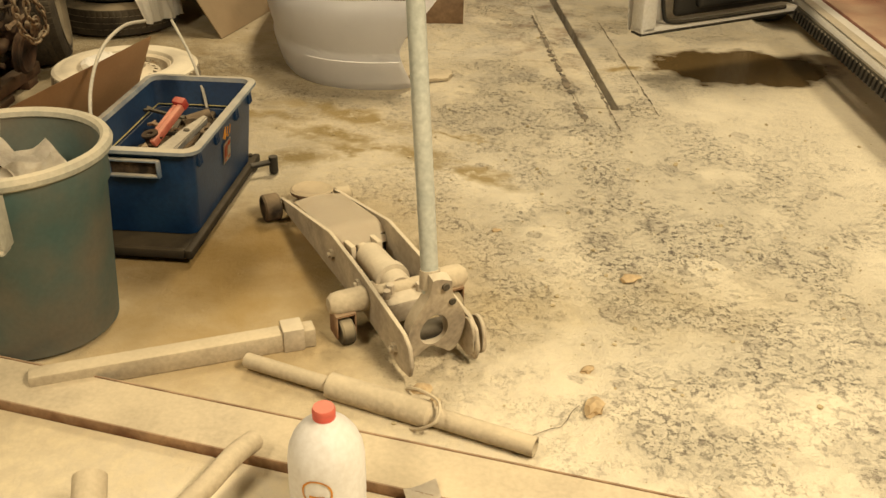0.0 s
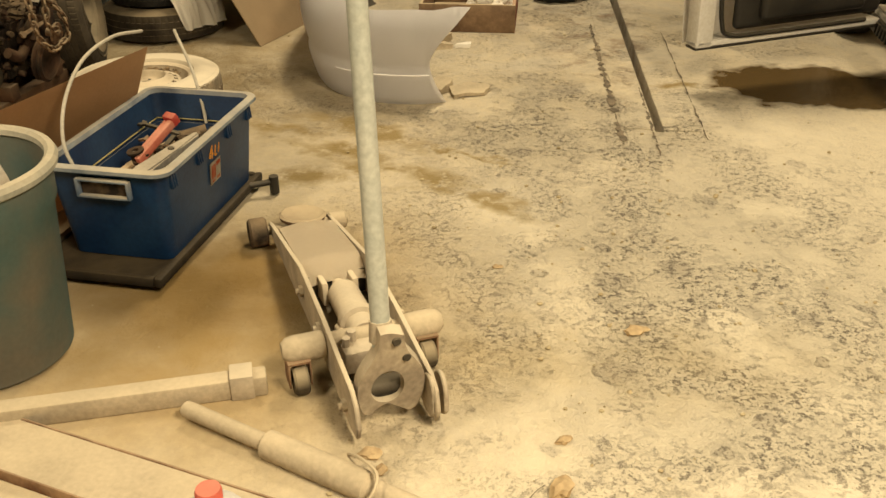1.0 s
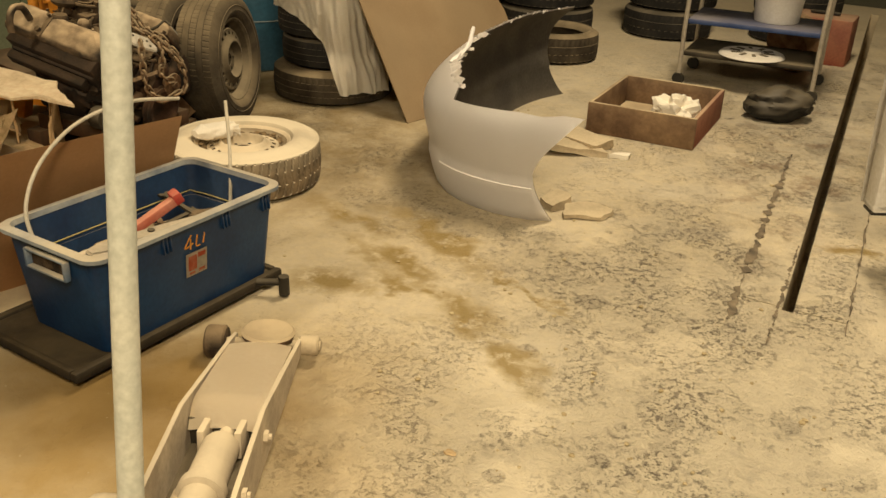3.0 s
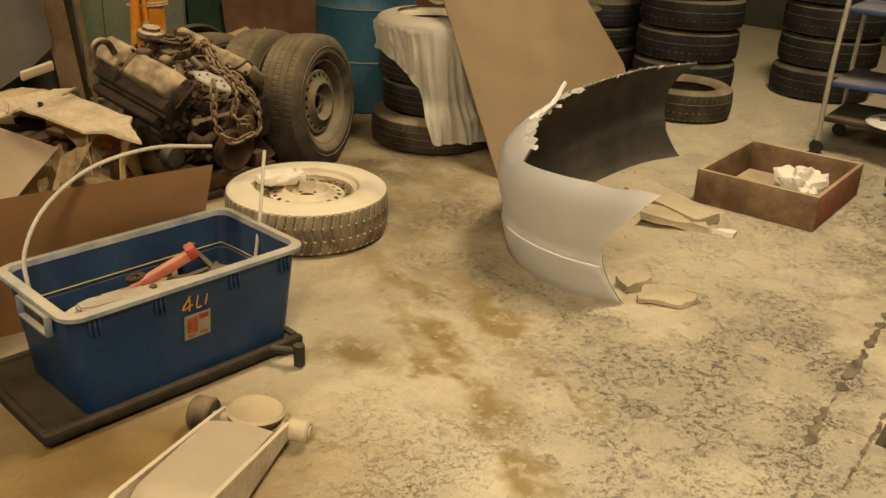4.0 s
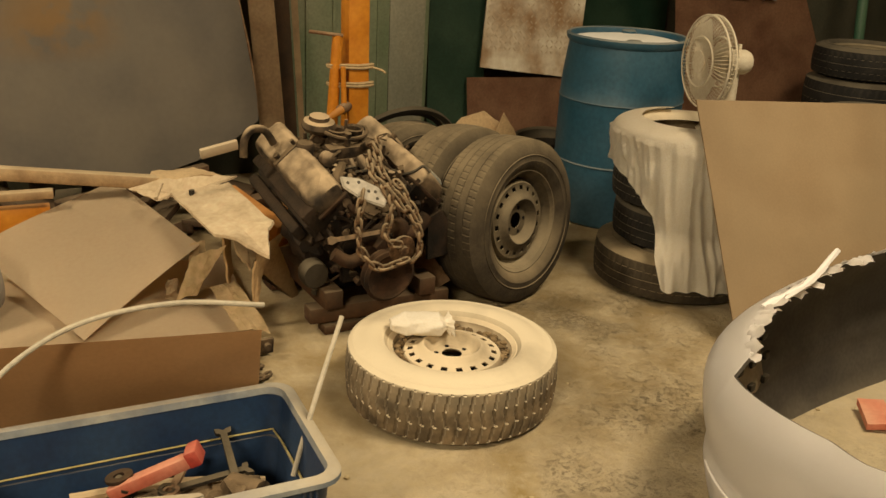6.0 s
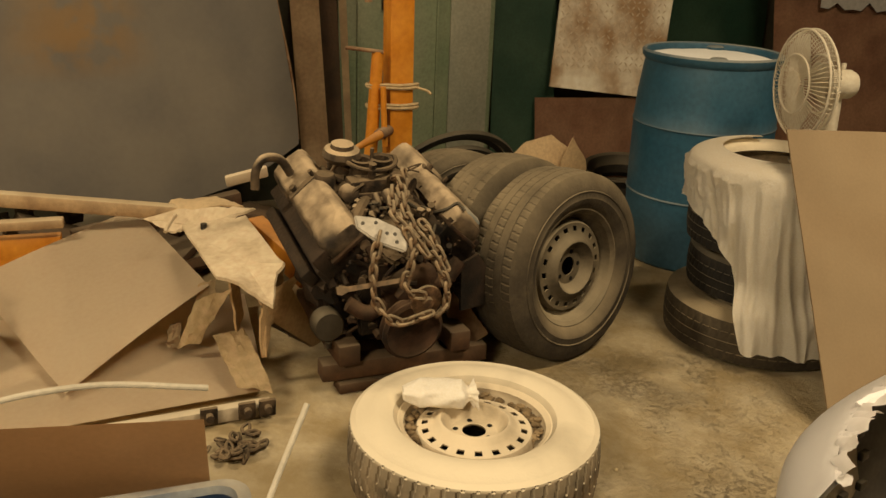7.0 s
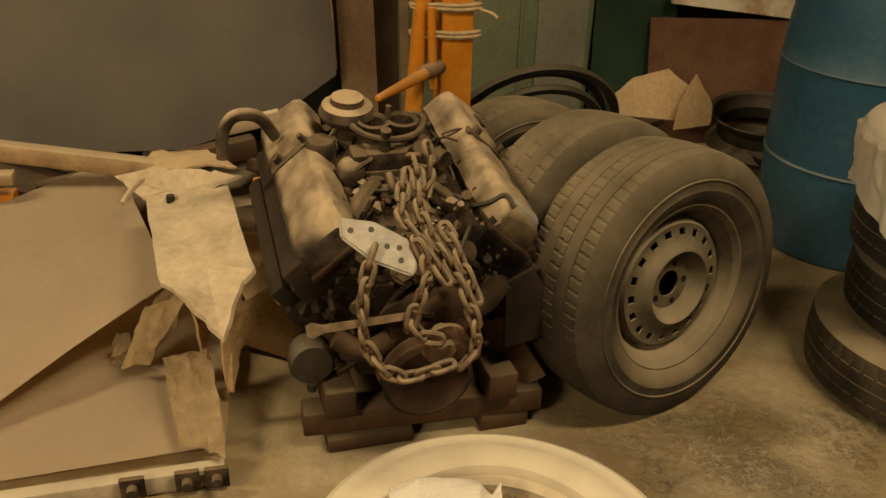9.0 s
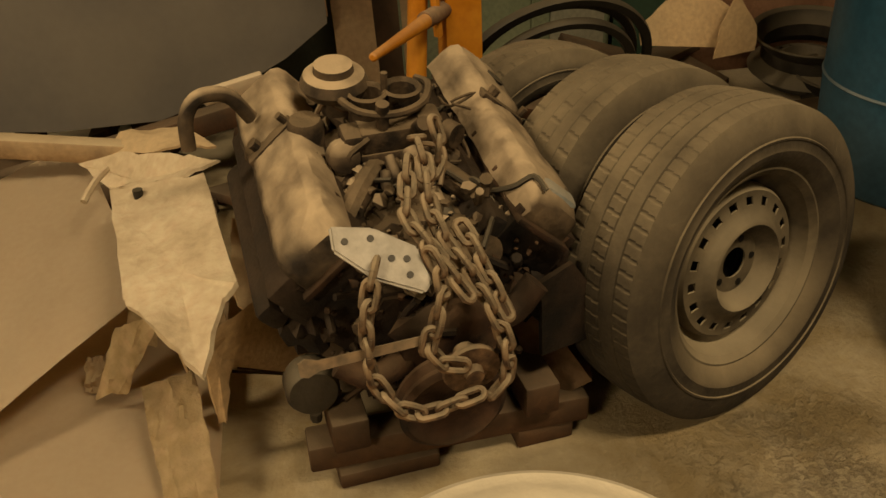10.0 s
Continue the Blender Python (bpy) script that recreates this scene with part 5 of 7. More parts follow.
# ---- bumper cover ----
def bumper():
    t = thing("car_bumper_cover", Matrix(), "loose white plastic car bumper cover standing on the floor", "bumper")
    plan = [(-0.24, 4.50), (-0.36, 4.45), (-0.52, 4.44), (-0.68, 4.475), (-0.82, 4.56), (-0.93, 4.70), (-1.01, 4.90), (-1.07, 5.15), (-1.11, 5.45), (-1.13, 5.75), (-1.13, 6.0), (-1.10, 6.2), (-1.04, 6.38)]
    path = smooth_path([(x, y, 0) for x, y in plan], 8)
    n = len(path) - 1
    rows = 22

    def top(u):
        # height of the upper edge along the cover
        key = [(0.0, 0.475), (0.03, 0.475), (0.06, 0.462), (0.10, 0.462), (0.235, 0.452), (0.262, 0.452), (0.27, 0.50), (0.36, 0.53), (0.55, 0.555), (0.62, 0.55), (0.85, 0.53), (0.9, 0.515), (1.0, 0.52)]
        for (a, p), (b, q) in zip(key, key[1:]):
            if a <= u <= b:
                return p + (q - p) * (u - a) / (b - a)
        return key[-1][1]

    def outset(z):
        # profile: under-tucked lip, a crease, a bulging face
        if z < 0.155:
            return -0.035 + 0.055 * (z / 0.155) ** 0.6
        if z < 0.19:
            return 0.020 - 0.008 * (z - 0.155) / 0.035
        return 0.012 + 0.035 * math.sin(math.pi * min(1, (z - 0.19) / 0.36)) - 0.11 * max(0, (z - 0.36) / 0.2) ** 2

    bm = B()
    grid, lining = [], []
    for i, c in enumerate(path):
        u = i / n
        d = path[min(i + 1, n)] - path[max(i - 1, 0)]
        side = Vector((-d.y, d.x, 0)).normalized()
        if side.dot(Vector((-0.3, 5.3, 0)) - c) > 0:
            side = -side
        col, inn = [], []
        for j in range(rows + 1):
            z = top(u) * j / rows
            p = c + side * outset(z)
            # wheel-arch cut at both ends: the edge bows inwards, with a flared tip
            for end, s in ((u, 1), (1 - u, -1)):
                if end < 0.075:
                    w = (z / 0.5)
                    pull = (0.10 * math.sin(math.pi * min(1, w)) - (0.10 if s > 0 else 0.04) * max(0, w - 0.45)) * (1 - end / 0.075)
                    p = p + d.normalized() * pull * s
                if s > 0 and end < 0.10:
                    p = p + (side * 0.085 - d.normalized() * 0.05) * max(0, z / 0.47 - 0.35) ** 1.6 * (1 - end / 0.10) * 1.9
            col.append(bm.verts.new((p.x, p.y, z)))
            inn.append(p - side * 0.009 + Vector((0, 0, z - 0.004 * (j == rows))))
        grid.append(col)
        lining.append(inn)
    fs = [bm.faces.new((grid[i][j], grid[i + 1][j], grid[i + 1][j + 1], grid[i][j + 1])) for i in range(n) for j in range(rows)]
    bmesh.ops.solidify(bm, geom=fs, thickness=0.004)
    part("shell", bm, M_BUMPER, t, angle=50)
    # bare plastic lining just inside the shell
    bm = B()
    g2 = []
    for col in lining:
        g2.append([bm.verts.new(p) for p in col])
    fs = [bm.faces.new((a[j], b[j], b[j + 1], a[j + 1])) for a, b in zip(g2, g2[1:]) for j in range(rows)]
    bmesh.ops.solidify(bm, geom=fs, thickness=0.001)
    part("lining", bm, M_BUMPIN, t, "unpainted grey inside")
    # raised crease along the lower face
    bm = B()
    line = []
    for i, c in enumerate(path[6:30]):
        k = i + 6
        d = path[k + 1] - path[k - 1]
        side = Vector((-d.y, d.x, 0)).normalized()
        if side.dot(Vector((-0.3, 5.3, 0)) - c) > 0:
            side = -side
        line.append(c + side * (outset(0.155) - 0.002) + Vector((0, 0, 0.157)))
    tube(bm, line, 0.004, 6, 1)
    part("crease", bm, M_BUMPER, t)
    def edge_at(k, f):
        c = path[k].lerp(path[min(k + 1, n)], f)
        d = (path[min(k + 1, n)] - path[max(k - 1, 0)]).normalized()
        side = Vector((-d.y, d.x, 0))
        if side.dot(Vector((-0.3, 5.3, 0)) - c) > 0:
            side = -side
        return c, d, side, top((k + f) / n)

    # torn mounting tabs along the upper edge
    rnd = random.Random(31)
    k = 0.27 * n
    while k < n - 1:
        c, d, side, z = edge_at(int(k), k % 1)
        dense = k < 0.62 * n
        w = rnd.uniform(0.028, 0.06)
        reach = rnd.uniform(0.03, 0.075) if dense else rnd.uniform(0.012, 0.03)
        p = c + side * (outset(z) + 0.004) + Vector((0, 0, z - 0.004))
        lift = rnd.uniform(-0.012, 0.028) if dense else 0.004
        a, b = p - d * w / 2, p + d * w / 2
        e = b - side * reach * rnd.uniform(0.6, 1.0) + Vector((0, 0, lift))
        f = a - side * reach * rnd.uniform(0.6, 1.0) + Vector((0, 0, lift + rnd.uniform(-0.008, 0.008)))
        tb = B()
        sheet(tb, [a, b, e, f], 0.004, 4, 4, lambda u, v: 0.006 * math.sin(3 * v + 4 * u))
        for v in tb.verts:
            v.co += 0.005 * noise.noise_vector(v.co * 60)
        part("torn_tab", tb, M_BUMPER, t, "torn white mounting tab")
        k += (w * (0.92 if dense else 1.5) + rnd.choice((0, 0, 0.012))) / max(0.01, (path[int(k) + 1] - path[int(k)]).length)
    # one strip stands proud of the edge
    c0, d0, s0, z0 = edge_at(int(0.40 * n), 0)
    c1, d1, s1, z1 = edge_at(int(0.56 * n), 0)
    tb = B()
    tube(tb, [c0 + s0 * outset(z0) + Vector((0, 0, z0)), c0.lerp(c1, 0.5) + s1 * (outset(z1) - 0.02) + Vector((0, 0, z1 + 0.02)), c1 + s1 * (outset(z1) - 0.01) + Vector((0, 0, z1 + 0.055))], 0.010, 6, 5)
    for v in tb.verts:
        v.co += 0.006 * noise.noise_vector(v.co * 50)
    part("loose_strip", tb, M_BUMPER, t)
    # pale dusty crash foam behind the face; black blocks paint its slots' dark
    fm, prev = B(), None
    for k in range(24, 50):
        c, d, side, z = edge_at(k, 0)
        row = []
        for j in range(7):
            zz = 0.16 + 0.27 * j / 6
            q = c + side * (outset(zz) - 0.030 + 0.006 * noise.noise(Vector((k * 0.7, j, 0))))
            row.append(fm.verts.new((q.x, q.y, zz)))
        if prev:
            for j in range(6):
                fm.faces.new((prev[j], row[j], row[j + 1], prev[j + 1]))
        prev = row
    bmesh.ops.solidify(fm, geom=fm.faces[:], thickness=0.006)
    foam = part("crash_foam", fm, M_JACK, t, "dusty pale crash foam with black blocks for slots")
    for k in range(25, 50, 3):
        c, d, side, z = edge_at(k, 0)
        for j, zz in enumerate((0.20, 0.265, 0.33, 0.395)):
            q = c + side * (outset(zz) - 0.036) + d * (0.02 if j % 2 else 0)
            b = B()
            box(b, (q.x, q.y, zz), (0.030, 0.016, 0.024), (0, 0, math.degrees(math.atan2(d.y, d.x))), 0.004)
            part("slot", b, M_BLACK, foam)


bumper()


# ---- broken slabs inside and beside the bumper ----
def chunk(name, outline, m, thick, mat, label, category, rough=0.012, seed=0):
    t = thing(name, m, label, category)
    bm = B()
    slab(bm, outline, thick)
    bmesh.ops.subdivide_edges(bm, edges=bm.edges[:], cuts=3, use_grid_fill=True)
    for v in bm.verts:
        k = noise.noise_vector(v.co * 22 + Vector((seed, 2 * seed, 0)))
        v.co += k * rough
    part("piece", bm, mat, t)
    return t


chunk("broken_slab", [(-0.10, -0.06), (0.06, -0.07), (0.12, 0.0), (0.05, 0.07), (-0.08, 0.06)], pose(-0.17, 4.68, 0.004, 2, 0, 30), 0.022, M_DUSTY, "flat broken piece of dusty board on the floor", "rubble", 0.01, 1)
chunk("broken_slab", [(-0.22, -0.07), (0.2, -0.09), (0.24, 0.05), (-0.2, 0.08)], pose(-0.62, 5.55, 0.01, 6, 3, -10), 0.05, M_DUSTY, "broken dusty board piece lying inside the bumper", "rubble", 0.012, 2)
chunk("broken_slab", [(-0.15, -0.08), (0.15, -0.06), (0.12, 0.09), (-0.13, 0.07)], pose(-0.52, 5.40, 0.008, -4, 8, 25), 0.035, M_DUSTY, "broken dusty board piece lying inside the bumper", "rubble", 0.012, 3)
chunk("broken_slab", [(-0.05, -0.04), (0.06, -0.04), (0.05, 0.04), (-0.05, 0.04)], pose(-0.31, 4.69, 0.006, 8, -12, 60), 0.04, M_DUSTY, "lump of crumbled board beside the bumper", "rubble", 0.014, 4)
chunk("red_block", [(-0.07, -0.04), (0.07, -0.045), (0.065, 0.045), (-0.07, 0.04)], pose(-0.90, 5.36, 0.02, 4, 6, -35), 0.022, M_PINK, "small faded red plastic block inside the bumper", "block", 0.003, 5)
chunk("stone_chip", [(-0.05, -0.02), (0.04, -0.025), (0.05, 0.015), (-0.03, 0.025)], pose(-0.30, 5.45, 0.002, 0, 0, 20), 0.022, M_CLOTH, "pale chip of plaster on the floor", "rubble", 0.008, 6)


# ---- open wooden box ----
def wooden_box():
    t = thing("wooden_box", pose(-0.335, 6.10, 0, 0, 0, 3), "open stained wooden box with one red side", "box")
    w, d, h, k = 0.57, 0.66, 0.165, 0.02
    for name, c, s, mat in (("front_board", (0, -d / 2, h / 2), (w, k, h), M_CRATE), ("back_board", (0, d / 2, h / 2), (w, k, h), M_CRATE), ("side_board", (-w / 2 + k / 2, 0, h / 2), (k, d - k - 0.002, h), M_CRATE), ("side_board", (w / 2 - k / 2, 0, h / 2), (k, d - k - 0.002, h), M_CRATERED)):
        bm = B()
        box(bm, c, s, bev=0.003)
        part(name, bm, mat, t)
    bm = B()
    box(bm, (0, 0, 0.012), (w - 0.05, d - 0.03, 0.012))
    part("base_board", bm, M_CRATE, t)
    r = thing("white_rag", pose(-0.22, 6.08, 0.02), "crumpled white rag lying in the wooden box", "rag")
    bm = B()
    blob(bm, (0, 0, 0.07), (0.13, 0.10, 0.085), 6, 0.6, 4, 2.5)
    part("cloth", bm, M_CLOTH, r)
    r = thing("wood_offcut", pose(-0.36, 5.98, 0.06, 0, -10, 15), "pale wood offcut lying in the wooden box", "offcut")
    bm = B()
    box(bm, (0, 0, 0), (0.3, 0.06, 0.03), bev=0.004)
    part("block", bm, M_WOOD, r)


wooden_box()


# ---- tool cart with hub cap and bucket ----
def cart():
    t = thing("tool_cart", pose(-0.12, 7.30, 0, 0, 0, 5), "old metal tool cart with blue shelves", "cart")
    for x in (-0.40, 0.40):
        for y in (-0.24, 0.24):
            bm = B()
            tube(bm, [(x, y, 0.07), (x, y, 0.5), (x + 0.12 * (x > 0) * 0 + 0.02, y, 0.95)], 0.014, 10)
            part("post", bm, M_STEEL, t)
            bm = B()
            lathe(bm, [(0, -0.014), (0.036, -0.014), (0.04, 0), (0.036, 0.014), (0, 0.014)], 18, Matrix.Translation((x, y, 0.04)) @ pose(0, 0, 0, 90, 0, 0))
            part("castor", bm, M_BLACK, t)
    for z, mat in ((0.20, M_DARK), (0.40, M_BLUEPT), (0.80, M_BLUEPT)):
        bm = B()
        box(bm, (0, 0, z), (0.78, 0.46, 0.03), bev=0.005)
        part("shelf", bm, mat, t)
    h = thing("hub_cap", pose(-0.10, 7.17, 0.217, 0, 0, 0), "silvery white wheel trim lying on the cart", "hub cap")
    bm = B()
    lathe(bm, [(0.0, 0.03), (0.05, 0.032), (0.06, 0.02), (0.15, 0.022), (0.185, 0.018), (0.20, 0.004), (0.19, 0.0), (0, 0.0)], 48)
    c = part("trim_disc", bm, M_BOTTLE, h)
    # dark blocks colour in the trim's open slots
    for k in range(10):
        bm = B()
        box(bm, (0.105, 0, 0.022), (0.06, 0.022, 0.006), bev=0.002)
        part("slot", bm, M_DARK, c, m=pose(0, 0, 0.001, 0, 0, 36 * k))
    b = thing("white_bucket", pose(-0.02, 7.32, 0.416), "white plastic bucket standing on the cart shelf", "bucket")
    bm = B()
    lathe(bm, [(0, 0), (0.13, 0), (0.135, 0.01), (0.16, 0.33), (0.168, 0.335), (0.168, 0.35), (0.155, 0.35), (0.128, 0.015), (0, 0.015)], 40)
    part("pail", bm, M_BOTTLE, b)


cart()

# ---- engine on a timber cradle ----
ENG = pose(-2.40, 4.153, 0, 0, 0, 2.5)
TILT_E = Matrix.Translation((0, 0, 0.40)) @ pose(0, 0, 0, 0, 9, 0) @ Matrix.Translation((0, 0, -0.40)) @ Matrix.Diagonal((1, 0.96, 1, 1))


def engine():
    # local x runs to the engine's front
    t = thing("car_engine", ENG, "old greasy dust-caked V8 car engine with carburettor", "engine")
    P = lambda name, bm, mat, parent=t, label="", angle=35: part(name, bm, mat, parent, label, m=TILT_E, angle=angle)
    bm = B()
    box(bm, (-0.03, 0, 0.34), (0.52, 0.27, 0.20), bev=0.02)
    P("block", bm, M_ENGINE)
    for s in (-1, 1):
        bm = B()
        box(bm, (-0.03, s * 0.13, 0.43), (0.50, 0.20, 0.22), (s * -42, 0, 0), 0.015)
        P("cylinder_bank", bm, M_ENGINE)
    bm = B()
    box(bm, (-0.06, 0, 0.19), (0.46, 0.24, 0.13), bev=0.03)
    box(bm, (-0.14, 0, 0.11), (0.24, 0.22, 0.10), bev=0.03)
    P("oil_pan", bm, M_ENGINE)
    for s in (-1, 1):
        bm = B()
        box(bm, (-0.03, s * 0.205, 0.50), (0.51, 0.15, 0.10), (s * -42, 0, 0), 0.008)
        P("cylinder_head", bm, M_ENGINE)
        bm = B()
        box(bm, (-0.03, s * 0.285, 0.415), (0.46, 0.045, 0.06), (s * -42, 0, 0), 0.015)
        P("exhaust_manifold", bm, M_ENGINE)
        # pressed valve cover: rounded box with a raised spine and a step
        bm = B()
        sect = [(-0.074, 0.0), (-0.073, 0.050), (-0.068, 0.070), (-0.054, 0.082), (0.0, 0.085), (0.054, 0.082), (0.068, 0.070), (0.073, 0.050), (0.074, 0.0)]
        rings = []
        for x, k in ((-0.295, 0.80), (-0.285, 0.97), (-0.27, 1.02), (-0.11, 1.0), (-0.09, 0.84), (0.04, 0.86), (0.17, 0.88), (0.215, 0.80), (0.24, 0.62), (0.25, 0.35)):
            rings.append([(x, y * (0.6 + 0.4 * k), z * k) for y, z in sect])
        loft(bm, rings, True, True)
        es = [e for e in bm.edges if e.calc_length() > 0.05]
        bmesh.ops.subdivide_edges(bm, edges=es, cuts=5, use_grid_fill=True)
        for v in bm.verts:
            v.co += 0.0025 * noise.noise_vector(v.co * 70) + 0.004 * noise.noise_vector(v.co * 22 + Vector((s * 4, 0, 0)))
        cy, cz = (-0.178 if s < 0 else 0.212), 0.53
        cm = Matrix.Translation((-0.02, cy, cz)) @ pose(0, 0, 0, s * -42, 0, 0)
        bm.transform(cm)
        cover = P("valve_cover", bm, M_COVER, angle=40)
        bm = B()
        box(bm, (0, 0, 0.0), (0.53, 0.136, 0.012), bev=0.003)
        for k in range(5):
            for y in (-0.063, 0.063):
                cyl(bm, (-0.24 + 0.12 * k, y, 0.006), (-0.24 + 0.12 * k, y, 0.018), 0.009, seg=6)
        bm.transform(cm)
        P("cover_flange", bm, M_RUSTDK, cover)
        bm = B()
        box(bm, (-0.09, 0, 0.066), (0.03, 0.12, 0.018), (0, 0, 0), 0.004)
        cyl(bm, (-0.09, 0.05, 0.07), (-0.09, 0.05, 0.095), 0.008, seg=8)
        cyl(bm, (-0.10, -0.03, 0.07), (-0.10, -0.03, 0.09), 0.012, seg=8)
        bm.transform(cm)
        P("cover_clamp", bm, M_ENGTOP, cover)
        if s > 0:
            # black disc painted as the filler hole's dark
            bm = B()
            lathe(bm, [(0, 0), (0.022, 0), (0.022, 0.01), (0, 0.012)], 20, Matrix.Translation((-0.2, 0.02, 0.079)))
            bm.transform(cm)
            P("filler_hole", bm, M_BLACK, cover)
            bm = B()
            box(bm, (0.20, 0.01, 0.05), (0.05, 0.10, 0.05), bev=0.02)
            bm.transform(cm)
            P("blue_paint_patch", bm, surf("worn_blue_paint", (0.10, 0.15, 0.18), (0.40, 0.36, 0.28), 14, 0.6, 0.3, 0, 0.6), cover, "worn blue paint on the cover's end")
    # breather elbow on the near cover
    bm = B()
    tube(bm, [(-0.17, -0.25, 0.60), (-0.17, -0.29, 0.655), (-0.16, -0.345, 0.665), (-0.15, -0.375, 0.63), (-0.14, -0.38, 0.57)], 0.015, 12)
    P("breather_hose", bm, M_COVER)
    # intake manifold
    bm = B()
    box(bm, (-0.04, 0, 0.50), (0.46, 0.20, 0.07), bev=0.02)
    box(bm, (-0.07, 0, 0.575), (0.16, 0.14, 0.04), bev=0.01)
    P("intake_manifold", bm, M_ENGTOP)
    for k in range(4):
        for s in (-1, 1):
            bm = B()
            tube(bm, [(-0.06 + 0.03 * (k - 1.5), s * 0.03, 0.56), (-0.10 + 0.09 * (k - 1), s * 0.09, 0.565), (-0.20 + 0.12 * k, s * 0.155, 0.525)], 0.024, 10, 4)
            P("intake_runner", bm, M_ENGTOP)
    # carburettor
    bm = B()
    box(bm, (-0.07, 0, 0.612), (0.15, 0.13, 0.05), bev=0.008)
    box(bm, (-0.03, 0.075, 0.62), (0.07, 0.05, 0.05), bev=0.012)
    box(bm, (-0.02, -0.08, 0.615), (0.06, 0.04, 0.045), bev=0.01)
    carb = P("carburettor", bm, M_ENGTOP)
    for y in (-0.034, 0.034):
        bm = B()
        lathe(bm, [(0.028, 0.63), (0.034, 0.632), (0.036, 0.672), (0.040, 0.68), (0.034, 0.684), (0.028, 0.676)], 28, Matrix.Translation((-0.07, y, 0)), close=True)
        P("throat_ring", bm, M_ENGTOP, carb)
        bm = B()
        cyl(bm, (-0.07, y, 0.635), (-0.07, y, 0.648), 0.029, seg=24)
        P("choke_plate", bm, M_DARK, carb)
    bm = B()
    tube(bm, [(-0.13, -0.085, 0.66), (-0.08, -0.09, 0.672), (-0.02, -0.06, 0.67), (0.0, 0.0, 0.668), (-0.02, 0.06, 0.67), (-0.08, 0.09, 0.672), (-0.13, 0.08, 0.66)], 0.008, 8)
    cyl(bm, (-0.07, 0, 0.65), (-0.07, 0, 0.715), 0.007, seg=8)
    cyl(bm, (-0.01, -0.02, 0.64), (-0.005, -0.02, 0.69), 0.013, seg=12)
    cyl(bm, (0.0, 0.045, 0.63), (0.03, 0.05, 0.66), 0.014, seg=12)
    cyl(bm, (0.005, 0.10, 0.62), (0.03, 0.115, 0.62), 0.024, seg=14)
    P("carburettor_fitting", bm, M_ENGTOP, carb)
    # round vacuum pot, vertical pipe stubs, fuel pipe, thermostat neck
    bm = B()
    lathe(bm, [(0, 0), (0.03, 0), (0.033, 0.03), (0.06, 0.045), (0.068, 0.06), (0.06, 0.078), (0.04, 0.084), (0.038, 0.098), (0.0, 0.10)], 32, Matrix.Translation((-0.13, -0.085, 0.615)))
    P("vacuum_pot", bm, M_COVER, label="pale dusty round cap")
    bm = B()
    lathe(bm, [(0, 0), (0.036, 0), (0.036, 0.09), (0.03, 0.1), (0, 0.1)], 20, Matrix.Translation((-0.09, -0.155, 0.53)))
    tube(bm, [(-0.02, -0.15, 0.60), (-0.01, -0.155, 0.56), (0.03, -0.14, 0.53), (0.07, -0.10, 0.525), (0.09, -0.06, 0.53)], 0.005, 8)
    P("fuel_filter", bm, M_ENGTOP)
    bm = B()
    lathe(bm, [(0, 0), (0.026, 0.002), (0.034, 0.015), (0.03, 0.04), (0.015, 0.05), (0, 0.052)], 20, Matrix.Translation((-0.02, -0.10, 0.585)) @ pose(0, 0, 0, 0, 65, 0))
    P("choke_housing", bm, M_COVER)
    bm = B()
    tube(bm, [(0.02, 0.02, 0.60), (0.08, 0.04, 0.56), (0.13, 0.055, 0.53)], 0.019, 14)
    tube(bm, [(0.05, -0.03, 0.585), (0.075, -0.035, 0.55), (0.08, -0.03, 0.52)], 0.012, 12)
    tube(bm, [(0.04, -0.075, 0.58), (0.05, -0.08, 0.55), (0.05, -0.08, 0.52)], 0.008, 10)
    P("coolant_pipe", bm, M_COVER)
    bm = B()
    cyl(bm, (0.13, 0.055, 0.53), (0.145, 0.06, 0.522), 0.022, seg=16)
    P("hose_clamp", bm, M_DARK)
    # distributor and thermostat at the front of the valley
    bm = B()
    blob(bm, (0.19, -0.02, 0.50), (0.05, 0.05, 0.05), 3, 0.5, 3, 3)
    cyl(bm, (0.15, -0.09, 0.50), (0.23, -0.12, 0.53), 0.017, seg=14)
    cyl(bm, (0.19, 0.085, 0.49), (0.25, 0.11, 0.525), 0.026, seg=18)
    cyl(bm, (0.2, -0.055, 0.50), (0.225, -0.06, 0.545), 0.02, seg=14)
    box(bm, (0.2, 0.0, 0.48), (0.06, 0.22, 0.04), bev=0.01)
    P("thermostat_housing", bm, M_ENGTOP)
    # front cover, water pump, pulleys
    bm = B()
    slab(bm, [(-0.13, 0.22), (0.13, 0.22), (0.15, 0.36), (0.10, 0.48), (-0.10, 0.48), (-0.15, 0.36)], 0.035, Matrix.Translation((0.23, 0, 0)) @ pose(0, 0, 0, 90, 0, 90))
    bmesh.ops.bevel(bm, geom=bm.edges[:], offset=0.008, segments=2, affect="EDGES")
    P("timing_cover", bm, M_ENGINE)
    bm = B()
    blob(bm, (0.29, 0.02, 0.40), (0.06, 0.10, 0.085), 8, 0.35, 3, 2)
    tube(bm, [(0.30, 0.07, 0.42), (0.31, 0.13, 0.43), (0.30, 0.18, 0.48)], 0.026, 12)
    tube(bm, [(0.30, -0.06, 0.36), (0.31, -0.13, 0.34), (0.29, -0.19, 0.37)], 0.024, 12)
    P("water_pump", bm, M_RUSTDK)
    bm = B()
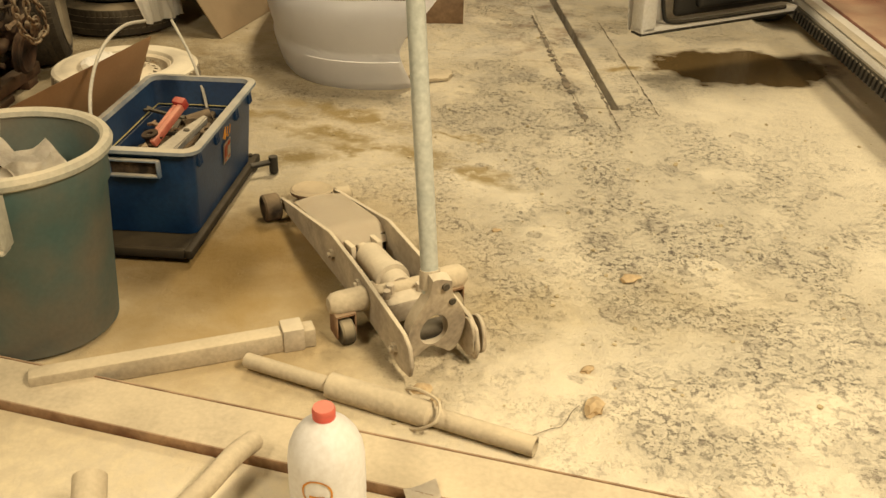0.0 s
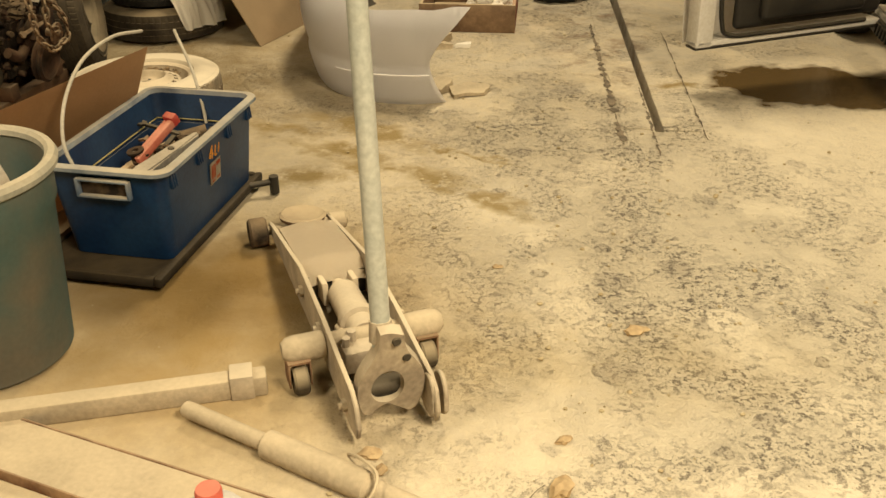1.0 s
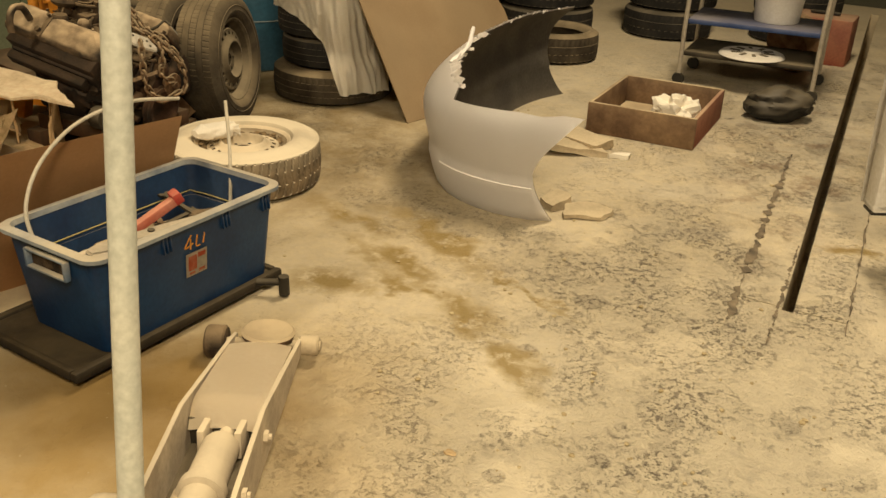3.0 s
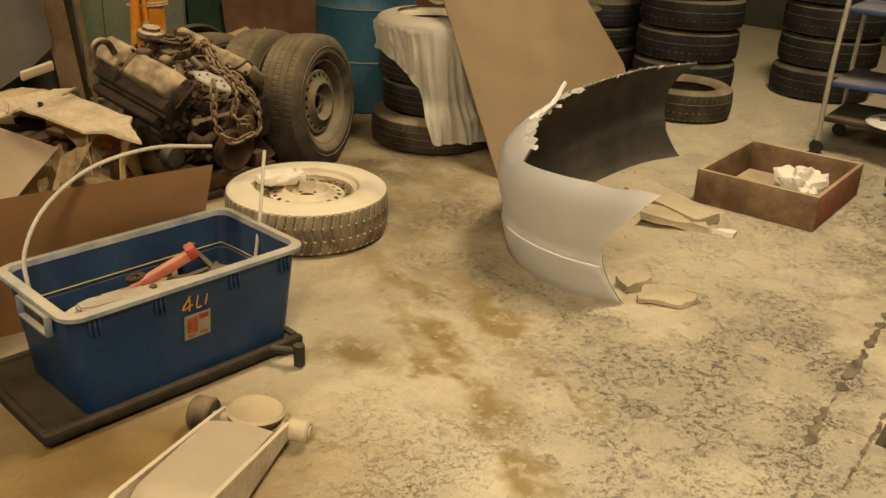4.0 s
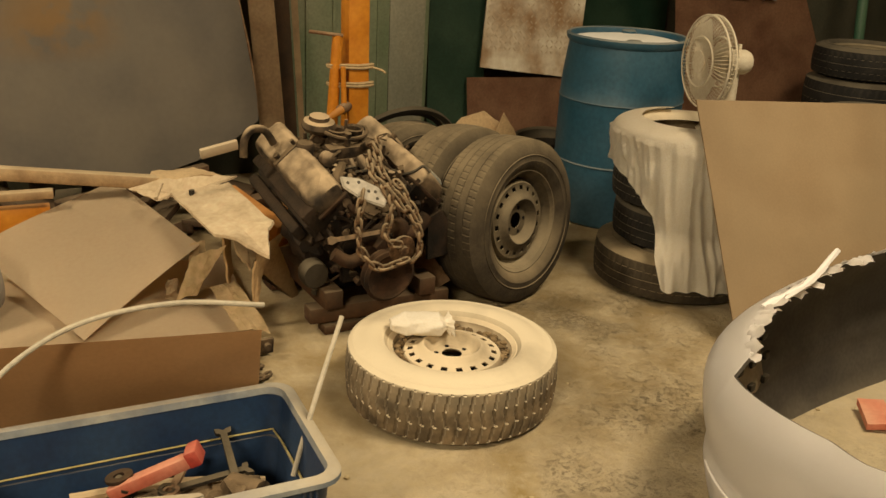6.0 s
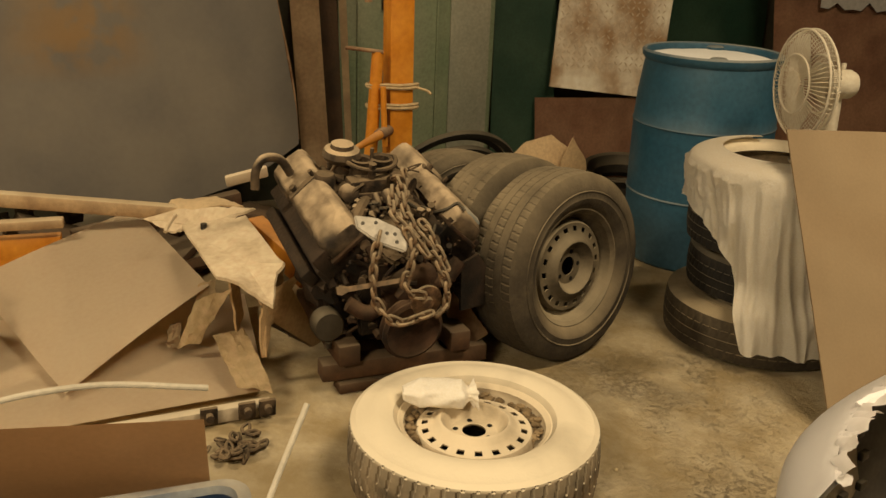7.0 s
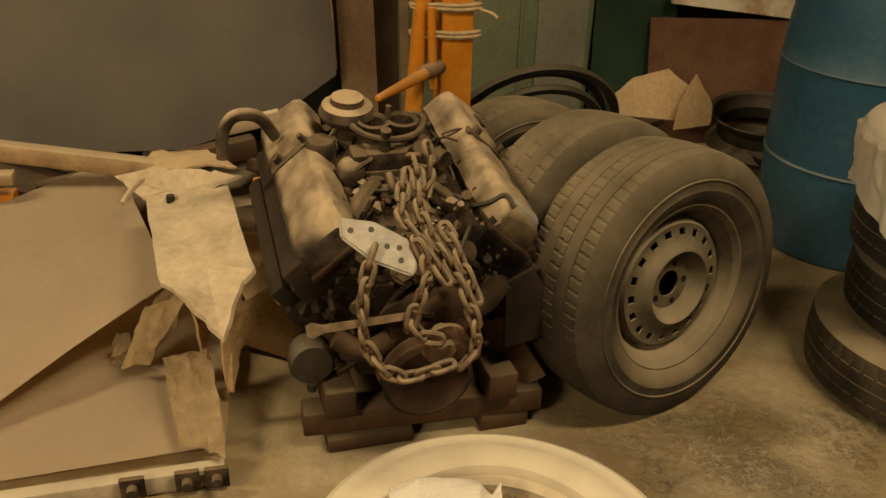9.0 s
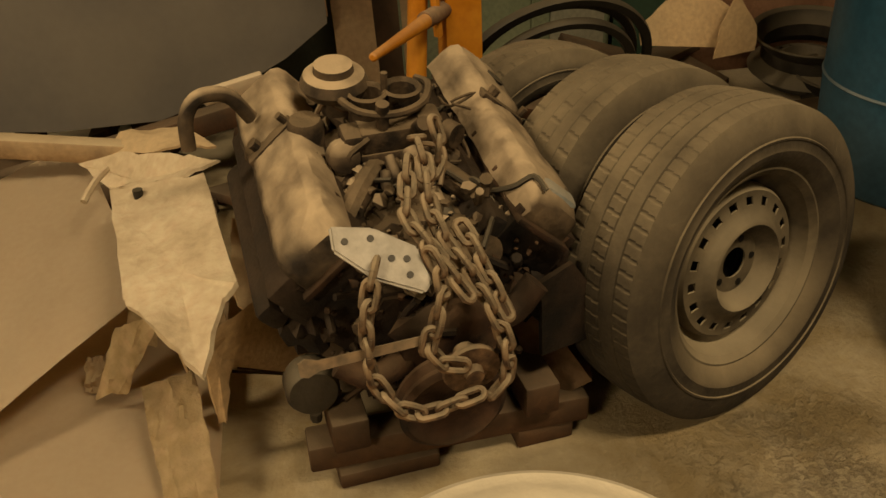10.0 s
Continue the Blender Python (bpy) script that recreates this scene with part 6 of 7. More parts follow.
    lathe(bm, [(0, 0), (0.02, 0), (0.02, 0.035), (0.05, 0.037), (0.052, 0.043), (0.05, 0.048), (0.018, 0.05), (0.016, 0.065), (0, 0.067)], 32, Matrix.Translation((0.37, 0.02, 0.425)) @ pose(0, 0, 0, 0, 90, 0))
    P("pump_flange", bm, M_CHAIN)
    bm = B()
    lathe(bm, [(0, 0), (0.085, 0), (0.10, 0.005), (0.10, 0.012), (0.088, 0.022), (0.10, 0.032), (0.102, 0.042), (0.09, 0.05), (0.085, 0.044), (0.06, 0.036), (0.03, 0.036), (0, 0.036)], 48, Matrix.Translation((0.34, 0.0, 0.30)) @ pose(0, 0, 0, 0, 90, 0))
    P("crank_pulley", bm, M_RUSTDK)
    # side flange disc and starter
    bm = B()
    lathe(bm, [(0, 0), (0.048, 0), (0.052, 0.008), (0.052, 0.05), (0.046, 0.06), (0, 0.062)], 28, Matrix.Translation((0.20, -0.235, 0.262)) @ pose(0, 0, 0, 0, 82, 0))
    cyl(bm, (0.25, -0.235, 0.212), (0.25, -0.235, 0.192), 0.012, seg=8)
    P("oil_filter", bm, M_DARK)
    bm = B()
    blob(bm, (0.10, -0.22, 0.36), (0.12, 0.06, 0.09), 12, 0.5, 3, 2.5)
    P("side_casting", bm, M_ENGINE)
    bm = B()
    blob(bm, (0.12, 0.22, 0.35), (0.12, 0.05, 0.10), 14, 0.5, 3, 2.5)
    P("side_casting", bm, M_ENGINE)
    bm = B()
    slab(bm, [(-0.05, -0.09), (0.07, -0.09), (0.08, 0.0), (0.02, 0.09), (-0.05, 0.07)], 0.012, Matrix.Translation((0.27, 0.25, 0.38)) @ pose(0, 0, 0, 80, 0, 100))
    P("front_plate", bm, M_ENGINE)
    # bent angle mount at the side
    inv = ENG.inverted()
    bm = B()
    sheet(bm, [inv @ Vector(p) for p in ((-2.27, 4.33, 0.27), (-2.22, 4.40, 0.265), (-2.155, 4.48, 0.135), (-2.19, 4.40, 0.07))], 0.018, 4, 4)
    sheet(bm, [inv @ Vector(p) for p in ((-2.155, 4.48, 0.135), (-2.30, 4.52, 0.14), (-2.32, 4.44, 0.06), (-2.19, 4.40, 0.07))], 0.018, 2, 2)
    part("angle_mount", bm, M_RUST, t, "rusty angle iron mount")
    # loose pressed bracket and a slotted bar
    bm = B()
    slab(bm, [(-0.09, 0.03), (-0.075, -0.01), (0.0, -0.04), (0.085, -0.045), (0.095, -0.02), (0.06, 0.03), (-0.02, 0.045)], 0.012)
    bmesh.ops.bevel(bm, geom=bm.edges[:], offset=0.004, segments=2, affect="EDGES")
    mb = ENG.inverted() @ (Matrix.Translation((-2.045, 4.06, 0.565)) @ pose(0, 0, 0, 0, 0, 62) @ pose(0, 0, 0, 40, 0, 0) @ pose(0, 0, 0, 0, 24, 0) @ Matrix.Scale(0.95, 4))
    bk = part("silver_bracket", bm, M_PALE, t, "pale metal bracket with slots", m=mb)
    # black plugs show the bolt holes' dark; nothing is cut
    for x, y in ((-0.06, 0.01), (0.02, 0.0), (0.055, -0.02), (-0.02, 0.025), (0.045, 0.005)):
        b = B()
        cyl(b, (x, y, 0.011), (x, y, 0.014), 0.006, seg=10)
        part("bolt_hole", b, M_BLACK, bk, m=mb)
    bm = B()
    slab(bm, [(-0.012, -0.010), (0.0, -0.015), (0.02, -0.008), (0.19, -0.007), (0.19, 0.007), (0.02, 0.008), (0.0, 0.015), (-0.012, 0.010)], 0.008)
    ma = ENG.inverted() @ (Matrix.Translation((-1.985, 3.925, 0.425)) @ pose(0, 0, 0, 0, -2, 93) @ pose(0, 0, 0, 65, 0, 0))
    part("slotted_bar", bm, M_CHAIN, t, m=ma)
    # wiring and small pipes
    rnd = random.Random(11)
    for k in range(20):
        x, y = rnd.uniform(-0.2, 0.12), rnd.uniform(-0.16, 0.16)
        z = 0.58 + rnd.uniform(-0.04, 0.03)
        bm = B()
        q = [(x, y, z)]
        for _ in range(4):
            x, y, z = x + rnd.uniform(-0.03, 0.07), y + rnd.uniform(-0.06, 0.06), z + rnd.uniform(-0.045, 0.035)
            q.append((x, y, z))
        tube(bm, q, rnd.uniform(0.003, 0.007), 6, 4)
        P("wire", bm, rnd.choice((M_ENGTOP, M_CHAIN, M_DARK)))
    # crusted dirt over the top of the engine
    for mat, sd, cnt in ((M_ENGTOP, 3, 190), (M_COVER, 7, 120), (M_RUSTDK, 9, 150)):
        rg = random.Random(sd)
        bm = B()
        for _ in range(cnt):
            if mat == M_RUSTDK:
                y, z = rg.uniform(-0.2, 0.2), rg.uniform(0.24, 0.52)
                c = Vector((0.275 - 0.25 * abs(y) + rg.uniform(-0.02, 0.03), y, z))
            else:
                y = rg.gauss(0, 0.085)
                c = Vector((rg.uniform(-0.25, 0.22), max(-0.17, min(0.17, y)), 0.535 + rg.uniform(0.0, 0.045)))
            r = 0.004 + 0.012 * rg.random() ** 2
            for v in bmesh.ops.create_icosphere(bm, subdivisions=1, radius=1.0)["verts"]:
                v.co = c + Vector((v.co.x * r * rg.uniform(0.6, 1.7), v.co.y * r * rg.uniform(0.6, 1.5), v.co.z * r * rg.uniform(0.6, 1.4)))
        tagged(P("crusted_dirt", bm, mat), "crusted dry dirt", kind="stuff")
    bm = B()
    blob(bm, (0.13, 0.0, 0.50), (0.13, 0.15, 0.045), 17, 0.45, 4, 2.6)
    P("valley_cover", bm, M_ENGTOP)
    for pts, r in (([(0.03, -0.02, 0.60), (0.06, -0.015, 0.575), (0.07, -0.01, 0.535)], 0.011), ([(0.02, -0.06, 0.585), (0.03, -0.065, 0.55), (0.03, -0.065, 0.525)], 0.008), ([(0.16, -0.10, 0.525), (0.20, -0.135, 0.548)], 0.014), ([(0.15, 0.11, 0.52), (0.19, 0.155, 0.545)], 0.021), ([(0.19, 0.19, 0.50), (0.20, 0.20, 0.56)], 0.007), ([(-0.05, -0.16, 0.60), (-0.02, -0.175, 0.56), (0.03, -0.15, 0.53), (0.08, -0.10, 0.53)], 0.0045)):
        bm = B()
        tube(bm, pts, r, 12, 5)
        P("pipe_stub", bm, M_COVER)
    for k in range(9):
        x, y = rnd.uniform(-0.24, 0.2), rnd.choice((-1, 1)) * rnd.uniform(0.07, 0.17)
        bm = B()
        z = 0.545 + rnd.uniform(0, 0.03)
        cyl(bm, (x, y, z), (x + rnd.uniform(-0.02, 0.02), y + rnd.uniform(-0.01, 0.01), z + rnd.uniform(0.02, 0.05)), rnd.uniform(0.007, 0.014), seg=8)
        P("stud", bm, rnd.choice((M_ENGTOP, M_COVER)))
    for k in range(30):
        y, z = rnd.uniform(-0.2, 0.2), rnd.uniform(0.24, 0.50)
        x = 0.26 + rnd.uniform(-0.03, 0.05) - 0.25 * abs(y)
        bm = B()
        if k % 3:
            cyl(bm, (x, y, z), (x + rnd.uniform(0.015, 0.05), y + rnd.uniform(-0.02, 0.02), z + rnd.uniform(-0.02, 0.03)), rnd.uniform(0.007, 0.02), seg=8, bev=0.002)
            P("front_bolt", bm, rnd.choice((M_ENGINE, M_RUSTDK, M_ENGTOP)))
        else:
            q = [(x, y, z)]
            for _ in range(3):
                q.append((q[-1][0] + rnd.uniform(-0.02, 0.03), q[-1][1] + rnd.uniform(-0.06, 0.06), q[-1][2] + rnd.uniform(-0.06, 0.03)))
            tube(bm, q, rnd.uniform(0.004, 0.010), 6, 4)
            P("front_pipe", bm, rnd.choice((M_ENGINE, M_RUSTDK)))
    return t


engine()


def cradle():
    t = thing("timber_cradle", ENG, "rough timber cradle under the engine", "cradle")
    for c, s, r in (((0.22, 0.03, 0.075), (0.07, 0.56, 0.06), (0, 0, -3)), ((-0.22, 0, 0.06), (0.09, 0.50, 0.09), (0, 0, 0)), ((0.02, 0.20, 0.14), (0.54, 0.07, 0.07), (0, 0, 0)), ((0.02, -0.17, 0.14), (0.50, 0.07, 0.07), (0, 0, 0)), ((0.22, 0.22, 0.023), (0.08, 0.12, 0.046), (0, 0, 0)), ((0.22, -0.10, 0.018), (0.07, 0.20, 0.036), (0, 0, 0))):
        bm = B()
        box(bm, c, s, r, 0.006)
        part("beam", bm, M_WOODDK, t)


cradle()


# ---- rusty lifting chain over the engine ----
def chain():
    t = thing("lifting_chain", Matrix(), "heavy rusty lifting chain draped over the engine front", "chain")
    bm = B()
    link = []
    for k in range(17):
        a = 2 * math.pi * k / 16
        link.append((0.0115 * math.cos(a), 0, 0.0115 * math.sin(a) + (0.0125 if math.sin(a) > 0.01 else -0.0125 if math.sin(a) < -0.01 else 0)))
    tube(bm, link, 0.0058, 7, 1)
    first = None
    runs = (
        [(-2.24, 4.17, 0.655), (-2.21, 4.165, 0.68), (-2.16, 4.165, 0.655), (-2.11, 4.16, 0.61), (-2.07, 4.17, 0.57), (-2.02, 4.205, 0.515), (-1.975, 4.24, 0.43), (-1.965, 4.245, 0.36), (-1.96, 4.22, 0.325)],
        [(-2.20, 4.15, 0.665), (-2.14, 4.13, 0.63), (-2.09, 4.12, 0.60), (-2.03, 4.15, 0.56), (-1.99, 4.185, 0.51)],
        [(-2.03, 4.06, 0.585), (-2.0, 4.04, 0.55), (-1.985, 4.025, 0.49), (-1.98, 4.022, 0.43), (-1.975, 4.03, 0.38), (-1.96, 4.06, 0.335), (-1.955, 4.10, 0.315), (-1.955, 4.14, 0.32), (-1.955, 4.18, 0.33)],
        [(-2.03, 4.13, 0.59), (-2.0, 4.15, 0.53), (-1.985, 4.135, 0.47), (-1.98, 4.12, 0.43), (-1.975, 4.14, 0.395), (-1.97, 4.17, 0.385)],
        [(-2.27, 4.20, 0.70), (-2.25, 4.21, 0.66), (-2.23, 4.20, 0.62), (-2.19, 4.17, 0.605)],
        [(-2.11, 4.20, 0.58), (-2.06, 4.215, 0.555), (-2.02, 4.235, 0.50), (-1.99, 4.25, 0.46)],
    )
    i = 0
    for run in runs:
        path = smooth_path(run, 24)
        acc, last, step = 0.0, path[0], 0.034
        for a, b in zip(path, path[1:]):
            acc += (b - a).length
            if acc >= step:
                acc -= step
                d = (b - a).normalized()
                q = d.to_track_quat("Z", "Y").to_matrix().to_4x4()
                m = Matrix.Translation(b) @ q @ pose(0, 0, 0, 0, 0, 90 * (i % 2) + 20 * math.sin(i))
                if first is None:
                    first = part("chain_link", bm, M_CHAIN, t)
                    first.matrix_basis = m
                else:
                    share(first, m, t)
                i += 1


chain()

# ---- blue drum ----
def drum():
    t = thing("plastic_drum", pose(-2.945, 5.845, 0) @ Matrix.Scale(1.05, 4), "tall blue plastic drum with white powder on its lid", "drum")
    bm = B()
    lathe(bm, [(0, 0), (0.255, 0), (0.27, 0.012), (0.278, 0.04), (0.286, 0.20), (0.29, 0.295), (0.2945, 0.30), (0.29, 0.306), (0.291, 0.45), (0.291, 0.59), (0.2955, 0.595), (0.291, 0.602), (0.286, 0.70), (0.272, 0.82), (0.268, 0.85), (0, 0.852)], 72)
    part("body", bm, M_DRUM, t)
    bm = B()
    lathe(bm, [(0.262, 0.845), (0.272, 0.848), (0.282, 0.862), (0.284, 0.88), (0.276, 0.888), (0.266, 0.884), (0.262, 0.872)], 72, close=True)
    part("rim", bm, M_DRUM, t)
    bm = B()
    lathe(bm, [(0, 0.872), (0.10, 0.871), (0.20, 0.868), (0.25, 0.860), (0.258, 0.853), (0, 0.853)], 48)
    for v in bm.verts:
        if v.co.z > 0.855:
            v.co.z += 0.004 * noise.noise(v.co * 12)
    part("powder_layer", bm, M_DRUMTOP, t, "white powder on the lid")
    for a in (140, -30):
        bm = B()
        lathe(bm, [(0, 0.86), (0.034, 0.86), (0.036, 0.878), (0.028, 0.884), (0, 0.884)], 24, Matrix.Translation((0.2 * math.cos(radians(a)), 0.2 * math.sin(radians(a)), 0)))
        part("bung", bm, M_DRUM, t)


drum()


# ---- engine hoist behind the engine ----
def hoist():
    t = thing("engine_hoist", Matrix(), "orange engine hoist with rope-tied upright post", "hoist")
    bm = B()
    box(bm, (-3.14, 4.482, 0.95), (0.10, 0.098, 1.75), (0, -1.0, 0), 0.006)
    post = part("post", bm, M_ORANGE, t)
    for z in (0.71, 0.79):
        bm = B()
        for k, dz in ((0, 0), (1, 0.012)):
            tube(bm, [(-3.082, 4.42, z + dz), (-3.08, 4.48, z - 0.004 + dz), (-3.082, 4.545, z + dz), (-3.15, 4.545, z), (-3.20, 4.48, z), (-3.15, 4.36, z + 0.006), (-3.09, 4.36, z + dz), (-3.082, 4.42, z + dz)], 0.007, 6, 4)
        part("rope_lashing", bm, M_ROPE, t)
    bm = B()
    tube(bm, [(-3.07, 4.54, 0.79), (-3.05, 4.575, 0.78), (-3.03, 4.585, 0.77)], 0.005, 6)
    part("rope_end", bm, M_ROPE, t)
    bm = B()
    cyl(bm, (-3.10, 4.35, 0.40), (-3.10, 4.385, 0.93), 0.027, 0.024, seg=18)
    ram = part("lift_ram", bm, M_ORANGE, t)
    bm = B()
    cyl(bm, (-3.12, 4.26, 0.945), (-3.08, 4.40, 0.93), 0.008, seg=8)
    part("pump_lever", bm, M_RUST, ram)
    bm = B()
    tube(bm, [(-3.06, 4.395, 0.80), (-3.06, 4.40, 0.68), (-3.07, 4.41, 0.56)], 0.012, 8)
    part("ram_strap", bm, M_ORANGE, ram)
    for y in (4.05, 4.90):
        bm = B()
        box(bm, (-2.78, (y + 4.48) / 2, 0.13), (0.86, 0.075, 0.075), (0, 0, 14 if y < 4.4 else -14), 0.006)
        part("leg", bm, M_ORANGE, t)
    bm = B()
    box(bm, (-3.14, 4.48, 0.09), (0.10, 0.62, 0.08), bev=0.006)
    box(bm, (-3.14, 4.48, 0.03), (0.16, 0.12, 0.06), bev=0.006)
    part("base_beam", bm, M_ORANGE, t)
    bm = B()
    cyl(bm, (-2.75, 4.185, 0.635), (-3.06, 4.405, 0.62), 0.010, 0.020, seg=12, bev=0.004)
    part("brace", bm, M_ORANGE, t)
    bm = B()
    cyl(bm, (-3.0, 4.36, 0.624), (-3.10, 4.435, 0.617), 0.022, seg=12)
    part("brace_end", bm, M_RUST, t)
    bm = B()
    tube(bm, [(-3.08, 4.36, 1.28), (-3.07, 4.33, 1.22), (-3.07, 4.335, 1.12)], 0.014, 8)
    part("hook", bm, M_RUST, t)


hoist()


# ---- things leaning along the far wall ----
def leaning(name, corners, thick, mat, label, category, nu=1, nv=1, bend=None, angle=35):
    t = thing(name, Matrix(), label, category)
    bm = B()
    sheet(bm, corners, thick, nu, nv, bend)
    p = part("panel", bm, mat, t, angle=angle)
    return t, p


def stained_panel_material():
    m = surf("stained_grey_sheet", (0.080, 0.073, 0.066), (0.108, 0.098, 0.087), 1.1, 0.42, 0.02, 0, 0.35, 40, gr=0.12)
    n, l = m.node_tree.nodes, m.node_tree.links
    b = n["Principled BSDF"]
    tc = n.new("ShaderNodeTexCoord")
    w = n.new("ShaderNodeTexNoise")
    w.inputs["Scale"].default_value, w.inputs["Detail"].default_value = 9, 7
    l.new(tc.outputs["Object"], w.inputs["Vector"])
    msk = ellipse_mask(n, l, tc.outputs["Object"], 0, 3.30, 60.0, 0.26, 0, 0.5)
    s = n.new("ShaderNodeSeparateXYZ")
    l.new(tc.outputs["Object"], s.inputs[0])
    up = n.new("ShaderNodeMapRange")
    up.inputs[1].default_value, up.inputs[2].default_value = 0.74, 0.92
    l.new(s.outputs[2], up.inputs[0])
    r = n.new("ShaderNodeMapRange")
    r.inputs[1].default_value, r.inputs[2].default_value = 0.38, 0.52
    l.new(w.outputs[0], r.inputs[0])
    k = n.new("ShaderNodeMath")
    k.operation = "MULTIPLY"
    l.new(msk, k.inputs[0])
    l.new(up.outputs[0], k.inputs[1])
    k2 = n.new("ShaderNodeMath")
    k2.operation = "MULTIPLY"
    l.new(k.outputs[0], k2.inputs[0])
    l.new(r.outputs[0], k2.inputs[1])
    mx = n.new("ShaderNodeMix")
    mx.data_type = "RGBA"
    l.new(k2.outputs[0], mx.inputs[0])
    old = b.inputs["Base Color"].links[0].from_socket
    l.new(old, mx.inputs[6])
    mx.inputs[7].default_value = (0.26, 0.13, 0.02, 1)
    l.new(mx.outputs[2], b.inputs["Base Color"])
    return m


# a large grey sheet with a bowed lower edge
t = thing("grey_sheet_panel", Matrix(), "large grey painted metal sheet with rust stains leaning on the wall", "panel")
bm = B()
mf = plane_frame((-3.55, 2.4, 0.12), (-3.63, 4.16, 0.12), (-3.86, 2.4, 2.0))
slab(bm, [(0.0, 0.20), (0.55, 0.16), (0.95, 0.10), (1.25, 0.09), (1.48, 0.15), (1.66, 0.23), (1.80, 0.32), (1.80, 0.45), (1.74, 0.95), (1.65, 1.6), (1.46, 1.95), (0.0, 1.95)], 0.012, mf)
part("panel", bm, stained_panel_material(), t)
bm = B()
tube(bm, [mf @ Vector(p) for p in ((1.80, 0.34, 0.004), (1.79, 0.6, 0.004), (1.74, 0.95, 0.004), (1.65, 1.58, 0.004))], 0.007, 6, 4)
part("rolled_edge", bm, M_RUST, t, "rusty rolled edge")

leaning("plank", [(-3.66, 4.23, 0.0), (-3.66, 4.36, 0.0), (-4.14, 4.33, 2.3), (-4.14, 4.19, 2.3)], 0.03, M_BATTEN, "pale wooden plank leaning on the wall", "plank")
leaning("plank", [(-3.82, 4.365, 0.0), (-3.82, 4.465, 0.0), (-4.18, 4.45, 2.4), (-4.18, 4.34, 2.4)], 0.03, M_WOODDK, "dark brown board leaning on the wall", "plank")
leaning("plank", [(-3.80, 4.47, 0.0), (-3.80, 4.50, 0.0), (-4.14, 4.50, 2.2), (-4.14, 4.455, 2.2)], 0.03, M_WOOD, "narrow wooden batten leaning on the wall", "plank")


def green_door():
    t = thing("green_panel_door", Matrix(), "pale green painted cabinet door panel against the wall", "panel")
    bm = B()
    box(bm, (-4.13, 4.92, 1.05), (0.05, 0.84, 2.1), bev=0.006)
    part("panel", bm, M_GREEN, t)
    for y, w in ((4.60, 0.012), (4.76, 0.02), (5.02, 0.012), (5.20, 0.22)):
        bm = B()
        box(bm, (-4.10, y, 1.05), (0.012, w, 2.08), bev=0.002)
        part("stile", bm, M_GREEN if w < 0.1 else surf("pale_grey_paint", (0.24, 0.24, 0.18), (0.32, 0.30, 0.22), 2, 0.5, 0.1, 0, 0.3), t)
    bm = B()
    box(bm, (-4.095, 4.73, 1.02), (0.02, 0.018, 0.07), bev=0.003)
    part("lock", bm, M_DARK, t)


green_door()
leaning("dark_green_board", [(-4.05, 5.33, 0.0), (-3.98, 5.68, 0.0), (-4.18, 5.68, 2.2), (-4.2, 5.36, 2.2)], 0.03, M_GREENDK, "dark green painted board leaning on the wall", "board")


def tread_plate():
    t = thing("tread_plate", Matrix(), "flaking beige diamond tread plate leaning on the wall", "plate")
    mf = plane_frame((-3.98, 5.62, 0.60), (-3.98, 6.30, 0.53), (-4.10, 5.62, 2.0))
    bm = B()
    slab(bm, [(0.0, 0.0), (0.69, -0.02), (0.70, 1.3), (0.0, 1.3)], 0.01, mf)
    p = part("sheet_metal", bm, M_PLATE, t)
    d = B()
    slab(d, [(-0.014, 0), (0, -0.004), (0.014, 0), (0, 0.004)], 0.003)
    first = None
    rnd = random.Random(2)
    for i in range(20):
        for j in range(14):
            if rnd.random() < 0.05:
                continue
            x, y = 0.02 + 0.033 * i, 0.12 + 0.033 * j
            m = mf @ pose(x, y, 0.009, 0, 0, 45 if (i + j) % 2 else -45)
            if first is None:
                first = part("tread_stud", d, M_PLATE, t)
                first.matrix_basis = m
            else:
                share(first, m, t)


tread_plate()
leaning("brown_wall_board", [(-3.94, 5.56, 0.0), (-3.86, 6.75, 0.0), (-3.96, 6.75, 0.50), (-4.02, 5.56, 0.535)], 0.02, M_RUSTBD, "reddish brown board standing against the wall", "board")
leaning("dark_green_board", [(-4.16, 6.35, 0.0), (-4.16, 7.15, 0.0), (-4.2, 7.15, 2.2), (-4.2, 6.35, 2.2)], 0.03, M_GREENDK, "dark green painted board against the wall", "board")

# brown board with torn grey top behind the fan
leaning("brown_wall_board", [(-3.75, 7.0, 0.0), (-3.55, 8.35, 0.0), (-3.75, 7.75, 1.35), (-3.95, 6.95, 1.35)], 0.02, M_RUSTBD, "rust-brown board leaning on the wall", "board")
t = thing("torn_sheet", Matrix(), "torn grey sheet metal hanging over a brown board", "sheet metal")
bm = B()
rnd = random.Random(8)
pts = [(0, 0.3), (0.45, 0.3)] + [(0.45 - 0.45 * k / 9, 0.02 + (0.05 * rnd.random() if k % 2 else 0.0) + 0.02 * k / 9) for k in range(10)]
slab(bm, pts, 0.004, plane_frame((-3.80, 7.20, 0.98), (-3.70, 7.68, 0.98), (-3.86, 7.20, 1.5)))
part("sheet_metal", bm, M_PANEL, t)

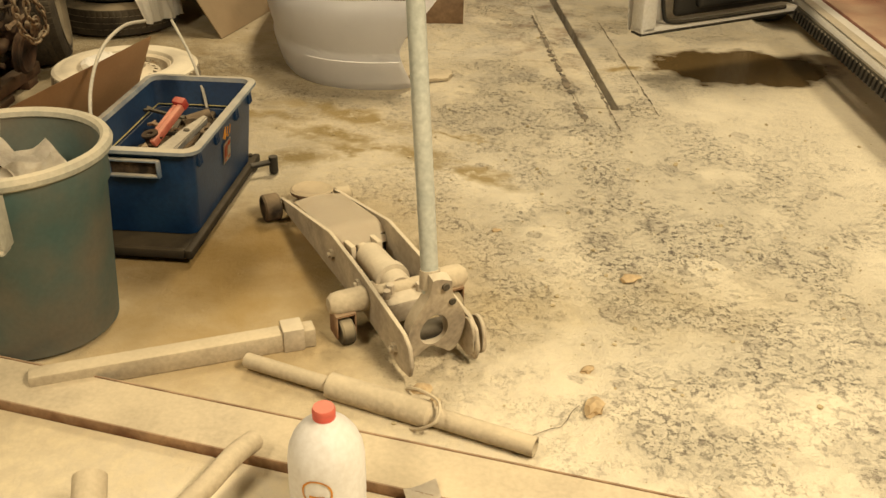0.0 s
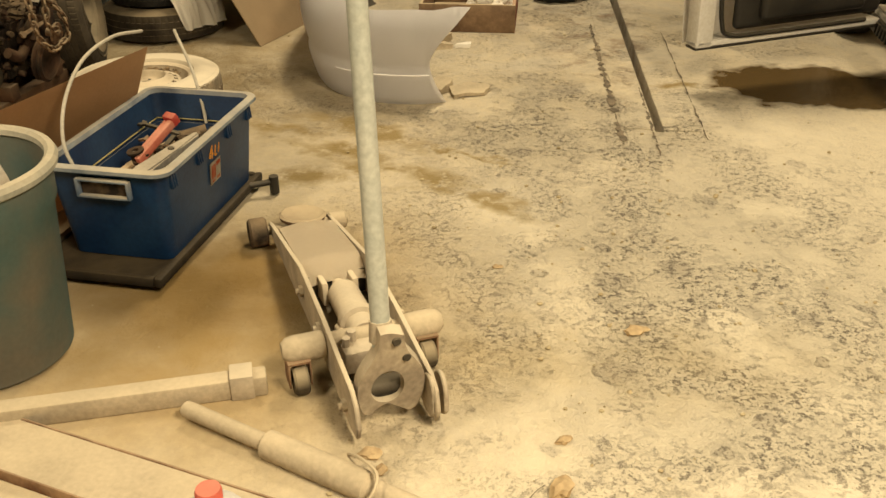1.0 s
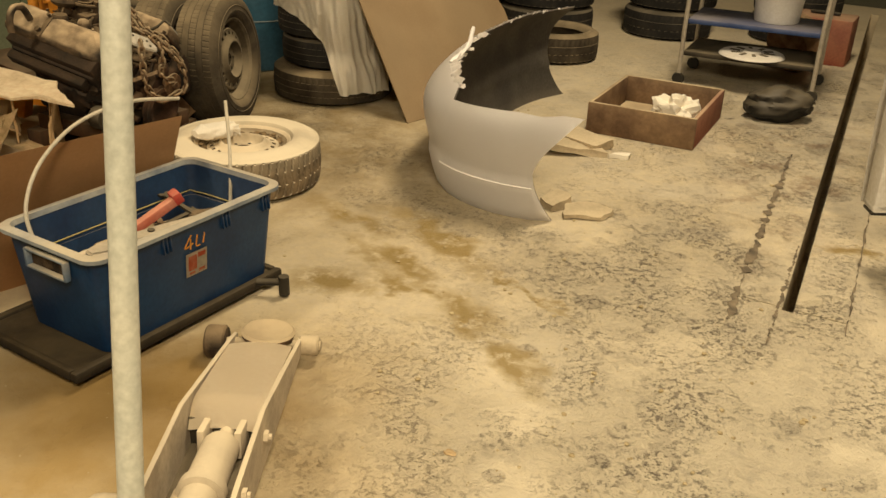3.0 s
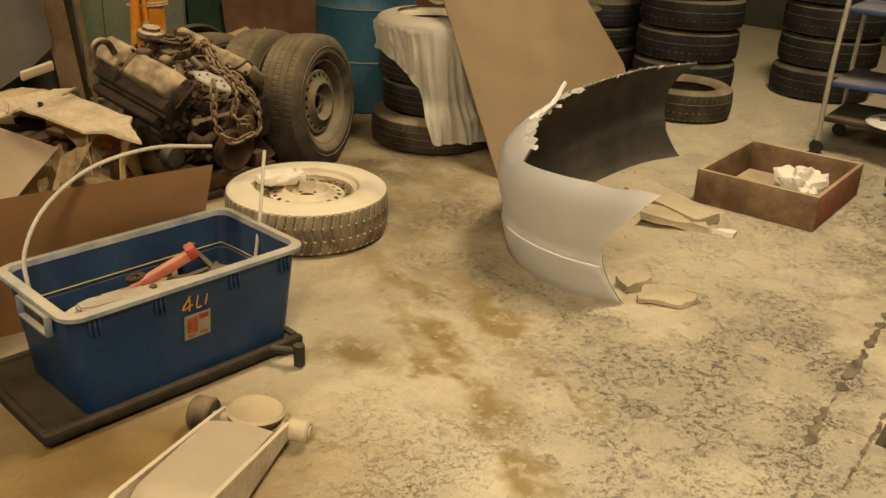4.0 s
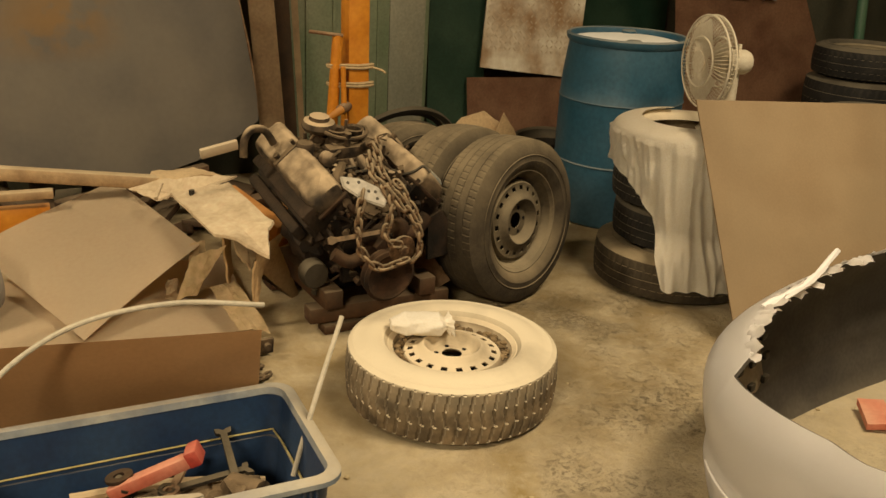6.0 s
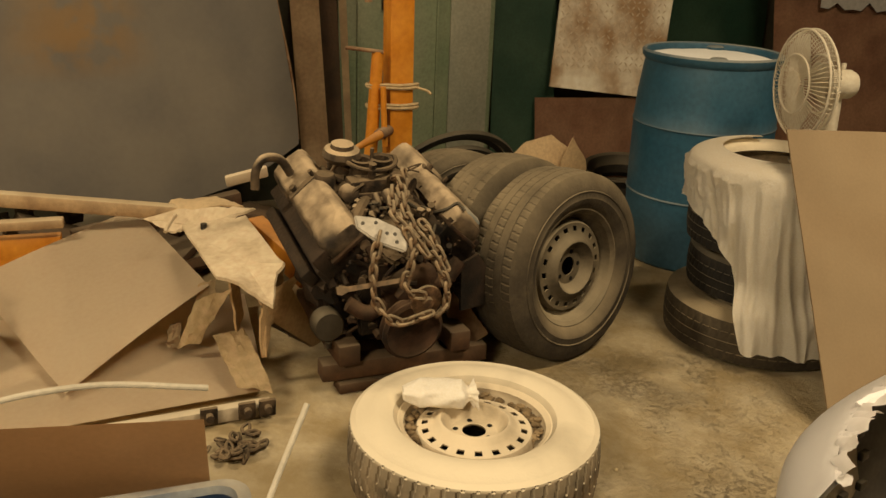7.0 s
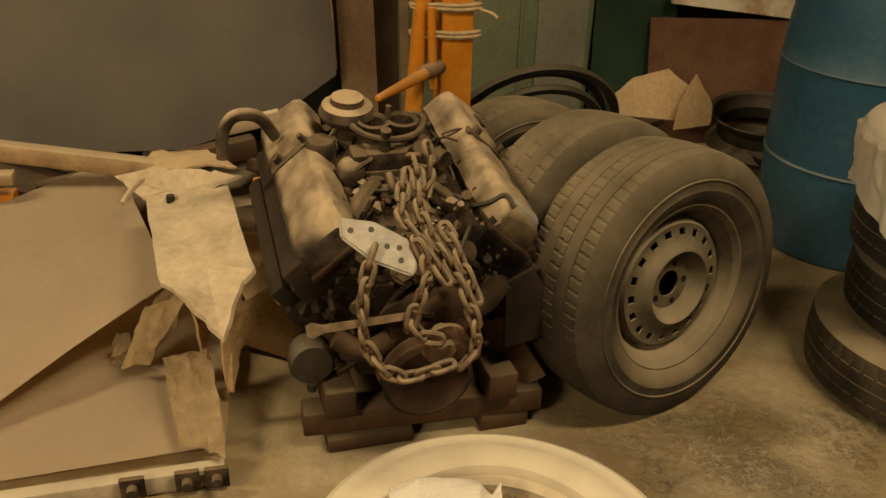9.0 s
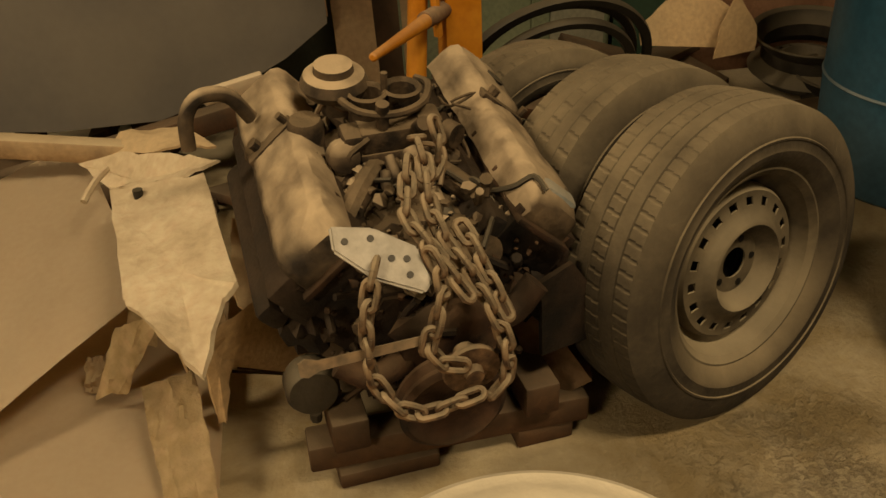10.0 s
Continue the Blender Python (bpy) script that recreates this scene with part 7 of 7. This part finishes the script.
# green pipes and racks in the far corner
for k, (y, x) in enumerate(((8.45, -3.85), (8.62, -3.7), (8.9, -3.75), (9.2, -3.9))):
    t = thing("green_pipe", Matrix(), "dark green pipe leaning on the wall", "pipe", "green pipes by the wall")
    bm = B()
    cyl(bm, (x + 0.25, y, 0.0), (x - 0.1, y + 0.15, 2.3), 0.035, seg=14)
    part("pipe_body", bm, M_GREENDK if k % 2 else surf("green_pipe_paint", (0.02, 0.10, 0.06), (0.04, 0.14, 0.08), 3, 0.4, 0.1, 0, 0.3), t)

# ---- rims, hoops and scraps by the wall ----
t = thing("rubber_hoop", pose(-3.53, 4.89, 0.23, 0, -62, 0), "large black rubber hoop leaning by the wall", "hoop")
for R, z in ((0.33, 0.0), (0.29, 0.03), (0.265, -0.03)):
    bm = B()
    lathe(bm, [(R - 0.02, z - 0.012), (R + 0.004, z - 0.014), (R + 0.008, z), (R + 0.004, z + 0.014), (R - 0.02, z + 0.012), (R - 0.026, z)], 72, close=True)
    part("ring", bm, M_BLACK, t)
t = thing("bare_rim", pose(-3.66, 5.93, 0.155, 4, 6, 0), "dark bare wheel rim lying on scraps", "wheel rim")
part("rim", rim_mesh(0.20, 0.18, -0.05), M_DARK, t)
t = thing("bare_rim", pose(-3.50, 6.02, 0.03, 0, 0, 30), "dark bare wheel rim lying under another", "wheel rim")
part("rim", rim_mesh(0.20, 0.20, -0.05), M_DARK, t)


def scrap(name, pts, a, b, c, thick, mat, label, category, curl=0.0, seed=0):
    """A torn flat piece set between three points in space."""
    t = thing(name, Matrix(), label, category)
    mf = plane_frame(a, b, c)
    bm = B()
    slab(bm, pts, thick)
    bmesh.ops.triangulate(bm, faces=bm.faces[:])
    bmesh.ops.subdivide_edges(bm, edges=bm.edges[:], cuts=3, use_grid_fill=True)
    for v in bm.verts:
        v.co.z += curl * (v.co.x ** 2) + 0.012 * noise.noise(Vector((v.co.x * 5 + seed, v.co.y * 5, seed)))
        v.co += 0.004 * noise.noise_vector(v.co * 40)
    part("piece", bm, mat, t, m=mf, angle=50)
    return t


scrap("cardboard_scrap", [(0, 0), (0.36, -0.04), (0.33, 0.10), (0.24, 0.17), (0.10, 0.14), (0.0, 0.06)], (-3.62, 5.24, 0.26), (-3.60, 5.66, 0.25), (-3.75, 5.28, 0.55), 0.008, M_CARTON, "torn cardboard flap by the wall", "cardboard", 0.1, 1)
scrap("cardboard_scrap", [(0, 0), (0.16, 0.0), (0.17, 0.08), (0.10, 0.20), (0.03, 0.10)], (-3.52, 5.46, 0.22), (-3.52, 5.65, 0.23), (-3.60, 5.5, 0.55), 0.008, M_CARTON, "torn cardboard flap by the wall", "cardboard", -0.4, 2)
t = thing("scrap_heap", Matrix(), "dim heap of scrap filling the gap by the wall", "scrap", kind="stuff")
bm = B()
rnd = random.Random(21)
for k in range(60):
    x, y = rnd.uniform(-4.0, -3.2), rnd.uniform(2.4, 5.7)
    box(bm, (x, y, rnd.uniform(0.02, 0.16)), (rnd.uniform(0.05, 0.3), rnd.uniform(0.05, 0.3), rnd.uniform(0.02, 0.06)), (rnd.uniform(-25, 25), rnd.uniform(-25, 25), rnd.uniform(0, 180)), 0.003)
part("heap", bm, M_WOODDK, t)

# ---- debris in front of the grey sheet ----
# flat dusty steel sheets
leaning("steel_sheet", [(-2.27, 3.165, 0.068), (-2.595, 3.635, 0.232), (-3.33, 3.45, 0.305), (-3.06, 2.87, 0.15)], 0.010, M_SHEET, "dust-covered square metal sheet lying on debris", "metal sheet", 6, 6, lambda u, v: 0.01 * math.sin(3 * u + v))
leaning("steel_sheet", [(-2.08, 2.5, 0.045), (-2.16, 3.74, 0.045), (-2.9, 3.80, 0.06), (-2.9, 2.5, 0.06)], 0.014, M_SHEET, "large dusty metal sheet lying flat", "metal sheet")


def slide_rail():
    t = thing("slide_rail", Matrix(), "old metal slide rail with bent bracket end", "rail")
    bm = B()
    a, c = Vector((-2.05, 2.55, 0.03)), Vector((-2.09, 3.735, 0.03))
    box(bm, (a + c) / 2, (0.035, 1.19, 0.045), (0, 0, 2), 0.004)
    part("rail_body", bm, M_JACK, t)
    for y in (3.55, 3.66, 3.72):
        bm = B()
        box(bm, (-2.055, y, 0.045), (0.012, 0.05, 0.06), (0, 10, 0), 0.003)
        cyl(bm, (-2.045, y, 0.05), (-2.025, y, 0.05), 0.012, seg=10)
        part("bracket_tab", bm, M_ENGTOP, t)


slide_rail()
def torn_piece(name, pts, thick, mat, label, category, curl=0.0, seed=0):
    """A torn flat piece whose outline runs through points in space."""
    t = thing(name, Matrix(), label, category)
    mid = sum((Vector(p) for p in pts), Vector()) / len(pts)
    ring = [Vector(p) for p in pts]
    edge = []
    for a, b in zip(ring, ring[1:] + ring[:1]):
        for k in range(6):
            p = a.lerp(b, k / 6)
            edge.append(p + (0.008 if k else 0.002) * noise.noise_vector(p * 45 + Vector((seed, 0, 0))))
    bm = B()
    rows = []
    for f in (1.0, 0.72, 0.42, 0.15):
        rows.append([bm.verts.new(mid.lerp(p, f) + Vector((0, 0, curl * (1 - f) + 0.010 * noise.noise(mid.lerp(p, f) * 14 + Vector((seed, 0, 0)))))) for p in edge])
    n = len(edge)
    fs = []
    for a, b in zip(rows, rows[1:]):
        fs += [bm.faces.new((a[i], a[(i + 1) % n], b[(i + 1) % n], b[i])) for i in range(n)]
    fs.append(bm.faces.new(rows[-1]))
    bmesh.ops.recalc_face_normals(bm, faces=bm.faces)
    bmesh.ops.solidify(bm, geom=fs, thickness=thick)
    part("piece", bm, mat, t, angle=50)
    return t


M_FIBRE = surf("dusty_pale_fibre", (0.52, 0.40, 0.255), (0.68, 0.54, 0.36), 9, 0.9, 0.7, 0, 0.25, 45)
sh = torn_piece("fibre_sheet", [(-2.80, 3.578, 0.385), (-2.735, 3.79, 0.425), (-2.31, 3.835, 0.395), (-2.285, 3.805, 0.385), (-2.12, 3.757, 0.345), (-2.25, 3.68, 0.37), (-2.37, 3.622, 0.365)], 0.012, M_FIBRE, "pointed dusty fibre sheet propped on debris", "fibre sheet", 0.0, 3)
# black plug in place of the bolt hole's dark
bm = B()
cyl(bm, (-2.735, 3.645, 0.385), (-2.735, 3.645, 0.408), 0.011, seg=14)
part("bolt_hole", bm, M_BLACK, sh)
torn_piece("fibre_sheet", [(-2.265, 3.76, 0.33), (-2.33, 3.80, 0.36), (-2.33, 3.80, 0.20), (-2.29, 3.765, 0.09), (-2.30, 3.75, 0.09), (-2.29, 3.75, 0.2)], 0.008, M_CARTON, "torn brown strip hanging from the sheet", "strip", 0.0, 6)
torn_piece("fibre_sheet", [(-2.41, 3.675, 0.365), (-2.47, 3.72, 0.36), (-2.49, 3.73, 0.16), (-2.44, 3.70, 0.12)], 0.008, M_CARTON, "torn brown flap under the dusty sheet", "strip", 0.0, 8)
torn_piece("fibre_sheet", [(-3.13, 3.474, 0.315), (-2.99, 3.55, 0.30), (-2.86, 3.60, 0.345), (-2.76, 3.71, 0.40), (-2.75, 3.83, 0.44), (-2.87, 3.74, 0.415), (-3.01, 3.62, 0.375)], 0.008, M_FIBRE, "curled dusty cardboard strip", "cardboard", -0.03, 5)
torn_piece("fibre_sheet", [(-3.10, 3.54, 0.33), (-2.98, 3.70, 0.385), (-2.95, 3.82, 0.385), (-3.1, 3.74, 0.39), (-3.18, 3.58, 0.36)], 0.006, M_CARTON, "curled brown cardboard flap", "cardboard", 0.02, 9)
torn_piece("fibre_sheet", [(-2.93, 3.83, 0.20), (-2.80, 3.94, 0.20), (-2.70, 3.90, 0.11), (-2.62, 3.83, 0.09), (-2.70, 3.80, 0.14)], 0.01, M_CARTON, "torn dusty cardboard behind the sheet", "cardboard", 0.0, 7)
t = thing("bent_strip", Matrix(), "narrow curled strip of dusty plastic", "strip")
bm = B()
tube(bm, [(-2.79, 3.52, 0.37), (-2.84, 3.545, 0.39), (-2.905, 3.568, 0.39)], 0.008, 6)
part("strip_body", bm, M_FIBRE, t)


def block_piece(name, c, s, rot, mat, label, category, seed, rough=0.012):
    t = thing(name, pose(*c, *rot), label, category)
    bm = B()
    box(bm, (0, 0, 0), s)
    bmesh.ops.subdivide_edges(bm, edges=bm.edges[:], cuts=9, use_grid_fill=True)
    for v in bm.verts:
        v.co += 0.5 * rough * noise.noise_vector(v.co * 14 + Vector((seed, 0, 0))) + 0.35 * rough * noise.noise_vector(v.co * 90)
        v.co.y *= 1 - 0.5 * max(0, abs(v.co.x) / s[0] - 0.2)
    part("piece", bm, mat, t, angle=30)
    return t


def quad_block(name, a, b, c, d, thick, mat, label, category, seed, rough=0.006):
    """A rough-broken slab between four corners."""
    t = thing(name, Matrix(), label, category)
    bm = B()
    sheet(bm, [a, b, c, d], -thick, 12, 8)
    for v in bm.verts:
        v.co += rough * noise.noise_vector(v.co * 40 + Vector((seed, 0, 0))) + 0.6 * rough * noise.noise_vector(v.co * 120)
    part("piece", bm, mat, t, angle=28)


quad_block("fibre_block", (-2.13, 3.647, 0.085), (-2.07, 3.744, 0.085), (-2.40, 3.718, 0.15), (-2.375, 3.61, 0.15), 0.045, M_FOAM, "crumbling fibre board strip leaning on a sheet", "fibre board", 1, 0.008)
quad_block("wood_chunk", (-2.45, 3.505, 0.085), (-2.42, 3.575, 0.11), (-2.385, 3.68, 0.30), (-2.47, 3.575, 0.24), 0.05, M_FOAM, "broken chunk of pale wood leaning in debris", "wood", 2)
quad_block("wood_chunk", (-2.535, 3.575, 0.15), (-2.52, 3.64, 0.14), (-2.62, 3.66, 0.245), (-2.61, 3.60, 0.235), 0.045, M_FOAM, "broken chunk of pale wood leaning in debris", "wood", 4)
quad_block("wood_chunk", (-2.50, 3.475, 0.07), (-2.49, 3.52, 0.07), (-2.515, 3.53, 0.145), (-2.53, 3.49, 0.14), 0.05, M_WOOD, "small splintered wood chunk", "wood", 3, 0.009)
# beams behind
for c, s, r, mat, lab in (((-3.27, 3.07, 0.375), (0.05, 1.15, 0.055), (-4, 0, -17), M_WOOD, "dusty grey beam lying on debris"), ((-3.20, 2.88, 0.31), (0.05, 0.62, 0.035), (0, 0, -4), M_WOOD, "thin wooden batten lying on debris"), ((-3.25, 2.80, 0.18), (0.06, 0.75, 0.14), (0, 0, -4), M_ORANGE, "orange painted steel beam on edge"), ((-2.98, 3.96, 0.19), (0.40, 0.07, 0.10), (0, 12, 20), M_ORANGE, "orange painted steel bar in debris"), ((-3.42, 3.55, 0.22), (0.06, 0.7, 0.07), (6, 0, 12), M_WOODDK, "dark timber under the grey sheet"), ((-3.22, 3.88, 0.43), (0.02, 0.17, 0.05), (12, 20, 4), M_SHEET, "perforated dusty metal strip")):
    t = thing("beam", pose(*c, *r), lab, "beam")
    bm = B()
    box(bm, (0, 0, 0), s, bev=0.006)
    part("bar", bm, mat, t)
t = thing("grey_canister", pose(-2.62, 2.78, 0.17, 90, 0, 20), "grey rounded canister end beside the sheets", "canister")
bm = B()
lathe(bm, [(0, -0.15), (0.10, -0.15), (0.14, -0.10), (0.15, 0.0), (0.14, 0.09), (0.10, 0.13), (0, 0.14)], 32)
part("shell", bm, M_PANEL, t)

# ---- dark tyre stacks further back ----
def stack(x, y, n, R, W, z0=0.0, mat=M_RUBBER_D, lab="dark dusty tyre in a tall stack"):
    rr = random.Random(int(100 * (x + y)))
    first = None
    for k in range(n):
        m = pose(x + rr.uniform(-0.02, 0.02), y + rr.uniform(-0.02, 0.02), z0 + W * (k + 0.5), 0, 0, rr.uniform(0, 90))
        if first is None:
            first = wheel("spare_tyre", m, R, W, 0.2, 0.05, mat, None, lab, "tyre", "dark tyre stacks", treads=48, rows=3, seg_per=4, depth=0.005)
        else:
            copy_thing(first, m)


stack(-1.86, 7.98, 4, 0.36, 0.215)
stack(-1.05, 8.55, 4, 0.34, 0.215)
stack(-2.45, 8.75, 4, 0.34, 0.215)
stack(-3.05, 7.75, 3, 0.33, 0.21)
stack(-2.35, 7.05, 3, 0.31, 0.20, lab="dusty tyre in a low stack behind the board")
stack(-1.45, 7.25, 1, 0.30, 0.20, mat=M_RUBBER, lab="dusty tyre lying on the floor")
wheel("spare_wheel", pose(-2.62, 8.0, 0.44, 0, 0, 0), 0.31, 0.19, 0.185, 0.05, M_RUBBER_D, M_RIM, "wheel with dusty steel rim on the stack", "wheel", treads=48)
wheel("spare_wheel", pose(-2.62, 8.0, 0.10, 0, 0, 0), 0.31, 0.19, 0.185, 0.05, M_RUBBER_D, M_RIM, "wheel with dusty steel rim at the bottom of the stack", "wheel", treads=48)
stack(-2.62, 8.0, 1, 0.31, 0.15, 0.195)
wheel("spare_wheel", pose(-3.05, 7.75, 0.63 + 0.095, 0, 0, 0), 0.30, 0.19, 0.185, 0.05, M_RUBBER_D, M_RIM, "wheel with pale dusty rim on a stack", "wheel", treads=48, seg_per=4)
stack(-0.2, 9.0, 2, 0.33, 0.2)

# ---- odd things by the trench ----
t = thing("black_mirror_housing", pose(0.20, 6.62, 0.0, 0, 0, 25), "black plastic moulded housing on the floor", "car part")
bm = B()
blob(bm, (0, 0, 0.085), (0.19, 0.12, 0.10), 3, 0.25, 4, 1.4)
for v in bm.verts:
    v.co.z = max(v.co.z, 0.0)
part("shell", bm, M_BLACK, t)
t = thing("rusty_hub", pose(0.0, 7.75, 0.18, 0, 75, 60), "dark rusty brake drum standing on the floor", "brake drum")
bm = B()
lathe(bm, [(0, 0), (0.17, 0), (0.19, 0.03), (0.19, 0.14), (0.17, 0.16), (0.08, 0.17), (0.07, 0.21), (0, 0.21)], 40)
part("drum_casting", bm, M_RUST, t)
t = thing("red_tool_box", pose(0.12, 8.35, 0, 0, 0, 0), "dark red metal tool box far back", "tool box")
bm = B()
box(bm, (0, 0, 0.16), (0.42, 0.3, 0.32), bev=0.012)
part("case", bm, M_CRATERED, t)
bm = B()
box(bm, (0, 0, 0.335), (0.2, 0.025, 0.02), bev=0.004)
part("carry_handle", bm, M_BLACK, t)


# ---- the parked car with its door open ----
def car():
    t = thing("white_car", pose(1.80, 5.15, 0), "white car with one door standing open", "car")
    # local: the sill runs towards -y; the cabin lies to +x
    bm = B()
    box(bm, (0.09, -0.75, 0.27), (0.13, 1.9, 0.13), bev=0.02)
    sill = part("sill", bm, M_WHITE, t)
    bm = B()
    box(bm, (0.02, -0.75, 0.262), (0.02, 1.86, 0.075), bev=0.006)
    strip = part("sill_seal", bm, M_BLACK, sill)
    for k in range(34):
        b = B()
        box(b, (0.008, -1.6 + 0.05 * k, 0.258), (0.012, 0.022, 0.06), (20, 0, 0), 0.002)
        part("seal_rib", b, M_BLACK, sill)
    bm = B()
    box(bm, (0.055, -0.75, 0.338), (0.05, 1.86, 0.008), bev=0.002)
    part("scuff_plate", bm, M_STEEL, sill)
    bm = B()
    box(bm, (0.95, -0.75, 0.30), (1.55, 1.9, 0.06), bev=0.01)
    part("cabin_floor", bm, M_CRATERED, t)
    bm = B()
    box(bm, (0.95, 0.95, 0.62), (1.75, 1.5, 0.62), bev=0.10, seg=4)
    box(bm, (0.95, -2.6, 0.62), (1.75, 1.8, 0.62), bev=0.10, seg=4)
    box(bm, (1.74, -0.75, 0.6), (0.12, 1.9, 0.6), bev=0.03)
    part("body", bm, M_WHITE, t)
    bm = B()
    box(bm, (0.95, -1.2, 1.40), (1.35, 1.9, 0.06), bev=0.025)
    part("roof", bm, M_WHITE, t)
    for x in (0.30, 1.60):
        for y, lean in ((0.0, 24), (-2.1, -20)):
            bm = B()
            box(bm, (x, y, 1.13), (0.06, 0.08, 0.62), (lean, 0, 0), 0.015)
            part("pillar", bm, M_WHITE, t)
    bm = B()
    box(bm, (0.55, -0.95, 0.48), (0.46, 0.5, 0.22), bev=0.06, seg=3)
    box(bm, (0.55, -1.22, 0.80), (0.46, 0.14, 0.6), (12, 0, 0), 0.05, 3)
    part("seat", bm, M_BLACK, t)
    for y in (0.95, -2.75):
        for x in (0.12, 1.78):
            b = B()
            lathe(b, [(0.19, -0.09), (0.28, -0.10), (0.305, -0.07), (0.31, 0), (0.305, 0.07), (0.28, 0.10), (0.19, 0.09)], 40, Matrix.Translation((x, y, 0.308)) @ m_axis, close=True)
            w = part("tyre", b, M_RUBBER_D, t)
            b = B()
            lathe(b, [(0, -0.05), (0.18, -0.06), (0.19, -0.08), (0.195, 0.08), (0, 0.07)], 32, Matrix.Translation((x, y, 0.308)) @ m_axis)
            part("rim", b, M_STEEL, w)
    # the door, hinged by the front of the sill, swung right out
    h, f = Vector((0.0, 0.10, 0.0)), Vector((-0.925, -0.37, 0.0))
    ang = math.degrees(math.atan2(f.y - h.y, f.x - h.x))
    md = pose(h.x, h.y, 0.27, 0, 1.5, ang)
    ln = (f - h).length
    bm = B()
    sheet(bm, [(0, -0.05, 0), (ln, -0.05, 0), (ln, -0.05, 0.72), (0, -0.05, 0.72)], 0.02, 8, 10, lambda u, v: 0.045 * math.sin(math.pi * (0.15 + 0.7 * v)))
    box(bm, (ln - 0.045, 0.0, 0.36), (0.09, 0.10, 0.72), bev=0.012)
    box(bm, (ln / 2, 0, 0.02), (ln, 0.10, 0.03), bev=0.008)
    door = part("door", bm, M_WHITE, t, m=md)
    bm = B()
    tube(bm, [(ln - 0.105, 0.055, 0.70), (ln - 0.075, 0.055, 0.5), (ln - 0.10, 0.055, 0.3), (ln - 0.12, 0.055, 0.12), (ln - 0.17, 0.055, 0.05), (ln - 0.4, 0.055, 0.04), (0.1, 0.055, 0.04)], 0.011, 8)
    part("door_seal", bm, M_BLACK, door, m=md)
    bm = B()
    box(bm, (ln / 2 - 0.06, 0.07, 0.40), (ln - 0.22, 0.05, 0.64), bev=0.03, seg=3)
    box(bm, (ln / 2 - 0.05, 0.11, 0.20), (ln * 0.55, 0.06, 0.16), bev=0.025, seg=3)
    part("door_trim", bm, M_BLACK, door, "black inner door trim", m=md)
    bm = B()
    box(bm, (ln / 2, 0, -0.004), (ln, 0.085, 0.012), bev=0.003)
    part("door_bottom_rubber", bm, M_BLACK, door, m=md)


car()


# ---- small heaps and crumbs on the floor ----
t = thing("dusty_chain_heap", pose(-1.92, 3.60, 0), "small dusty heap of chain on the floor", "chain heap")
rnd = random.Random(4)
for k in range(26):
    a, r = rnd.uniform(0, 6.28), 0.085 * math.sqrt(rnd.random())
    c = Vector((r * math.cos(a), r * math.sin(a), 0.012 + 0.02 * rnd.random()))
    d = Vector((rnd.uniform(-1, 1), rnd.uniform(-1, 1), rnd.uniform(-0.4, 0.4))).normalized() * 0.02
    e = d.cross(Vector((0, 0, 1))) * 0.6
    bm = B()
    tube(bm, [c + d, c + e, c - d, c - e, c + d], 0.005, 6, 4)
    part("chain_link", bm, M_ENGTOP, t)
t = thing("floor_crumbs", Matrix(), "scattered dust crumbs and chips on the floor", "crumbs", kind="stuff")
bm = B()
rnd = random.Random(15)
for k in range(900):
    if k < 620:
        x, y = rnd.gauss(0.7, 0.75), rnd.gauss(3.0, 0.8)
    else:
        x, y = rnd.uniform(-2.0, 1.0), rnd.uniform(3.2, 6.0)
    if abs(x - 0.74 + 0.078 * (y - 4.28)) < 0.06 and y > 4.2:
        continue
    r = 0.002 + 0.007 * rnd.random() ** 5
    q = bmesh.ops.create_icosphere(bm, subdivisions=1, radius=r)
    for v in q["verts"]:
        v.co = Vector((x, y, 0.4 * r)) + Vector((v.co.x * rnd.uniform(0.7, 1.5), v.co.y * rnd.uniform(0.7, 1.5), v.co.z * 0.7))
part("crumb_scatter", bm, surf("dust_crumb", (0.36, 0.28, 0.15), (0.50, 0.40, 0.23), 40, 0.95, 0.3), t)
for x, y, s, rz in ((0.585, 2.66, 0.035, 20), (0.40, 1.98, 0.04, 70), (-0.06, 2.03, 0.03, 10), (0.40, 2.15, 0.022, 40), (-0.02, 1.98, 0.022, 80), (0.15, 2.98, 0.018, 0)):
    t = thing("mud_clod", pose(x, y, 0, 0, 0, rz), "small dried brown clod of dirt", "clod")
    bm = B()
    blob(bm, (0, 0, s * 0.22), (s, s * 0.6, s * 0.35), int(100 * x) % 13, 0.6, 2, 1.6)
    part("lump", bm, surf("dried_mud", (0.30, 0.19, 0.08), (0.45, 0.31, 0.15), 30, 0.95, 0.6, 0, 0.4), t)
